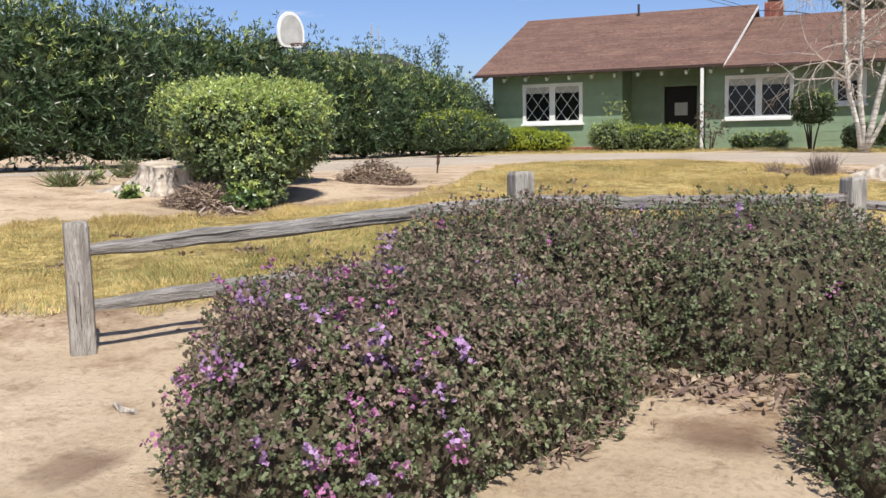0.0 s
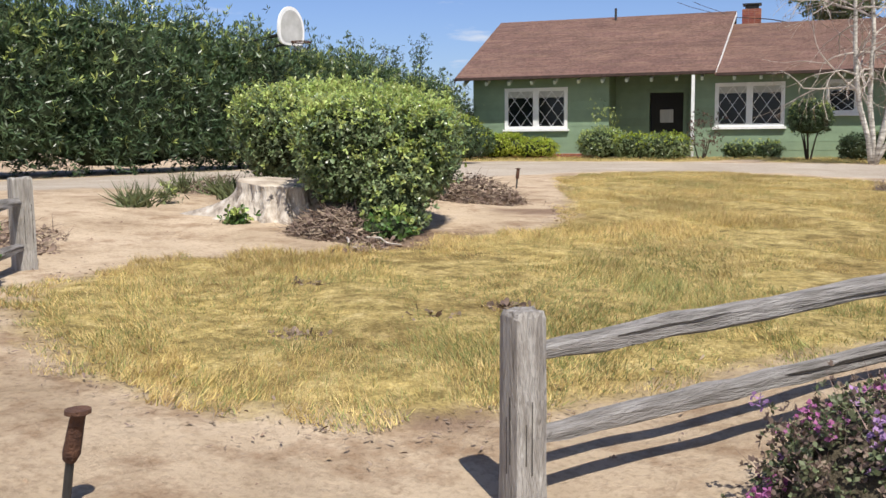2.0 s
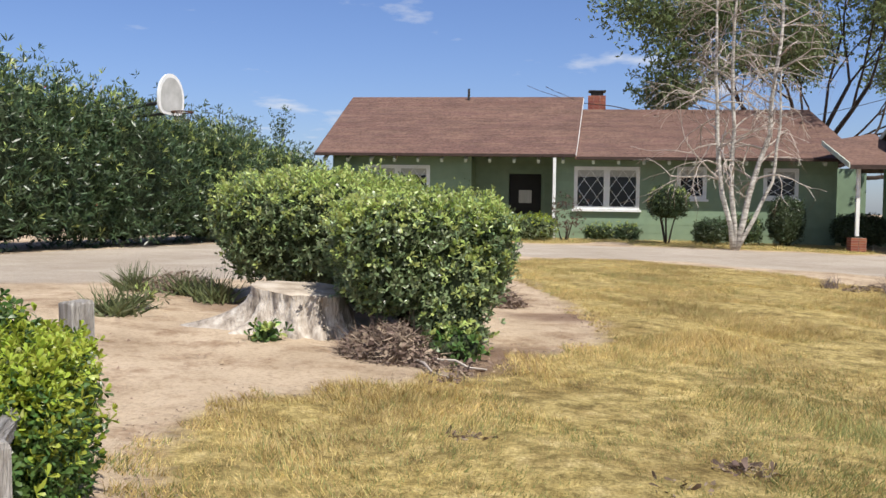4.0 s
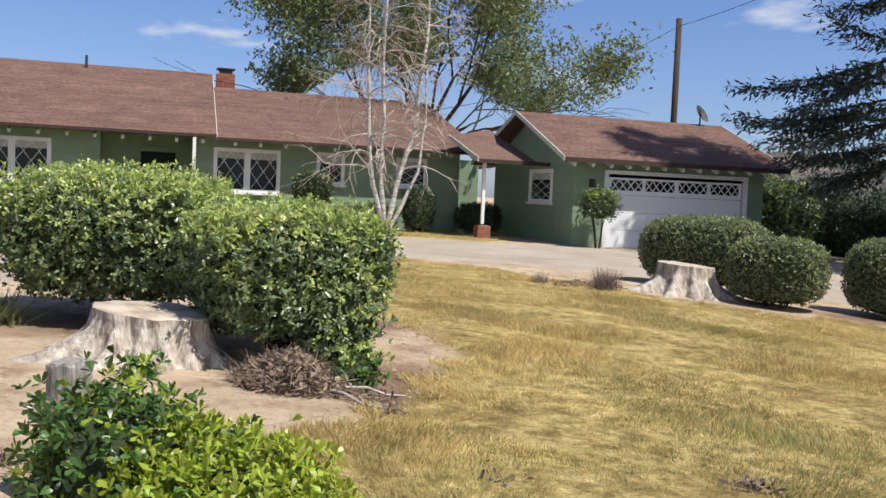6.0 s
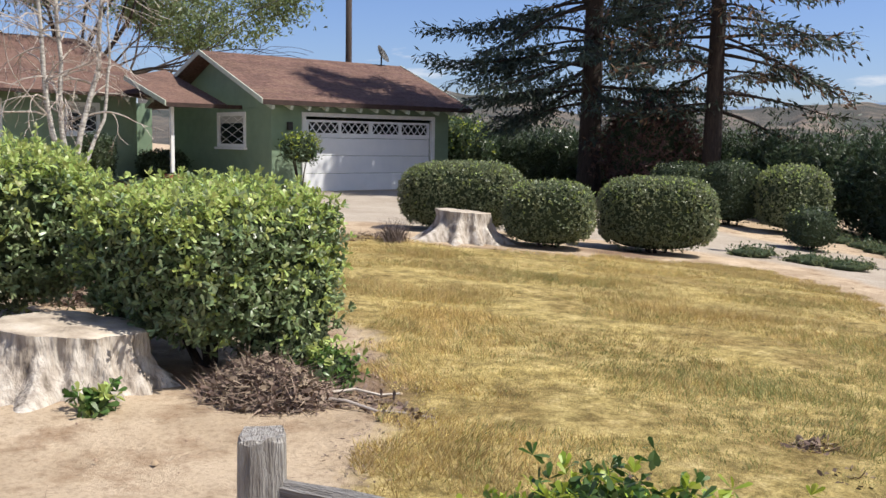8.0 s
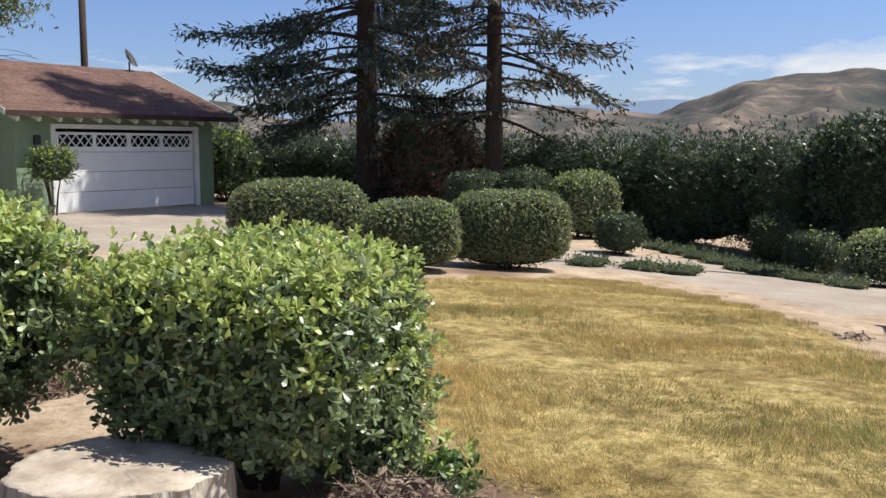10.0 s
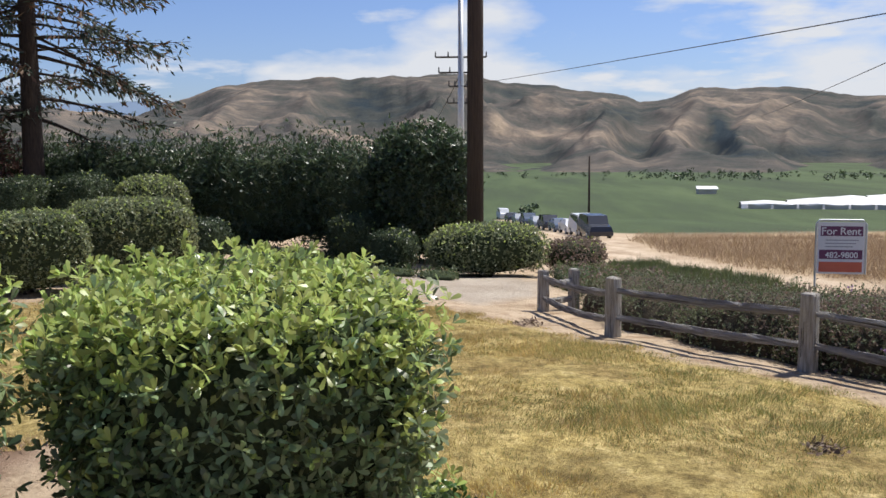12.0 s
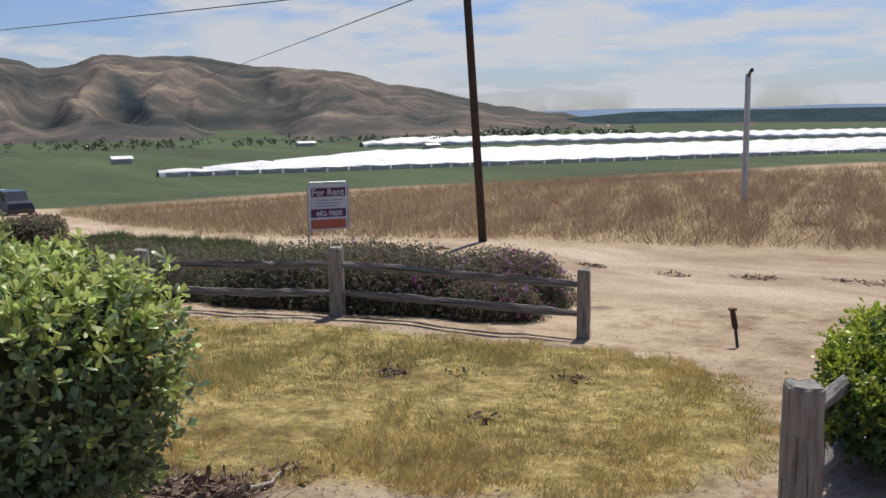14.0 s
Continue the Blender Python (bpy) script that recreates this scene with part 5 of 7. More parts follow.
# ---- stumps ----
def stump(name, x, y, r, h, label, seed, ridges, squash=.88):
    """A sawn stump: buttress ridges (angle, reach at the foot, half width) run down and out into roots; hollows between."""
    rr = random.Random(seed)
    z = gz(x, y)
    e = thing(name, (x, y, z), label, "tree stump")
    n, m_ = 144, 18
    rim = [1 + .07 * math.sin(2 * a + seed) + .05 * math.sin(3 * a + 2 * seed) + .03 * math.sin(7 * a) + .02 * math.sin(13 * a + seed) for a in [k * math.tau / n for k in range(n)]]

    def point(k, t):
        a = k * math.tau / n
        ridge, reach = 0.0, 0.0
        for ra, rl, rw in ridges:
            d = (a - ra + math.pi) % math.tau - math.pi
            g = math.exp(-(d / rw) ** 2)
            ridge = max(ridge, g)
            reach = max(reach, rl * g)
        grain = .010 * math.sin(a * 37 + 2 * math.sin(t * 5)) + .007 * math.sin(a * 61 + seed + t * 3)
        hollow = -.075 * (1 - ridge) * math.sin(math.pi * min(1, (1 - t) * 1.15)) ** 1.2
        lump = .09 * noise.noise((math.cos(a) * 3, math.sin(a) * 3, t * 4 + seed)) + .05 * noise.noise((math.cos(a) * 8, math.sin(a) * 8, t * 9 + seed))
        rad = r * (rim[k] + hollow + lump * (1 - t * .6) + grain) + .11 * (1 - t) ** 1.7 + reach * (1 - t) ** 2.8
        zt = h * t + (.05 * ridge * h) * math.sin(math.pi * t)
        return Vector((x + rad * math.cos(a), y + rad * math.sin(a) * squash, zt))

    def top_z(px, py):
        return h + .05 * (-(px - x) * .6 + (py - y) * .3) / r + .014 * noise.noise((px * 5, py * 5, seed)) - .02 * max(0, 1 - math.hypot(px - x, py - y) / (r * .5))

    bm = bmesh.new()
    rings = []
    for q in range(m_ + 1):
        t = (q / m_) ** 1.25
        ring = []
        for k in range(n):
            p = point(k, t)
            g = gz(p.x, p.y) - z
            p.z = g - .05 + (top_z(p.x, p.y) - g + .05) * t if q < m_ else top_z(p.x, p.y)
            ring.append(bm.verts.new((p.x, p.y, z + p.z)))
        rings.append(ring)
    for p, q in zip(rings, rings[1:]):
        for k in range(n):
            bm.faces.new((p[k], p[(k + 1) % n], q[(k + 1) % n], q[k]))
    part("trunk", bm, M_STUMP, e, smooth=True)
    bm = bmesh.new()
    prev = None
    for s_ in (1.0, .985, .9, .72, .5, .28, .1):
        ring = []
        for k in range(n):
            p = point(k, 1.0)
            px, py = x + (p.x - x) * s_, y + (p.y - y) * s_
            ring.append(bm.verts.new((px, py, z + top_z(px, py) + (.0 if s_ == 1.0 else .006) + rr.uniform(-.0025, .0025) * (s_ < .95))))
        if prev:
            for k in range(n):
                bm.faces.new((prev[k], prev[(k + 1) % n], ring[(k + 1) % n], ring[k]))
        prev = ring
    bm.faces.new(prev)
    part("sawn_face", bm, M_STUMPTOP, e, smooth=True)
    return e


stump("tree_stump", -7.90, 8.58, .35, .30, "wide bleached tree stump with a sawn top beneath the hedge", 2,
      [(3.5, .62, .22), (4.05, .30, .14), (4.45, .10, .13), (4.9, .16, .12), (5.3, .06, .12), (5.75, .14, .15), (6.2, .16, .2), (.9, .2, .3), (2.0, .25, .3), (2.9, .3, .2)], squash=1.0)
stump("tree_stump", -.55, 13.95, .42, .42, "pale tree stump with spreading roots by the drive", 5,
      [(3.35, .95, .16), (3.95, .50, .15), (4.5, .22, .14), (4.95, .30, .12), (5.5, .42, .15), (6.0, .75, .13), (.6, .4, .2), (1.5, .3, .3), (2.5, .4, .25)])

# ---- dead brush heaps ----
def brush_heap(x, y, rx, ry, h, n, seed, label, m=None, L=0.16):
    rng = np.random.default_rng(seed)
    z = gz(x, y)
    e = thing("brush_heap", (x, y, z), label, "brush pile")
    a, r = rng.uniform(0, math.tau, n), np.sqrt(rng.uniform(0, 1, n))
    px, py = x + np.cos(a) * r * rx, y + np.sin(a) * r * ry
    pz = ground_z(px, py) + rng.uniform(0, 1, n) * h * (1 - r ** 2)
    D = unit(rng.normal(0, 1, (n, 3)) * np.array([1, 1, 0.45]))
    N = unit(rng.normal(0, 1, (n, 3)))
    N = unit(N - D * (N * D).sum(1, keepdims=True))
    k = n // 2
    v, t = blade_arrays(np.stack([px, py, pz], 1)[:k], D[:k], N[:k], rng.uniform(0.5, 1.3, k) * L, np.full(k, 0.008))
    npmesh("twig_mass", v, [], t, m or M_BRUSH, e, kind="stuff")
    v, t = leaf_arrays(np.stack([px, py, pz], 1)[k:], D[k:], N[k:], rng.uniform(0.03, 0.07, n - k), rng.uniform(0.012, 0.03, n - k))
    npmesh("dead_leaf_mass", v, [], t, m or M_BRUSH, e, kind="stuff")
    return e


brush_heap(-7.08, 7.95, .38, .36, .22, 4200, 3, "heap of dead brown twigs and leaves beside the stump")
brush_heap(-6.85, 11.0, .55, .35, .30, 2600, 4, "heap of dry brown twigs behind the hedge")
brush_heap(-9.6, 10.3, .55, .3, .2, 1500, 5, "low heap of dry twigs at the edge of the drive")
brush_heap(-1.9, 14.3, .6, .3, .12, 900, 6, "scatter of dry sticks by the far stump")
brush_heap(-8.75, 6.35, .35, .22, .03, 500, 192, "thin scatter of dead brown leaves on the bare soil", L=.06)
brush_heap(-6.62, 7.55, .15, .6, .03, 420, 193, "line of dead brown leaves along the lawn edge", L=.05)
brush_heap(-9.2, 6.7, .6, .25, .05, 500, 16, "thin scatter of dead leaves on the bare soil")
for k, (x, y) in enumerate(((-5.4, 5.6), (-5.85, 5.02), (-6.35, 6.1), (-5.1, 5.95))):
    brush_heap(x, y, .16, .11, .04, 170, 170 + k, "dark clod of dead turf in the lawn", L=.07)
brush_heap(-1.75, 4.12, .45, .16, .04, 420, 191, "thin litter of dry twigs under the lantana bushes", L=.1)
brush_heap(-.5, 7.4, .3, .15, .05, 120, 190, "small scatter of twigs by the fence corner")
for i, pts in enumerate((((-6.95, 7.85), (-6.8, 7.62), (-6.72, 7.45), (-6.62, 7.38), (-6.52, 7.22)), ((-6.8, 7.85), (-6.62, 7.80), (-6.52, 7.70), (-6.4, 7.68)), ((-1.4, 14.0), (-1.1, 13.9), (-.9, 13.95)))):
    bm = bmesh.new()
    tube(bm, [(a, b, gz(a, b) + 0.02 + 0.02 * (k == 1)) for k, (a, b) in enumerate(pts)], [.011, .009, .008, .006, .004][:len(pts)], 7, .1, random.Random(i))
    tagged(part("fallen_branch", bm, M_TWIG), "pale bare fallen branch on the soil", "branch", "fallen branches")
bm = bmesh.new()
tube(bm, [(-3.72, 3.20, gz(-3.72, 3.20) + 0.02), (-3.66, 3.17, gz(-3.66, 3.17) + .005), (-3.60, 3.17, gz(-3.6, 3.17) + 0.015)], [.012, .022, .014], 7, .3, random.Random(1))
tagged(part("pale_stone", bm, M_STUMP), "small pale stone on the sandy soil", "stone")

rs = random.Random(77)
for k in range(10):
    t_ = k / 9
    x, y = -4.6 + 9.5 * t_ + rs.uniform(-.4, .4), -.9 + 2.0 * t_ + rs.uniform(-.35, .35)
    brush_heap(x, y, rs.uniform(.25, .6), rs.uniform(.06, .14), .03, 150, 400 + k, "thin line of dry debris on the dirt road", L=.08)

# ---- big hedges ----
bush("clipped_hedge", (-7.02, 8.72, gz(-6.98, 8.7)), (.64, .58, .385), "dense clipped hedge block with glossy rounded leaves", (L_PITT, L_PITTNEW), turn=.32, expo=3.5, density=1150, per=7,
     L=.047, W=.0175, amp=.07, freq=3.6, seed=21, stem=.25, taper=.08, core=.90, jitter=.05, upper_share=.75, lift=.8, side_share=.14, group="clipped hedges by the stump", under=True,
     lobes=((.30, -.36, .34, .24, .21, .34),))
bush("clipped_hedge", (-8.10, 10.12, gz(-8.4, 10)), (.86, .78, .435), "large clipped hedge block with glossy leaves above the stump", (L_PITT, L_PITTNEW), turn=-.2, expo=3.1, density=900, per=7,
     L=.049, W=.0185, amp=.09, freq=3.1, seed=22, stem=.24, taper=.08, core=.90, jitter=.055, upper_share=.7, lift=.8, side_share=.14, group="clipped hedges by the stump", under=True,
     lobes=((-.3, .35, .68, .5, .5, .42),))
bush("low_shoots", (-6.62, 8.05, gz(-6.6, 8.0)), (.13, .10, .09), "bright green low shoots at the foot of the hedge", (L_BRIGHTDK, L_PITTNEW), density=700, per=6, L=.05, W=.02, seed=23, stem=.0, upper_share=.5, trunk=False)
bush("weed", (-7.98, 7.98, gz(-7.98, 7.98)), (.075, .07, .04), "small green weed on the bare soil", (L_BRIGHTDK, L_PITTNEW), density=900, per=6, L=.06, W=.025, seed=24, stem=.0, upper_share=.3, trunk=False, core=.5)
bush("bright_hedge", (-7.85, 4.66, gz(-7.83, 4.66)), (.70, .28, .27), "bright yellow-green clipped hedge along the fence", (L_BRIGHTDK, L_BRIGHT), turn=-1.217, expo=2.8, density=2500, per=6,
     L=.034, W=.0135, amp=.16, freq=5.5, seed=25, stem=.02, core=.9, jitter=.035, upper_share=.8)
bush("dark_bush", (-8.06, 4.74, gz(-8.06, 4.74)), (.15, .20, .34), "dark green lump of clipped bush beside the fence post", (L_BRIGHTDK, L_BRIGHT), density=1700, per=6, L=.036, W=.014, amp=.14, freq=6, seed=26, stem=.02, core=.9, upper_share=.2)
bush("low_shoots", (-6.75, 7.98, gz(-6.75, 7.98)), (.09, .08, .07), "bright green low shoots at the foot of the hedge", (L_BRIGHTDK, L_PITTNEW), density=700, per=6, L=.045, W=.018, seed=27, stem=.0, upper_share=.4, trunk=False)
bush("weed", (-9.35, 8.9, gz(-9.35, 8.9)), (.10, .09, .06), "small straggling green weed beside the hedge", (L_OLIVE, L_PITTNEW), density=500, per=5, L=.07, W=.014, seed=28, stem=.0, upper_share=.2, trunk=False, core=.4)
# clipped bushes by the drive
CL = [("clipped_bush", (.75, 15.45, 0), (1.05, .62, .56), -.85, 31), ("clipped_bush", (.42, 13.15, 0), (.66, .48, .46), -.9, 32), ("clipped_bush", (2.4, 12.75, 0), (.92, .55, .57), -.85, 33)]
for nm, (x, y, _), hf, tn, sd in CL:
    bush(nm, (x, y, gz(x, y)), hf, "smooth clipped rounded bush with small grey-green leaves", (L_BOX, L_PITTNEW), turn=tn, expo=3, density=760, per=5, L=.035, W=.019, amp=.025, freq=2.2, seed=sd,
         stem=.04, core=.94, jitter=.018, upper_share=.12, simple=True, group="clipped bushes by the stump")
SM = [((11.1, 15.5), (.85, .65, .80)), ((10.7, 16.9), (.7, .6, .78)), ((10.3, 18.1), (.8, .6, .70)), ((8.2, 13.4), (.48, .42, .40)), ((10.6, 10.8), (.60, .5, .52)), ((8.9, 9.75), (.52, .46, .42)), ((7.9, 7.85), (1.2, .72, .48)), ((9.9, 5.95), (.8, .55, .33))]
for k, ((x, y), hf) in enumerate(SM):
    bush("round_bush", (x, y, gz(x, y)), hf, ("dry brownish round bush by the road" if k == 7 else "dark green clipped round bush in front of the tall hedge" if k != 6 else "wide clipped bush with light green top beside the pole"), (L_BOX if k in (0, 6) else L_OLEDK if k != 7 else L_LANTBR, L_PITTNEW), turn=-.5 if k != 6 else -1.25,
         expo=2.8, density=330, per=5, L=.046, W=.024, amp=.05, freq=2.5, seed=40 + k, stem=.03, jitter=.03, upper_share=.25 if k in (0, 6) else .05, simple=True, group="round bushes beyond the drive")


def long_hedge(name, pts, label, mats, width, heights, density, L, W, seed, per=6, amp=.13, freq=1.4, flowers=None, upper_share=.25, category="hedge", simple=True, jitter=.16):
    """A tall free-growing hedge along a line, in one thing."""
    rng = np.random.default_rng(seed)
    x0, y0 = pts[0]
    root = thing(name, (x0, y0, gz(x0, y0)), label, category)
    V1, T1, V2, T2, CV, CQ, off1, off2, offc = [], [], [], [], [], [], 0, 0, 0
    for (ax, ay), (bx, by), h0, h1 in zip(pts, pts[1:], heights, heights[1:]):
        L_ = math.hypot(bx - ax, by - ay)
        cx, cy, tn, h = (ax + bx) / 2, (ay + by) / 2, math.atan2(by - ay, bx - ax), (h0 + h1) / 2
        half, z = (L_ / 2 + .35, width / 2, h / 2), gz(cx, cy)
        cnt = int((2 * L_ * h + L_ * width * 1.4) * density)
        c = (cx, cy, z + h / 2)
        P, N = bush_surface(cnt, c, half, tn, 2.9, rng, amp, freq)
        P = P + N * rng.normal(0.02, jitter, (cnt, 1)) + np.array([0, 0, 1.0]) * (rng.random((cnt, 1)) ** 5 * .6 * (N[:, 2:] > .4))
        # second leaf favours the top: lit hedge tops put into the leaf colour
        k = rng.random(cnt) < upper_share * np.clip(.3 + N[:, 2:].ravel(), .1, 1)
        Nn = unit(N + np.array([0, 0, .8]))
        v, t = rosettes(P[~k], Nn[~k], per, L, W, rng, .7, simple)
        V1.append(v); T1.append(t + off1); off1 += len(v)
        if k.any():
            v, t = rosettes(P[k], Nn[k], per, L, W, rng, .6, simple)
            V2.append(v); T2.append(t + off2); off2 += len(v)
        if flowers is not None:
            for fm, num in flowers:
                sel = rng.choice(cnt, min(cnt, int(num * L_)), replace=False)
                vv, tt = rosettes(P[sel] + N[sel] * .12, Nn[sel], 6, .045, .04, rng, .8, True)
                npmesh("blossom_mass", vv, [], tt, fm, root, kind="stuff")
        g = np.linspace(-1, 1, 12)
        u, w = [q.ravel() for q in np.meshgrid(g, g)]
        one = np.ones_like(u)
        idx = np.arange(144).reshape(12, 12)
        cell = np.stack([idx[:-1, :-1], idx[:-1, 1:], idx[1:, 1:], idx[1:, :-1]], -1).reshape(-1, 4)
        for fc in ((one, u, w), (-one, -u, w), (-u, one, w), (u, -one, w), (u, w, one), (u, -w, -one)):
            p, _ = shape_points(np.stack(fc, 1), c, half, tn, 2.9, amp, freq)
            CV.append((p - c) * .88 + c); CQ.append(cell + offc); offc += 144
    npmesh("leaf_mass", np.concatenate(V1), [], np.concatenate(T1), mats[0], root, kind="stuff")
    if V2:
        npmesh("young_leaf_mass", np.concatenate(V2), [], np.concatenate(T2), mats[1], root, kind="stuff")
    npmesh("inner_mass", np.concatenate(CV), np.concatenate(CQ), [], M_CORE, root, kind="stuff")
    return root


long_hedge("oleander_hedge", [(-21.5, 8.5), (-18.6, 12.0), (-17.2, 16), (-16.4, 20), (-15.8, 24), (-15.5, 28.5), (-15.4, 34)], "tall dark green oleander hedge with a few white and red flowers", (L_OLE, L_PITTNEW), 2.4,
           [3.3, 3.35, 3.45, 3.05, 2.9, 2.5, 2.2], 120, .17, .034, 51, amp=.2, freq=1.9, flowers=((L_WHITEFL, 2.5), (L_REDFL, .5)), upper_share=.18)
long_hedge("tall_hedge", [(11.7, 9.0), (12.8, 11.5), (14.0, 15), (15.2, 19), (16.4, 23), (17, 27), (15.8, 31.5), (12.9, 34)], "tall dark leafy hedge with pale flower tips", (L_OLEDK, L_OLE), 2.2,
           [2.7, 2.35, 2.5, 1.85, 2.25, 1.8, 2.3, 2.2], 120, .15, .034, 52, amp=.24, freq=1.7, flowers=((L_WHITEFL, 4),), upper_share=.35)
bush("round_bush", (-12.6, 26.5, gz(-12.6, 26.5)), (.95, .85, .58), "mid-green rounded bush at the far end of the drive", (L_OLE, L_BRIGHT), expo=2.5, density=260, per=5, L=.07, W=.03, amp=.12, freq=2.4, seed=57, stem=.1, jitter=.06, upper_share=.35, simple=True)
bush("tall_shrub", (11.6, 9.3, gz(11.6, 9.3)), (1.1, 1.1, 1.55), "tall rounded glossy shrub at the end of the hedge", (L_OLEDK, L_OLE), expo=2.6, density=150, per=6, L=.13, W=.045, amp=.1, freq=2, seed=53, stem=.05, jitter=.1, upper_share=.4, simple=True)
bush("reddish_shrub", (13.2, 21.4, gz(13, 21)), (1.4, 1.2, 1.4), "dark reddish shrub between the conifers", (L_RED, L_OLEDK), expo=2.4, density=130, per=6, L=.12, W=.04, amp=.25, freq=1.6, seed=54, stem=.1, jitter=.25, upper_share=.3, simple=True, category="shrub")
bush("leafy_shrub", (13.2, 30.2, gz(13, 30)), (1.2, 1.2, 1.15), "green shrub beside the garage corner", (L_OLE, L_BRIGHT), expo=2.4, density=150, per=6, L=.1, W=.04, amp=.2, freq=1.8, seed=55, stem=.1, jitter=.15, upper_share=.2, simple=True, category="shrub")

# ---- bushes at the house ----
HB = [((-14.1, 31.8), (1.3, .9, .55), "dark green shrub at the house corner", (L_OLE, L_BRIGHT), .1, "shrub"), ((-12.9, 32.6), (1.0, .6, .38), "low yellow-green bush under the window", (L_BRIGHT, L_BRIGHT), .8, "bush"),
      ((-11.7, 32.9), (.75, .5, .30), "low yellow-green bush under the window", (L_BRIGHT, L_BRIGHT), .8, "bush"),
      ((-9.25, 32.3), (.75, .6, .45), "rounded green bush by the porch", (L_PITT, L_PITTNEW), .3, "bush"), ((-8.1, 31.7), (.7, .5, .36), "rounded green bush by the porch", (L_PITT, L_BRIGHT), .4, "bush"),
      ((-7.15, 31.5), (.75, .55, .36), "rounded green bush by the porch", (L_PITT, L_BRIGHT), .4, "bush"),
      ((-.6, 32.4), (.6, .45, .42), "dark green bush against the wall", (L_OLE, L_PITTNEW), .1, "bush"), ((.7, 32.2), (.5, .5, .75), "dark green shrub beside the birch", (L_OLEDK, L_OLE), .2, "shrub"),
      ((-1.6, 32.0), (.5, .45, .35), "dark green low bush against the wall", (L_OLEDK, L_OLE), .2, "bush"), ((3.1, 33.0), (.8, .6, .5), "dark shrub under the breezeway", (L_OLEDK, L_OLE), .2, "shrub"),
      ((-4.1, 32.9), (.4, .25, .25), "low strappy green plant by the wall", (L_OLE, L_PITTNEW), .3, "plant"), ((-5.0, 32.9), (.5, .25, .22), "low strappy green plant by the wall", (L_OLE, L_PITTNEW), .3, "plant")]
for k, ((x, y), hf, lab, ms, tn, cat) in enumerate(HB):
    bush("shrub" if cat == "shrub" else "low_bush", (x, y, gz(x, y)), hf, lab, ms, expo=2.4, density=260, per=5, L=.075, W=.03, amp=.12, freq=2.5, seed=60 + k, stem=.02, jitter=.05, upper_share=tn, simple=True, category=cat)
bush("topiary_tree", (-2.95, 31.6, gz(-2.95, 31.6)), (.62, .62, .52), "small round-headed clipped tree before the window", (L_OLE, L_PITTNEW), expo=2.1, density=320, per=5, L=.06, W=.03, amp=.05, freq=2.5, seed=80, stem=.72, jitter=.04, upper_share=.15, simple=True, category="tree")
bush("topiary_tree", (4.95, 27.55, gz(5, 27.5)), (.55, .45, .42), "small green tree against the garage corner", (L_OLE, L_BRIGHT), expo=2.0, density=260, per=5, L=.07, W=.03, amp=.18, freq=3, seed=81, stem=.85, jitter=.09, upper_share=.4, simple=True, category="tree")
bush("rose_shrub", (-6.1, 32.4, gz(-6, 32.5)), (.5, .3, .65), "thin reddish climbing shrub on the porch post", (L_RED, L_OLE), expo=2, density=50, per=5, L=.08, W=.03, amp=.3, freq=3, seed=82, stem=.1, core=.05, jitter=.15, upper_share=.5, simple=True, category="shrub")
bush("thin_shrub", (-9.3, 33.0, gz(-9, 33)), (.45, .3, .75), "thin open shrub beside the window", (L_PITTNEW, L_OLE), expo=2, density=40, per=5, L=.07, W=.025, amp=.3, freq=3, seed=83, stem=.3, core=.05, jitter=.15, upper_share=.5, simple=True, category="shrub")


def tuft(x, y, n, h, spread, label, m, seed, wid=.008, name="dry_tuft"):
    rng = np.random.default_rng(seed)
    e = thing(name, (x, y, gz(x, y)), label, "plant")
    d = unit(np.concatenate([rng.normal(0, spread, (n, 2)), np.ones((n, 1))], 1))
    P = np.array([x, y, gz(x, y)]) + np.concatenate([rng.normal(0, .07, (n, 2)), np.zeros((n, 1))], 1)
    v, t = blade_arrays(P, d, unit(rng.normal(0, 1, (n, 3)) * [1, 1, .1]), rng.uniform(.5, 1, n) * h, np.full(n, wid))
    npmesh("stalk_mass", v, [], t, m, e, kind="stuff")


M_TUFT = mat("grey_purple_stalk", [(0.13, 0.10, 0.09), (0.22, 0.17, 0.155)], 3, .9, vary=.3)
tuft(-1.85, 13.85, 500, .42, .45, "grey-purple dry bushy tuft by the far stump", M_TUFT, 5)
tuft(-2.5, 14.6, 120, .25, .5, "small dry tuft by the drive", M_TUFT, 6)
for k, (x, y) in enumerate(((-9.4, 10.0), (-9.0, 9.6), (-10.0, 10.2), (-9.3, 8.4))):
    tuft(x, y, 160, .35, .9, "grey-green strappy plant beside the hedge", L_OLIVE, 20 + k, .02, "strappy_plant")
for k, (x, y) in enumerate(((4.7, 12.5), (5.1, 11.7), (5.3, 11.1), (10.7, 13.5), (10.2, 12.9), (9.7, 12.2), (9.1, 11.6), (8.3, 10.9), (7.7, 10.3), (7.1, 9.5), (6.4, 8.7), (10.9, 14.3))):
    bush("ground_cover", (x, y, gz(x, y)), (.45, .34, .06), "low ragged green ground cover beside the drive", (L_OLIVE, L_OLE), density=150, per=5, L=.055, W=.024, amp=.2, freq=4, seed=90 + k, stem=0, upper_share=.3, simple=True, trunk=False, category="plant")

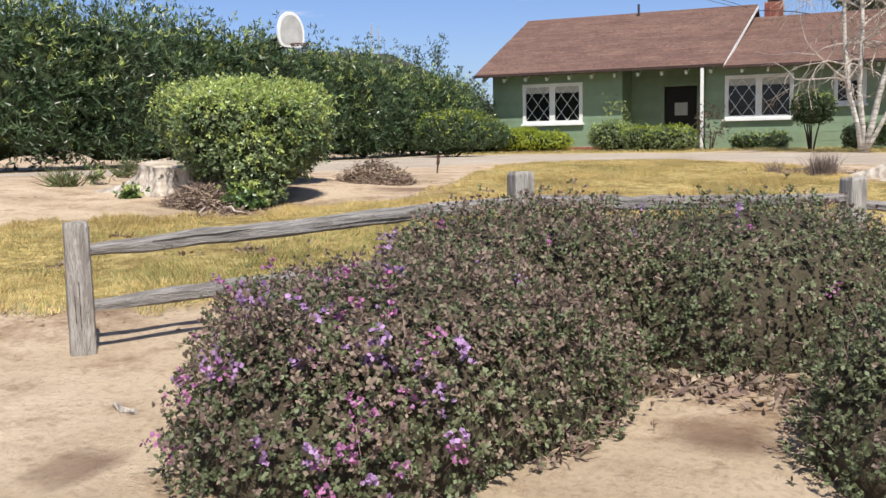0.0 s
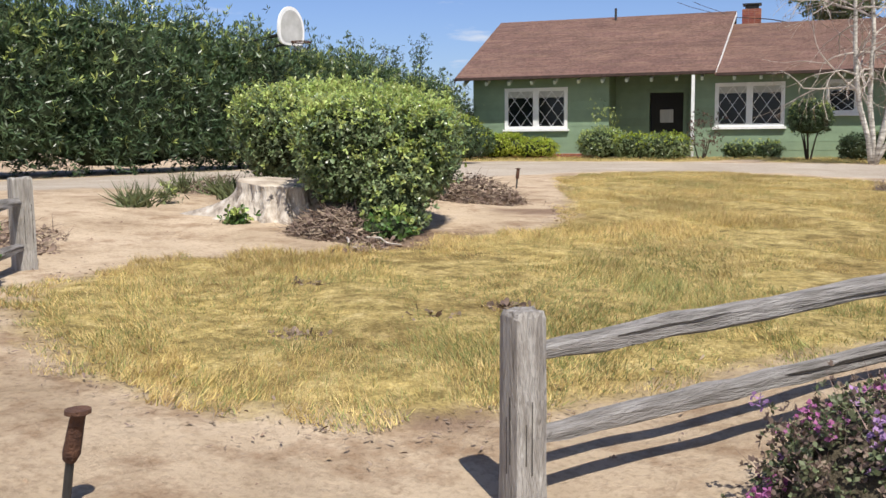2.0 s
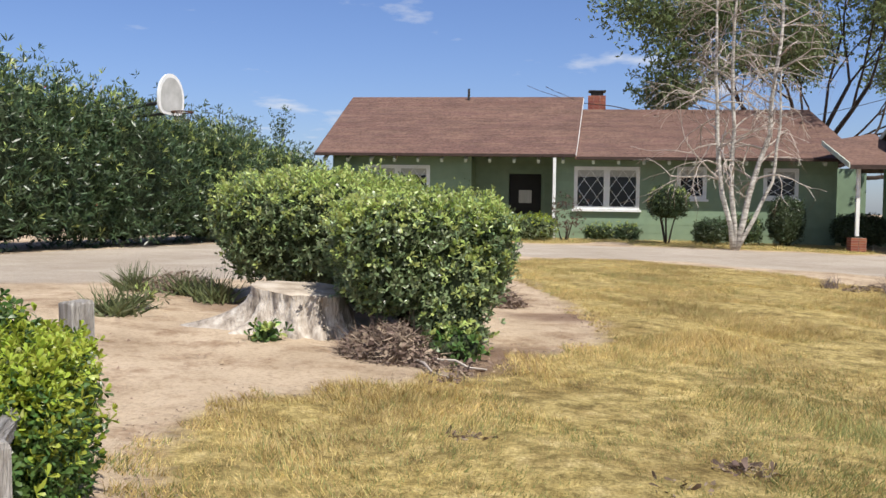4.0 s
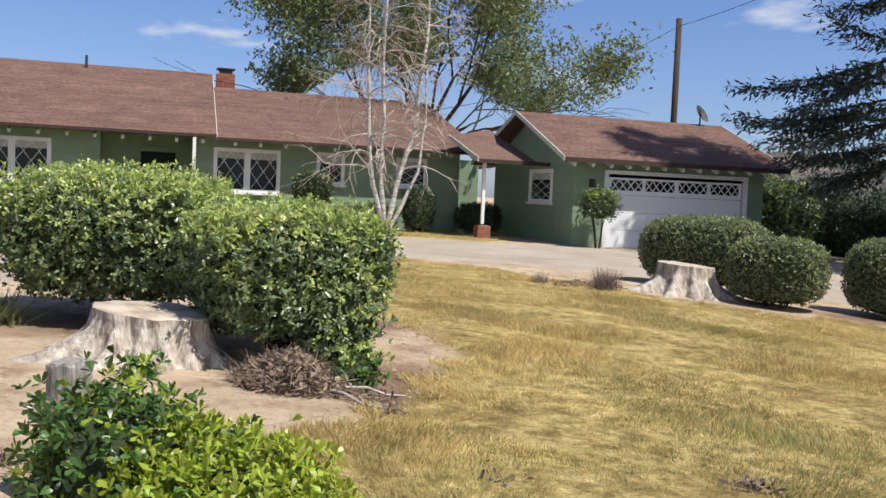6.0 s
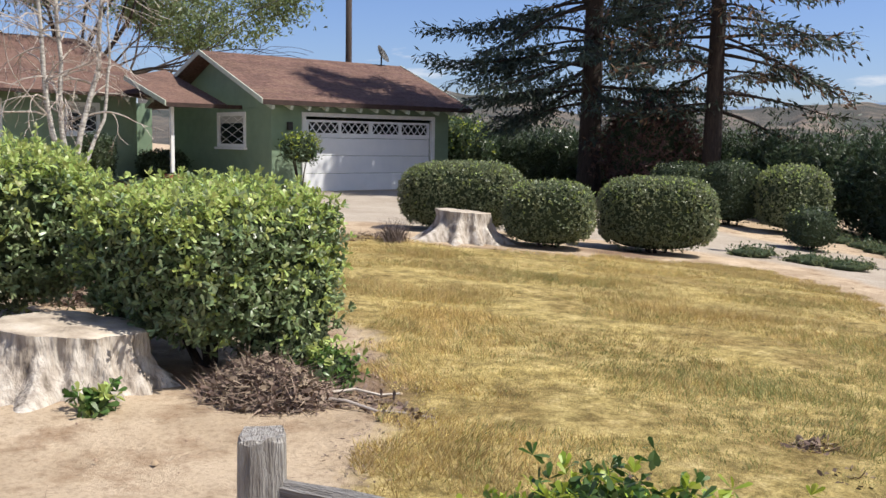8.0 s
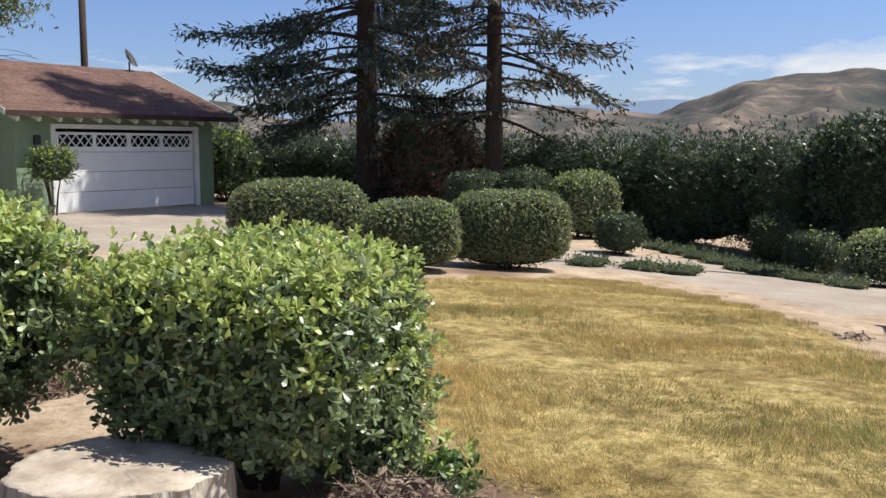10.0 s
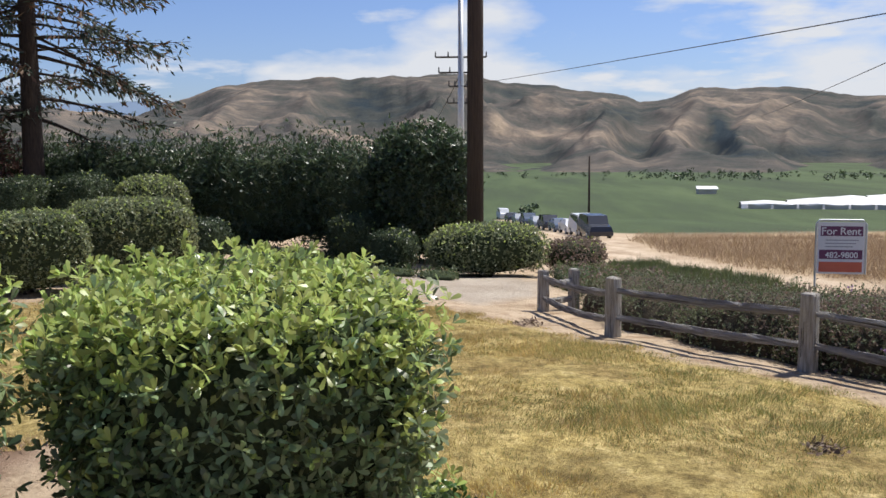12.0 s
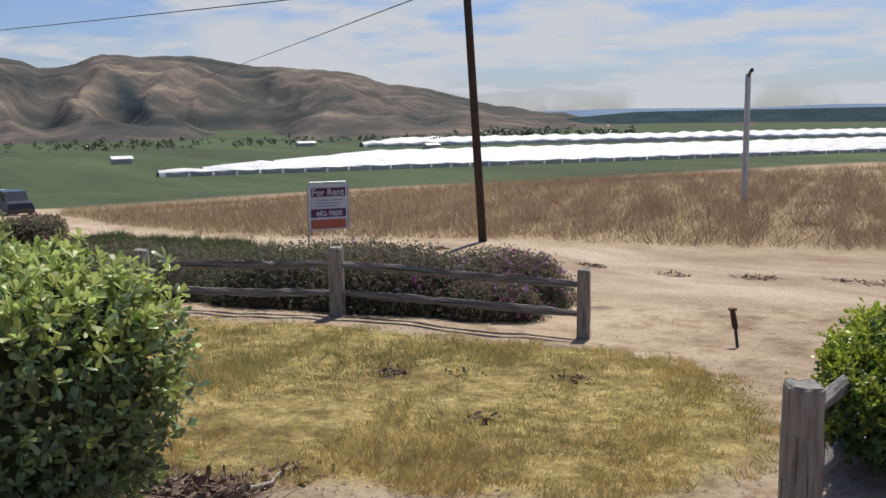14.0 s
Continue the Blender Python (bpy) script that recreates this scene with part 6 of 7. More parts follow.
# ---- flowering bushes at the fence ----
def lantana(x, y, half, turn, seed, flowers, dens, label, brown=.38, L=.020):
    rng = np.random.default_rng(seed)
    z = gz(x, y)
    root, P, N = bush("lantana_bush", (x, y, z), half, label, (L_LANT, L_LANTBR), turn=turn, expo=2.15, density=dens, per=6, L=L, W=L * .62, amp=.13, freq=3.2, seed=seed, stem=-half[2],
                      core=.92, jitter=.04, upper_share=brown, coremat=M_LANTCORE, simple=True, trunk=False, group="lantana bushes at the fence", spread=1.0)
    if flowers:
        cand = np.nonzero((N[:, 2] > -.1) & (N[:, 0] * .62 + N[:, 1] * .78 < .15) & (P[:, 0] * .62 + P[:, 1] * .78 < x * .62 + y * .78 - .1))[0]
        cl = rng.choice(cand, flowers, replace=False)
        for m, part_ in ((L_PINK, cl[: int(flowers * .55)]), (L_LILAC, cl[int(flowers * .55):])):
            k = np.repeat(part_, 5)
            Q = P[k] + rng.normal(0, .016, (len(k), 3)) + N[k] * .03
            v, t = rosettes(Q, unit(N[k] + [0, 0, .3]), 5, .017, .016, rng, .9, True)
            npmesh("blossom_mass", v, [], t, m, root, kind="stuff")
    n = int(130 * half[0])
    sel = rng.choice(len(P), n * 6)
    v, t = blade_arrays(P[sel] - N[sel] * .03, unit(N[sel] + rng.normal(0, .5, (len(sel), 3)) + [0, 0, .4]), unit(rng.normal(0, 1, (len(sel), 3))), rng.uniform(.05, .16, len(sel)), np.full(len(sel), .004))
    npmesh("twig_mass", v, [], t, M_DULLTWIG, root, kind="stuff")
    return root


lantana(-3.30, 4.05, (.60, .40, .34), .85, 109, 45, 1700, "low lantana bush with lilac flowers beneath the fence rail", .4)
lantana(-2.66, 3.50, (.90, .58, .49), 1.15, 101, 95, 2000, "spreading lantana bush with pink and lilac flowers beside the fence", .5)
lantana(-2.62, 4.62, (.85, .66, .56), .85, 108, 30, 1400, "spreading lantana bush with few flowers against the fence", .45)
lantana(-1.75, 5.18, (.95, .72, .56), .75, 102, 10, 900, "spreading dark lantana bush along the fence", .16)
lantana(-.45, 5.60, (1.15, .92, .50), .4, 103, 0, 550, "spreading dark lantana bush along the fence", .1)
lantana(.95, 5.90, (1.15, .80, .46), .2, 104, 0, 400, "low dark lantana bush at the fence corner", .08)
lantana(-.86, 4.12, (.98, .56, .50), 1.25, 105, 0, 1000, "dark leafy bush beside the bare hollow", .1)
for k, (x, y, rx, ry) in enumerate(((-2.0, 4.15, .3, .12), (-1.55, 4.28, .3, .10), (-1.36, 3.95, .08, .25), (-2.1, 3.55, .05, .3))):
    brush_heap(x, y, rx, ry, .05, 420, 300 + k, "fringe of dry twigs and leaves under the lantana bushes", L=.09)
bush("ground_cover", (2.7, 5.75, gz(2.7, 5.7)), (1.7, .55, .13), "low olive ground cover at the roadside", (L_OLIVE, L_LANTBR), density=250, per=5, L=.045, W=.022, amp=.15, freq=3, seed=106, stem=0, upper_share=.3, simple=True, trunk=False, category="plant")
bush("ground_cover", (5.3, 6.2, gz(5.3, 6.2)), (1.5, .5, .12), "low olive ground cover at the roadside", (L_OLIVE, L_LANTBR), density=200, per=5, L=.045, W=.02, amp=.15, freq=3, seed=107, stem=0, upper_share=.3, simple=True, trunk=False, category="plant")

# ---- trees ----
def grow(bm, p, d, L, r, depth, rr, tips, droop=0.0, spread=.55, kids=(2, 3), seg=7, minr=.004, bend=.12):
    pts, rad = [Vector(p)], [r]
    q, dd = Vector(p), Vector(d)
    n = 4
    for i in range(n):
        dd = (dd + Vector((rr.uniform(-bend, bend), rr.uniform(-bend, bend), rr.uniform(-bend, bend) - droop * (1 - abs(dd.z)) * .35))).normalized()
        q = q + dd * L / n
        pts.append(q.copy())
        rad.append(max(minr, r * (1 - .42 * (i + 1) / n)))
    tube(bm, pts, rad, max(3, seg), cap=False)
    if depth <= 0:
        tips.append((pts, dd))
        return
    for k in range(rr.randint(*kids)):
        i = rr.randint(2, n) if k else n
        a = Vector((rr.uniform(-1, 1), rr.uniform(-1, 1), rr.uniform(-.5, .9) - droop)).normalized()
        nd = (dd + a * spread * rr.uniform(.7, 1.5)).normalized()
        grow(bm, pts[i], nd, L * rr.uniform(.62, .85), max(minr, rad[i] * rr.uniform(.6, .8)), depth - 1, rr, tips, droop, spread, kids, seg - 1, minr, bend)


def birch(x, y):
    rr = random.Random(12)
    z = gz(x, y)
    e = thing("birch_tree", (x, y, z), "bare multi-stemmed birch with peeling white bark", "tree")
    twig = bmesh.new()
    tips = []
    for k, (lx, ly, H, r) in enumerate(((-.55, 0, 8.2, .068), (-.12, .1, 8.6, .068), (.65, .0, 8.2, .080), (.95, -.15, 5.0, .055))):
        bm = bmesh.new()
        pts, rad = [], []
        for i in range(11):
            t = i / 10
            pts.append(Vector((x + (lx + (.5 if k == 2 else 0) * t) * min(1, t * 2.6) + rr.uniform(-.07, .07) * (t > .05), y + ly * t + rr.uniform(-.05, .05) * (t > .05), z - .15 + H * t)))
            rad.append(r * (1 - .78 * t) + .008)
        if k == 3:
            pts = [p + Vector((.02 * i * i * .1, 0, 0)) for i, p in enumerate(pts)]
        tube(bm, pts, rad, 10, .07, rr)
        part("trunk", bm, M_BIRCH, e, smooth=True)
        for i in range(3 if k < 3 else 7, 11):
            for _ in range((4 if i < 6 else 5) if k < 3 else 2):
                a = rr.uniform(0, math.tau)
                d = Vector((math.cos(a), math.sin(a), rr.uniform(.1, .9))).normalized()
                grow(twig, pts[i] if rr.random() < .5 else pts[i].lerp(pts[i - 1], .5), d, rr.uniform(.7, 1.45) * (1.2 - i / 16), rad[i] * .38 + .006, 2, rr, tips, .30, .6, (2, 3), 5, .0055, .24)
    part("branch_mass", twig, M_TWIG, e, kind="stuff")
    n = len(tips)
    rng = np.random.default_rng(4)
    P = np.array([list(t[0][rr.randint(0, 4)]) for t in tips for _ in range(3)])
    d = unit(rng.normal(0, .35, P.shape) + [0, 0, -1])
    v, t = blade_arrays(P, d, unit(rng.normal(0, 1, P.shape) * [1, 1, .05]), rng.uniform(.2, .6, len(P)), np.full(len(P), .008))
    npmesh("hanging_twig_mass", v, [], t, mat("reddish_twig", [(0.16, 0.10, 0.075), (0.26, 0.17, 0.13)], 4, .9, vary=.3), e, kind="stuff")


birch(-1.5, 28.1)


def broadleaf(name, x, y, H, R, label, seed, leaf, n_tip, L=.13, crown=(1, 1, .7), trunk_r=.35, base=.28):
    rr = random.Random(seed)
    rng = np.random.default_rng(seed)
    z = gz(x, y)
    e = thing(name, (x, y, z), label, "tree")
    bm = bmesh.new()
    tips = []
    tube(bm, [(x, y, z - .3), (x + .1, y, z + H * base * .5), (x, y, z + H * base)], [trunk_r * 1.2, trunk_r, trunk_r * .85], 12, .06, rr)
    part("trunk", bm, M_BARK, e, smooth=True)
    bm = bmesh.new()
    for k in range(13):
        a = k * 2.4 + rr.uniform(-.3, .3)
        up = .25 + 1.3 * (k / 13)
        d = Vector((math.cos(a) * crown[0], math.sin(a) * crown[1], up * crown[2])).normalized()
        grow(bm, (x, y, z + H * base * rr.uniform(.8, 1.0)), d, R * rr.uniform(.38, .52), trunk_r * .4, 3, rr, tips, .12, .55, (2, 3), 7, .01, .14)
    part("limb_mass", bm, M_BARK, e, kind="stuff")
    B = np.array([[list(p) for p in t[0]] for t in tips])
    k = rng.integers(0, len(B), n_tip)
    f = rng.integers(0, 5, n_tip)
    P = B[k, f] + rng.normal(0, .6, (n_tip, 3))
    rim_ = 1 + .07 * np.sin(P[:, 0] * 1.3 + 1) + .05 * np.sin(P[:, 2] * 2.1) + .04 * np.sin(P[:, 0] * 3.7 + P[:, 2])
    low = z + H * .43 + .9 * np.sin(P[:, 0] * .9) + .05 * (P[:, 0] - x) ** 2 * .12
    P = P[(((P[:, 0] - x) / R) ** 2 + ((P[:, 2] - z - H * .66) / (H * .46)) ** 2 < rim_ * rng.uniform(.75, 1.05, n_tip)) & (P[:, 2] > low)]
    v, t = rosettes(P, unit(rng.normal(0, .6, P.shape) + [0, 0, .4]), 3, L, L * .42, rng, .8, True)
    npmesh("crown", v, [], t, leaf, e, kind="stuff")


broadleaf("ash_tree", 4.3, 46.5, 14.5, 10.6, "wide spreading green tree behind the house", 7, L_ASH, 60000, .21, (1.2, .8, .85), base=.2)


def conifer(x, y, H, label, seed, r=.33, low=1.9, reach=3.6, needles=L_CONIF, dens=1.0, brown=.0, thin=1.0):
    rr = random.Random(seed)
    rng = np.random.default_rng(seed)
    z = gz(x, y)
    e = thing("conifer_tree", (x, y, z), label, "tree")
    bm = bmesh.new()
    tube(bm, [(x, y, z - .3), (x, y, z + 1), (x + .05, y, z + H * .5), (x, y, z + H)], [r * 1.25, r, r * .6, .04], 14, .05, rr)
    part("trunk", bm, M_BARK, e, smooth=True)
    bm = bmesh.new()
    pts, dirs = [], []
    h = low
    while h < H - .5:
        f = 1 - (h / H) ** 1.5
        for _ in range(rr.randint(3, 4)):
            a = rr.uniform(0, math.tau)
            Lb = reach * (f * .9 + .1) * rr.uniform(.6, 1.1)
            q, d = Vector((x, y, z + h + rr.uniform(-.15, .15))), Vector((math.cos(a), math.sin(a), rr.uniform(-.15, .35)))
            line = [q.copy()]
            n = 9
            for i in range(n):
                d = (d + Vector((rr.uniform(-.1, .1), rr.uniform(-.1, .1), -.10 + .02 * i + rr.uniform(-.09, .09)))).normalized()
                q = q + d * Lb / n
                line.append(q.copy())
                if i > 1:
                    for s in (-1, 1, 0):
                        side = Vector((-d.y * s, d.x * s, -.2)).normalized() if s else d
                        l2 = Lb * .36 * (1 - i / (n + 3)) * rr.uniform(.6, 1.2) + .15
                        end = q + (side + d * .7).normalized() * l2
                        m_ = max(2, int(l2 * 11 * dens))
                        tube(bm, [q, end], [.010, .004], 3, cap=False)
                        for u_ in np.linspace(.1, 1, m_):
                            if rr.random() < thin:
                                pts.append(tuple(q.lerp(end, u_)))
                                dirs.append(tuple((side * .6 + d + Vector((0, 0, -.25))).normalized()))
            tube(bm, line, [max(.008, .045 * (1 - i / (n + 1)) * (Lb / 3)) for i in range(n + 1)], 5, cap=False)
        h += rr.uniform(.28, .55)
    part("limb_mass", bm, M_BARK, e, kind="stuff")
    P, D = np.array(pts), np.array(dirs)
    b = rng.random(len(P)) < brown * (rng.random(len(P)) + .3)
    for sel, m in ((~b, needles), (b, L_CONBR)):
        if sel.any():
            Q, DD = np.repeat(P[sel], 3, 0), np.repeat(D[sel], 3, 0)
            Q = Q + rng.normal(0, .085, Q.shape) - [0, 0, .03]
            DD = unit(DD + rng.normal(0, .65, Q.shape) + [0, 0, -.15])
            N = unit(rng.normal(0, .7, Q.shape) + [0, 0, 1])
            N = unit(N - DD * (N * DD).sum(1, keepdims=True))
            l = rng.uniform(.14, .30, len(Q))[:, None]
            S = np.cross(DD, N) * .032
            v = np.stack([Q, Q + DD * l * .5 + S, Q + DD * l, Q + DD * l * .5 - S], 1).reshape(-1, 3)
            k = np.arange(len(Q))[:, None] * 4
            npmesh("crown", v, [], np.concatenate([k + [0, 1, 2], k + [0, 2, 3]], 1).reshape(-1, 3), m, e, kind="stuff")


conifer(12.9, 23.5, 19, "tall dark conifer with a thick trunk behind the bushes", 15, .36, 2.9, 5.2, dens=1.1, thin=.72)
conifer(13.25, 19.3, 17, "tall thin conifer with reddish dying needles", 16, .27, 3.0, 4.0, dens=.9, brown=.35, thin=.42)


def sapling(x, y, H, seed):
    rr = random.Random(seed)
    rng = np.random.default_rng(seed)
    z = gz(x, y)
    e = thing("sapling", (x, y, z), "thin young tree rising behind the hedge", "tree")
    bm = bmesh.new()
    tips = []
    for k in range(4):
        grow(bm, (x + rr.uniform(-.4, .4), y, z), Vector((rr.uniform(-.2, .2), 0, 1)), H * .6, .035, 2, rr, tips, 0, .35, (2, 3), 5, .006)
    part("stem_mass", bm, M_BARK, e, kind="stuff")
    B = np.array([[list(p) for p in t[0]] for t in tips])
    n = 900
    P = B[rng.integers(0, len(B), n), rng.integers(0, 5, n)] + rng.normal(0, .08, (n, 3))
    v, t = rosettes(P, unit(rng.normal(0, .6, P.shape) + [0, 0, .4]), 4, .09, .035, rng, .8, True)
    npmesh("crown", v, [], t, L_OLE, e, kind="stuff")


sapling(-16.0, 31.5, 3.1, 31)
sapling(-17.2, 32.5, 2.8, 32)

# ---- basketball hoop ----
hp = thing("basketball_hoop", (-16.3, 21.6, gz(-16.3, 21.6)), "basketball hoop with a rounded white backboard behind the hedge", "basketball hoop")
bx, by = -14.25, 20.6
face = Vector((0.98, -0.18, 0)).normalized()
side = Vector((-face.y, face.x, 0))
bm = bmesh.new()
n = 28
ring = []
for k in range(n):
    a = k * math.tau / n
    w_, h_ = .46 * math.cos(a), .50 * math.sin(a)
    if math.sin(a) < 0:
        w_ = .46 * math.copysign(abs(math.cos(a)) ** .45, math.cos(a))
        h_ = .36 * -abs(math.sin(a)) ** .6
    ring.append(Vector((bx, by, 3.80)) + side * w_ + Vector((0, 0, h_)))
f1 = bm.faces.new([bm.verts.new(v) for v in ring])
r = bmesh.ops.extrude_face_region(bm, geom=[f1])
bmesh.ops.translate(bm, vec=face * .04, verts=[q for q in r["geom"] if isinstance(q, bmesh.types.BMVert)])
bmesh.ops.recalc_face_normals(bm, faces=bm.faces)
part("backboard", bm, M_WHITE, hp)
bm = bmesh.new()
bm.faces.new([bm.verts.new(Vector((bx, by, 3.80)) + (v - Vector((bx, by, 3.80))) * .84 + face * .046) for v in ring])
part("worn_face", bm, mat("grey_board", [(0.33, 0.33, 0.31), (0.52, 0.52, 0.50)], 3, .7), hp, "grey face inside the white rim")
bm = bmesh.new()
cc = Vector((bx, by, 3.50)) + face * .30
pts = [cc + face * .22 * math.cos(a) + side * .22 * math.sin(a) for a in np.linspace(0, math.tau, 25)]
tube(bm, pts, [.014] * 25, 6, cap=False)
tube(bm, [Vector((bx, by, 3.50)), cc - face * .22], [.02, .02], 6)
part("rim", bm, M_RUST, hp)
bm = bmesh.new()
for k in range(12):
    a, b_ = k * math.tau / 12, (k + 1) * math.tau / 12
    for q, w_ in ((a, b_), (b_, a)):
        tube(bm, [cc + face * .22 * math.cos(q) + side * .22 * math.sin(q), cc + face * .14 * math.cos(w_) + side * .14 * math.sin(w_) - Vector((0, 0, .2))], [.004, .004], 3)
part("net", bm, M_DKMETAL, hp)
bm = bmesh.new()
tube(bm, [(-16.3, 21.6, gz(-16.3, 21.6) - .1), (-16.3, 21.6, 3.6), (bx - .1, by, 3.72)], [.05, .05, .04], 8)
tube(bm, [(-16.3, 21.6, 3.4), (bx - .05, by, 3.48)], [.03, .03], 6)
part("mast", bm, M_DKMETAL, hp)

for a_, k_ in ((-28.3, 1), (-27.9, .97)):
    mx_, my_ = -1.3 + 620 * math.sin(radians(a_)), .7 + 620 * math.cos(radians(a_))
    mast = thing("radio_mast", (mx_, my_, 40), "pale lattice radio mast on the far hill", "radio mast", "radio masts on the hill")
    bm = bmesh.new()
    for q in range(3):
        ca, sa = math.cos(q * 2.1) * .9, math.sin(q * 2.1) * .9
        tube(bm, [(mx_ + ca, my_ + sa, 38), (mx_ + ca * .5, my_ + sa * .5, 75 * k_)], [.22, .18], 4)
    for q in range(12):
        tube(bm, [(mx_ - .8, my_, 40 + q * 2.9), (mx_ + .8, my_, 41.5 + q * 2.9)], [.12, .12], 4)
    part("lattice", bm, M_METAL, mast)

# ---- cars along the road ----
def car(x, y, turn, kind, paint, label):
    z = gz(x, y)
    e = thing("parked_car", (x, y, z), label, "car", "cars parked along the road")
    L, Wd, Hh = (5.0, 1.95, 1.95) if kind == "van" else (5.2, 1.95, 1.8) if kind == "truck" else (4.5, 1.8, 1.45)
    prof = {"car": [(-2.2, .35), (-2.22, .75), (-1.9, .95), (-1.35, 1.0), (-.85, 1.42), (.7, 1.45), (1.3, 1.0), (2.1, .88), (2.25, .6), (2.2, .35)],
            "van": [(-2.45, .35), (-2.48, 1.0), (-2.3, 1.85), (-1.5, 1.95), (.9, 1.92), (1.5, 1.25), (2.35, 1.1), (2.48, .7), (2.45, .35)],
            "truck": [(-2.6, .45), (-2.6, 1.1), (-.6, 1.1), (-.5, 1.7), (.6, 1.75), (1.2, 1.2), (2.4, 1.1), (2.6, .8), (2.55, .45)]}[kind]
    R = Matrix.Translation((x, y, z)) @ Matrix.Rotation(turn, 4, "Z")
    bm = bmesh.new()
    for inset, lo in ((0, 0),):
        fv = [bm.verts.new(R @ Vector((px, -Wd / 2 + (.16 if pz > 1.05 else 0), pz))) for px, pz in prof]
        bv = [bm.verts.new(R @ Vector((px, Wd / 2 - (.16 if pz > 1.05 else 0), pz))) for px, pz in prof]
        bm.faces.new(fv)
        bm.faces.new(bv[::-1])
        for i in range(len(prof)):
            j = (i + 1) % len(prof)
            bm.faces.new((fv[i], bv[i], bv[j], fv[j]))
    bmesh.ops.recalc_face_normals(bm, faces=bm.faces)
    part("body", bm, paint, e)
    bm = bmesh.new()
    xs = (-.75, .65) if kind == "car" else (-2.1, .95) if kind == "van" else (-.45, .65)
    zt = Hh - .12
    box(bm, xs[0], xs[1], -Wd / 2 + .12, Wd / 2 - .12, 1.02, zt)
    bmesh.ops.transform(bm, matrix=R, verts=bm.verts)
    part("side_glass", bm, M_GLASS, e)
    bm = bmesh.new()
    box(bm, prof[0][0] - .02, prof[0][0] + .05, -.7, .7, 1.08 if kind != "car" else .98, Hh - .2 if kind != "car" else 1.2)
    bmesh.ops.transform(bm, matrix=R, verts=bm.verts)
    part("rear_glass", bm, M_GLASS, e)
    for sx in (-1.45, 1.45):
        for sy in (-1, 1):
            wob_ = new("wheel")
            wob_.parent = e
            bm = bmesh.new()
            tube(bm, [R @ Vector((sx, sy * (Wd / 2 - .2), .34)), R @ Vector((sx, sy * (Wd / 2 + .02), .34))], [.34, .34], 16)
            part("tyre", bm, M_DKMETAL, wob_)
            bm = bmesh.new()
            tube(bm, [R @ Vector((sx, sy * (Wd / 2), .34)), R @ Vector((sx, sy * (Wd / 2 + .03), .34))], [.2, .2], 12)
            part("rim", bm, M_METAL, wob_)
    for sy in (-1, 1):
        bm = bmesh.new()
        box(bm, prof[0][0] - .03, prof[0][0] + .02, sy * .8 - .1, sy * .8 + .1, .7, .9)
        bmesh.ops.transform(bm, matrix=R, verts=bm.verts)
        part("tail_lamp", bm, M_SIGNR, e)


PW = mat("white_car_paint", [(0.7, 0.71, 0.72)], 3, .25)
PS = mat("silver_car_paint", [(0.35, 0.37, 0.40)], 3, .3, metal=.4)
PD = mat("dark_car_paint", [(0.03, 0.035, 0.05)], 3, .25)
PB = mat("blue_grey_car_paint", [(0.10, 0.13, 0.18)], 3, .25)
CARS = ((66.9, "van", PD, "dark grey van"), (72, "van", PW, "white van"), (79, "car", PW, "white car"), (87, "car", PB, "blue-grey car"), (96, "truck", PD, "dark pickup"),
        (106, "car", PS, "silver car"), (117, "truck", PB, "blue-grey pickup"), (129, "car", PS, "silver car"), (142, "car", PD, "dark car"), (158, "van", PW, "white van"))
for k, (cx_, kd, pt, lab) in enumerate(CARS):
    car(cx_ + 2, -1.1 + (cx_ - 67) * .066, math.pi + .066 + .05, kd, pt, lab + " parked on the dirt road among other cars")


# ---- field tunnels ----
M_PLASTIC = mat("white_tunnel_plastic", [(0.55, 0.55, 0.54), (0.80, 0.80, 0.79)], .3, .6, vary=.06, stretch=(1, 1, 1))
# browner copy of the tunnel plastic with shade painted in; sheds reuse it
M_SKIRT = mat("shaded_tunnel_skirt", [(0.45, 0.41, 0.35), (0.66, 0.6, 0.52)], .2, .9)
cam_ = Vector((-10.4, 8.8))


def polar(az, d):
    return cam_.x + d * math.sin(radians(az)), cam_.y + d * math.cos(radians(az))


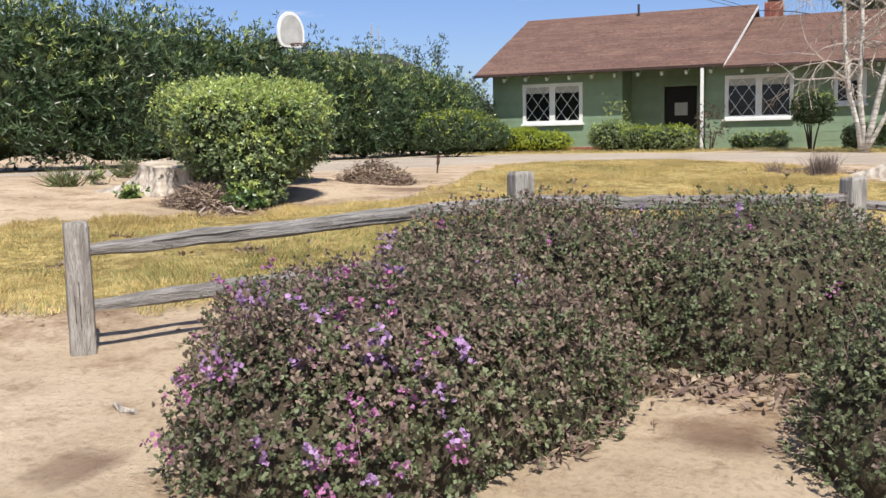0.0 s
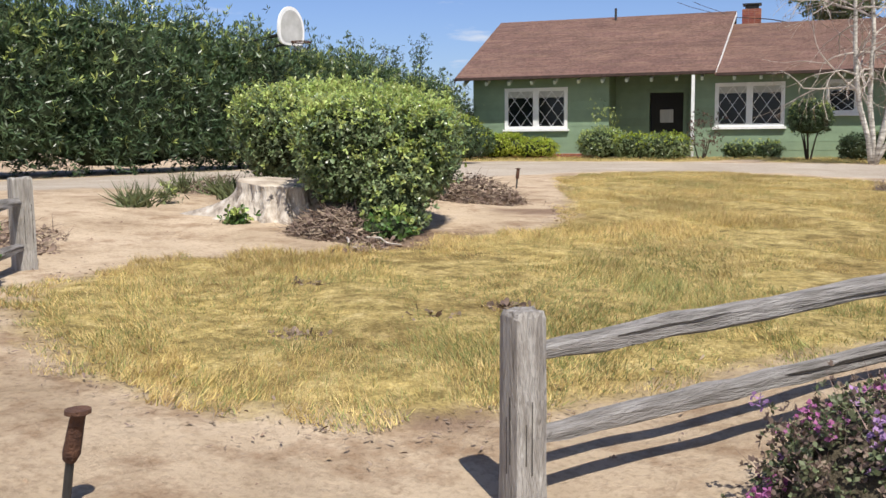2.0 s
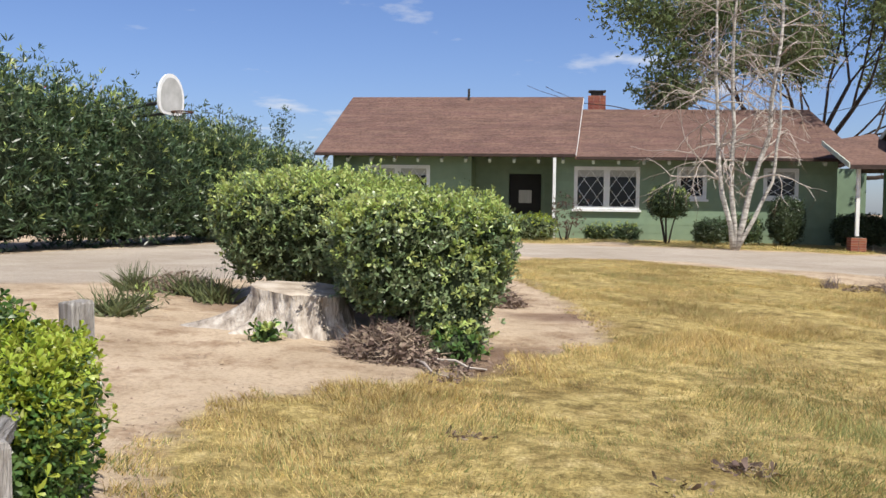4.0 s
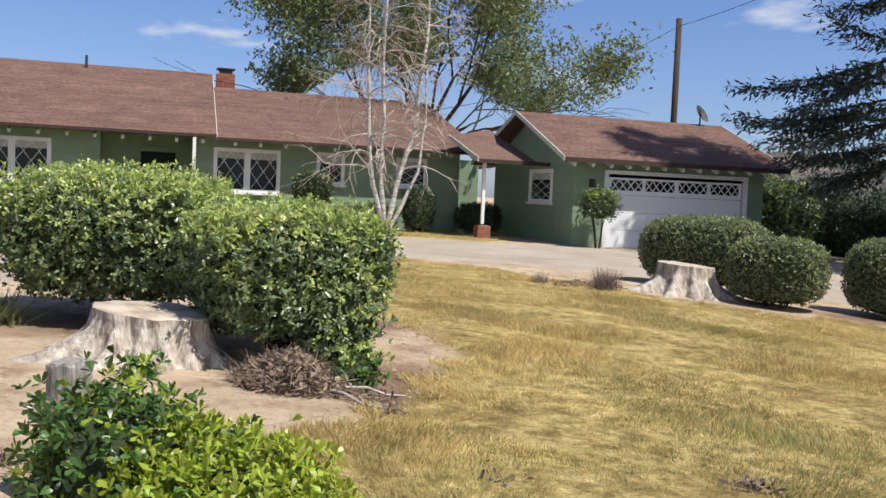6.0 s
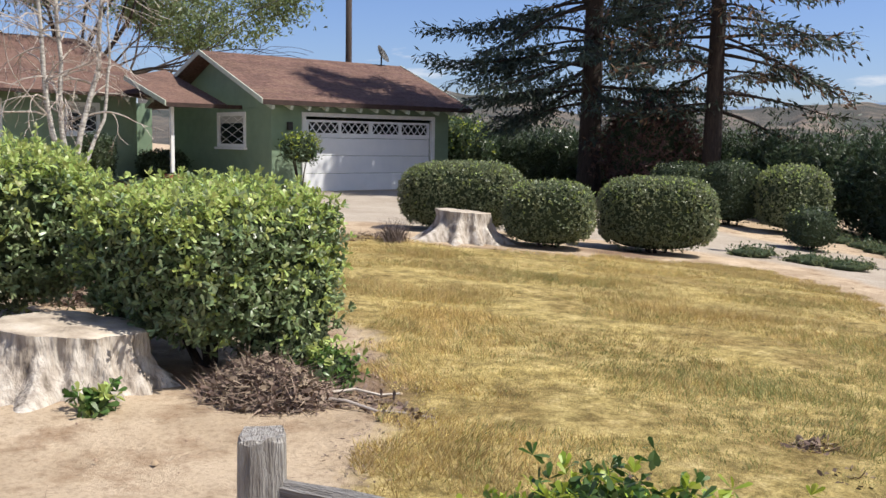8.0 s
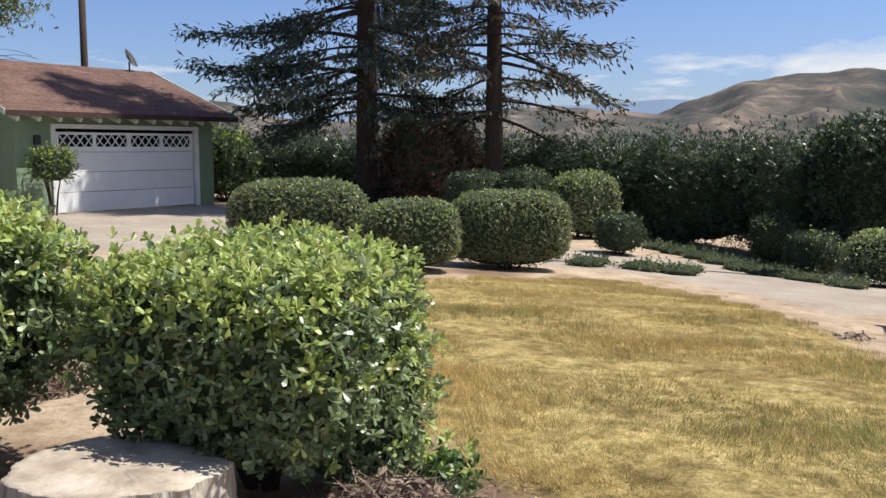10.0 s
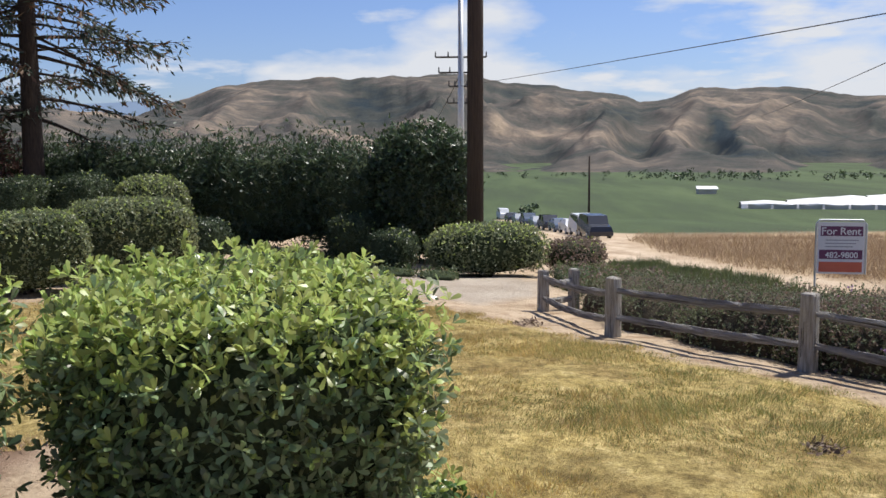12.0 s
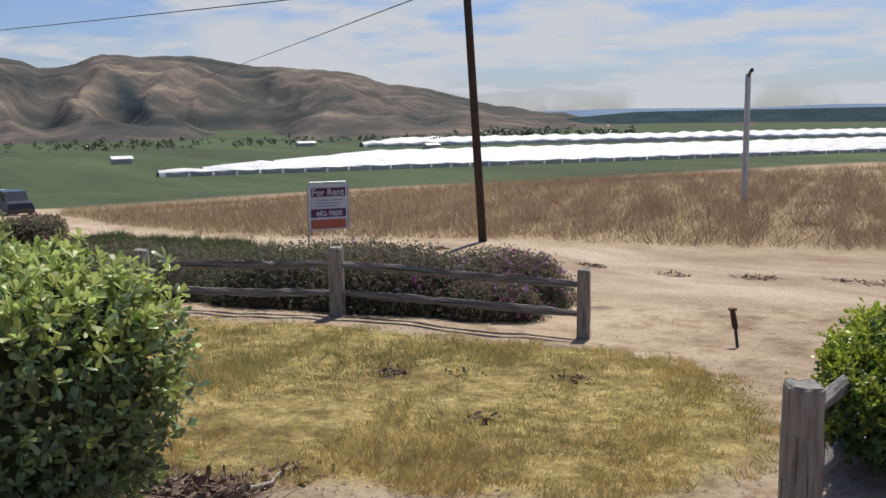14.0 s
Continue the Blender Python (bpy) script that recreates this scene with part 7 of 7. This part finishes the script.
def tunnel_block(a0, d0, a1, d1, rows, step, hgt, sd):
    rr = random.Random(sd)
    A, B = Vector(polar(a0, d0)), Vector(polar(a1, d1))
    d = (B - A).normalized()
    back = Vector((d.y, -d.x))
    if back.dot((A + B) / 2 - cam_) < 0:
        back = -back
    for r_ in range(rows):
        p, q = A + back * step * r_ + d * 8.5 * r_ + d * rr.uniform(-3, 3), B + back * step * r_ * 1.0 + d * 20 * r_
        L_ = (q - p).length
        n_ = int(L_ / 6)
        bm = bmesh.new()
        rings = []
        for i in range(n_ + 1):
            c = p + d * (L_ * i / n_)
            z = gz(c.x, c.y)
            hh = hgt * (1 + (.16 if i % 2 else -.16)) * rr.uniform(.9, 1.1)
            rings.append([bm.verts.new((c.x + back.x * (s_ * step * .36), c.y + back.y * (s_ * step * .36), z + hh * (1 - s_ * s_) ** .5 + (.2 if abs(s_) < 1 else .0))) for s_ in (-1, -.8, -.45, 0, .45, .8, 1)])
        for r1, r2 in zip(rings, rings[1:]):
            for k in range(6):
                bm.faces.new((r1[k], r1[k + 1], r2[k + 1], r2[k]))
        ob = part("crop_tunnel", bm, M_PLASTIC)
        tagged(ob, "long white plastic crop tunnel in the valley field", "polytunnel", "crop tunnels in the valley")
    bm = bmesh.new()
    n_ = int((B - A).length / 6)
    for i in range(n_):
        c, e_ = A + d * ((B - A).length * i / n_) - back * step * .42, A + d * ((B - A).length * (i + .9) / n_) - back * step * .42
        sagz = rr.uniform(.1, .9)
        v = [bm.verts.new((c.x, c.y, gz(c.x, c.y))), bm.verts.new((e_.x, e_.y, gz(e_.x, e_.y))), bm.verts.new((e_.x, e_.y, gz(e_.x, e_.y) + 1.2)), bm.verts.new(((c.x + e_.x) / 2, (c.y + e_.y) / 2, gz(c.x, c.y) + .8 + sagz * .3)), bm.verts.new((c.x, c.y, gz(c.x, c.y) + 1.2))]
        bm.faces.new(v)
    tagged(part("tunnel_skirt", bm, M_SKIRT), "shade-toned plastic skirt along the front tunnel", "polytunnel")


tunnel_block(105.3, 252, 150, 400, 11, 9, 1.6, 3)
tunnel_block(117, 455, 150, 640, 5, 14, 2.6, 4)

# ---- distant trees and sheds ----
def far_trees(n, az, d, hgt, label, seed, m=L_OLEDK):
    rng = np.random.default_rng(seed)
    P, N, S = [], [], []
    for _ in range(n):
        a, dd = rng.uniform(*az), rng.uniform(*d)
        x, y = polar(a, dd)
        h = rng.uniform(*hgt)
        k = 26
        q = rng.normal(0, .42, (k, 3)) * [h, h, h * .8]
        P.append(q + [x, y, gz(x, y) + h * .8])
        S.append(np.full(k, h * .5))
    P, S = np.concatenate(P), np.concatenate(S)
    N = unit(rng.normal(0, 1, P.shape))
    v, t = leaf_arrays(P, N, unit(np.cross(N, rng.normal(0, 1, P.shape))), S, S * .8)
    e = tagged(npmesh("distant_trees", v, [], t, m, kind="stuff"), label, "trees")


far_trees(110, (99, 122), (480, 640), (.8, 2.4), "scattered dark trees at the foot of the hills", 5)
far_trees(60, (88, 108), (460, 600), (.7, 2.0), "scattered dark trees beyond the green fields", 6)
far_trees(3, (90, 95), (200, 230), (1.2, 1.8), "two small trees in the green field", 7)
far_trees(40, (122, 134), (560, 700), (2, 4), "dark trees behind the crop tunnels", 8)
for a, d, w in ((113.5, 480, 9), (103, 330, 6), (121, 420, 6)):
    x, y = polar(a, d)
    e = thing("farm_shed", (x, y, gz(x, y)), "low white farm shed far across the valley", "shed", "farm sheds in the valley")
    bm = bmesh.new()
    box(bm, x - 2, x + 2, y - w / 2, y + w / 2, gz(x, y), gz(x, y) + 1.7)
    part("wall", bm, M_SKIRT, e)
    bm = bmesh.new()
    slab(bm, [(x - 2.4, y - w / 2 - .5, gz(x, y) + 1.7), (x - 2.4, y + w / 2 + .5, gz(x, y) + 1.7), (x, y + w / 2 + .5, gz(x, y) + 2.6), (x, y - w / 2 - .5, gz(x, y) + 2.6)], .2)
    part("roof", bm, M_PLASTIC, e)

# ---- grass ----
def grass(name, poly, count, hgt, wid, mats, label, seed, clump=.5, greenpatch=None, margin=0.0, box_=None, dens=None):
    rng = np.random.default_rng(seed)
    xs, ys = [p[0] for p in poly], [p[1] for p in poly]
    b = box_ or (min(xs), max(xs), min(ys), max(ys))
    x, y = rng.uniform(b[0], b[1], count), rng.uniform(b[2], b[3], count)
    ins = inside(poly, x, y) + .10 * np.sin(x * 9 + y * 4) + .06 * np.sin(y * 17 - x * 5)
    keep = ins > margin
    if dens is not None:
        keep &= rng.random(count) < dens(x, y)
    x, y = x[keep], y[keep]
    pn = np.sin(x * 2.3 + 1.3 * np.sin(y * 1.7)) + np.sin(y * 3.1 + 1.7 * np.sin(x * 2.9)) + .6 * np.sin(x * 7.3 + y * 5.1) + .7 * np.sin(x * 17 + 2 * np.sin(y * 9)) * np.sin(y * 15 + 2 * np.sin(x * 7))
    keep = rng.random(len(x)) < np.clip(.62 + .25 * pn + .25 * np.sin(x * 19 + 3 * np.sin(y * 11)), .22, 1)
    x, y, pn = x[keep], y[keep], pn[keep]
    z = ground_z(x, y) + .012
    n = len(x)
    lean = np.stack([np.sin(x * 3.7 + y), np.cos(y * 3.1 - x), np.zeros(n)], 1) * .35 + np.concatenate([rng.normal(0, .55, (n, 2)), np.zeros((n, 1))], 1)
    D = unit(lean + [0, 0, 1])
    tuft_ = np.sin(x * 31 + 3 * np.sin(y * 13)) * np.sin(y * 27 + 3 * np.sin(x * 11)) + .6 * np.sin(x * 12 + 2 * np.sin(y * 7)) * np.sin(y * 14 + 2 * np.sin(x * 9))
    H = hgt * rng.uniform(.45, 1.2, n) * np.clip(1 + .28 * pn + .38 * tuft_, .3, 2.0)
    N = unit(rng.normal(0, 1, (n, 3)) * [1, 1, .1])
    g = rng.random(n) < (greenpatch(x, y) if greenpatch else np.zeros(n))
    ob = None
    for sel, m, nm in ((~g, mats[0], name), (g, mats[-1], name + "_green")):
        if sel.any():
            v, t = blade_arrays(np.stack([x, y, z], 1)[sel], D[sel], N[sel], H[sel], np.full(sel.sum(), wid))
            tagged(npmesh(nm, v, [], t, m, kind="stuff"), label, "grass")


def lawn_green(x, y):
    p = np.sin(x * 1.1 + .6) * np.sin(y * .9 + 1.1) + .6 * np.sin(x * 2.7 + y * 1.9)
    near_ = np.exp(-((x + 5.2) ** 2 / 2.5 + (y - 5.4) ** 2 / 1.2)) * .5 + np.exp(-((x + 3.2) ** 2 / 2.5 + (y - 6.4) ** 2 / 1.5)) * .4
    fine = .25 * np.sin(x * 6.1 + 2 * np.sin(y * 3.3)) * np.sin(y * 5.3 + 2 * np.sin(x * 4.1))
    return np.clip(.15 + .12 * p + fine * .8 + near_, .03, .8)


grass("lawn_grass", LAWN, 1300000, .044, .0046, (L_GRASSY, L_GRASSG), "dry yellow lawn with green patches", 71, greenpatch=lawn_green, dens=lambda x, y: np.clip(1.25 - (y - 9) / 14, .22, 1))
grass("strip_grass", STRIP, 30000, .06, .012, (L_GRASSY, L_GRASSG), "patchy dry grass strip before the house", 72, greenpatch=lambda x, y: np.full(x.shape, .35))
grass("field_grass", FIELD, 360000, .32, .009, (L_DRYF,), "tall dry brown field grass", 73, box_=(-8, 32, -26, 3), dens=lambda x, y: np.clip(1.15 - np.hypot(x - 2, y) / 30, .2, 1))
grass("field_grass", FIELD, 170000, .40, .02, (L_DRYF,), "tall dry brown field grass", 74, box_=(0, 110, -90, 2), dens=lambda x, y: np.where(np.hypot(x - 2, y) > 22, np.clip(1.15 - np.hypot(x, y) / 120, .1, 1), 0.05))

COVER = [(1.6, 5.0), (4.0, 3.1), (7.5, 2.9), (12.5, 3.9), (12.5, 5.0), (8, 5.2), (5.5, 5.6), (3, 5.8)]
grass("roadside_cover", COVER, 60000, .17, .022, (L_OLIVE,), "olive-green low roadside weeds behind the fence", 75)

# ---- clods, leaves and stones on the soil ----
rng = np.random.default_rng(5)
n = 1000
x, y = rng.uniform(-10.5, 0, n), rng.uniform(1.5, 12, n)
keep = (inside(LAWN, x, y) < .1)
x, y = x[keep], y[keep]
near_edge = np.exp(-np.abs(inside(LAWN, x, y)) * 1.4)
keep = rng.random(len(x)) < .25 + .75 * near_edge
x, y = x[keep], y[keep]
n = len(x)
s = rng.uniform(.004, .014, n) * np.where(rng.random(n) < .06, 2.2, 1)
base = np.array([[1, 0, 0], [-.5, .87, 0], [-.5, -.87, 0], [0, 0, .9]])
R = rng.uniform(.6, 1.4, (n, 4, 3))
v = base[None] * R * s[:, None, None] + np.stack([x, y, ground_z(x, y) + s * .15], 1)[:, None]
k = np.arange(n)[:, None] * 4
tagged(npmesh("soil_clods", v.reshape(-1, 3), [], np.concatenate([k + [0, 1, 3], k + [1, 2, 3], k + [2, 0, 3]], 1).reshape(-1, 3), mat("soil_clod", [(0.20, 0.13, 0.085), (0.36, 0.26, 0.18)], 9, 1, vary=.35), kind="stuff"), "small clods and stones on the soil", "soil")
n = 2600
a = rng.integers(0, len(LAWN), n)
A_, B_ = np.array(LAWN)[a], np.array(LAWN)[(a + 1) % len(LAWN)]
q = A_ + (B_ - A_) * rng.random((n, 1)) + rng.normal(0, .14, (n, 2))
keep = q[:, 1] < 13.5
q = q[keep]
n = len(q)
P = np.c_[q, ground_z(q[:, 0], q[:, 1]) + .012]
D = unit(np.c_[rng.normal(0, 1, (n, 2)), rng.uniform(-.05, .3, n)])
N = unit(rng.normal(0, .35, (n, 3)) + [0, 0, 1])
v, t = leaf_arrays(P, D, unit(N - D * (N * D).sum(1, keepdims=True)), rng.uniform(.015, .045, n), rng.uniform(.004, .013, n))
tagged(npmesh("dead_leaves", v, [], t, M_BRUSH, kind="stuff"), "dead brown leaves and straw along the lawn edge", "leaves")
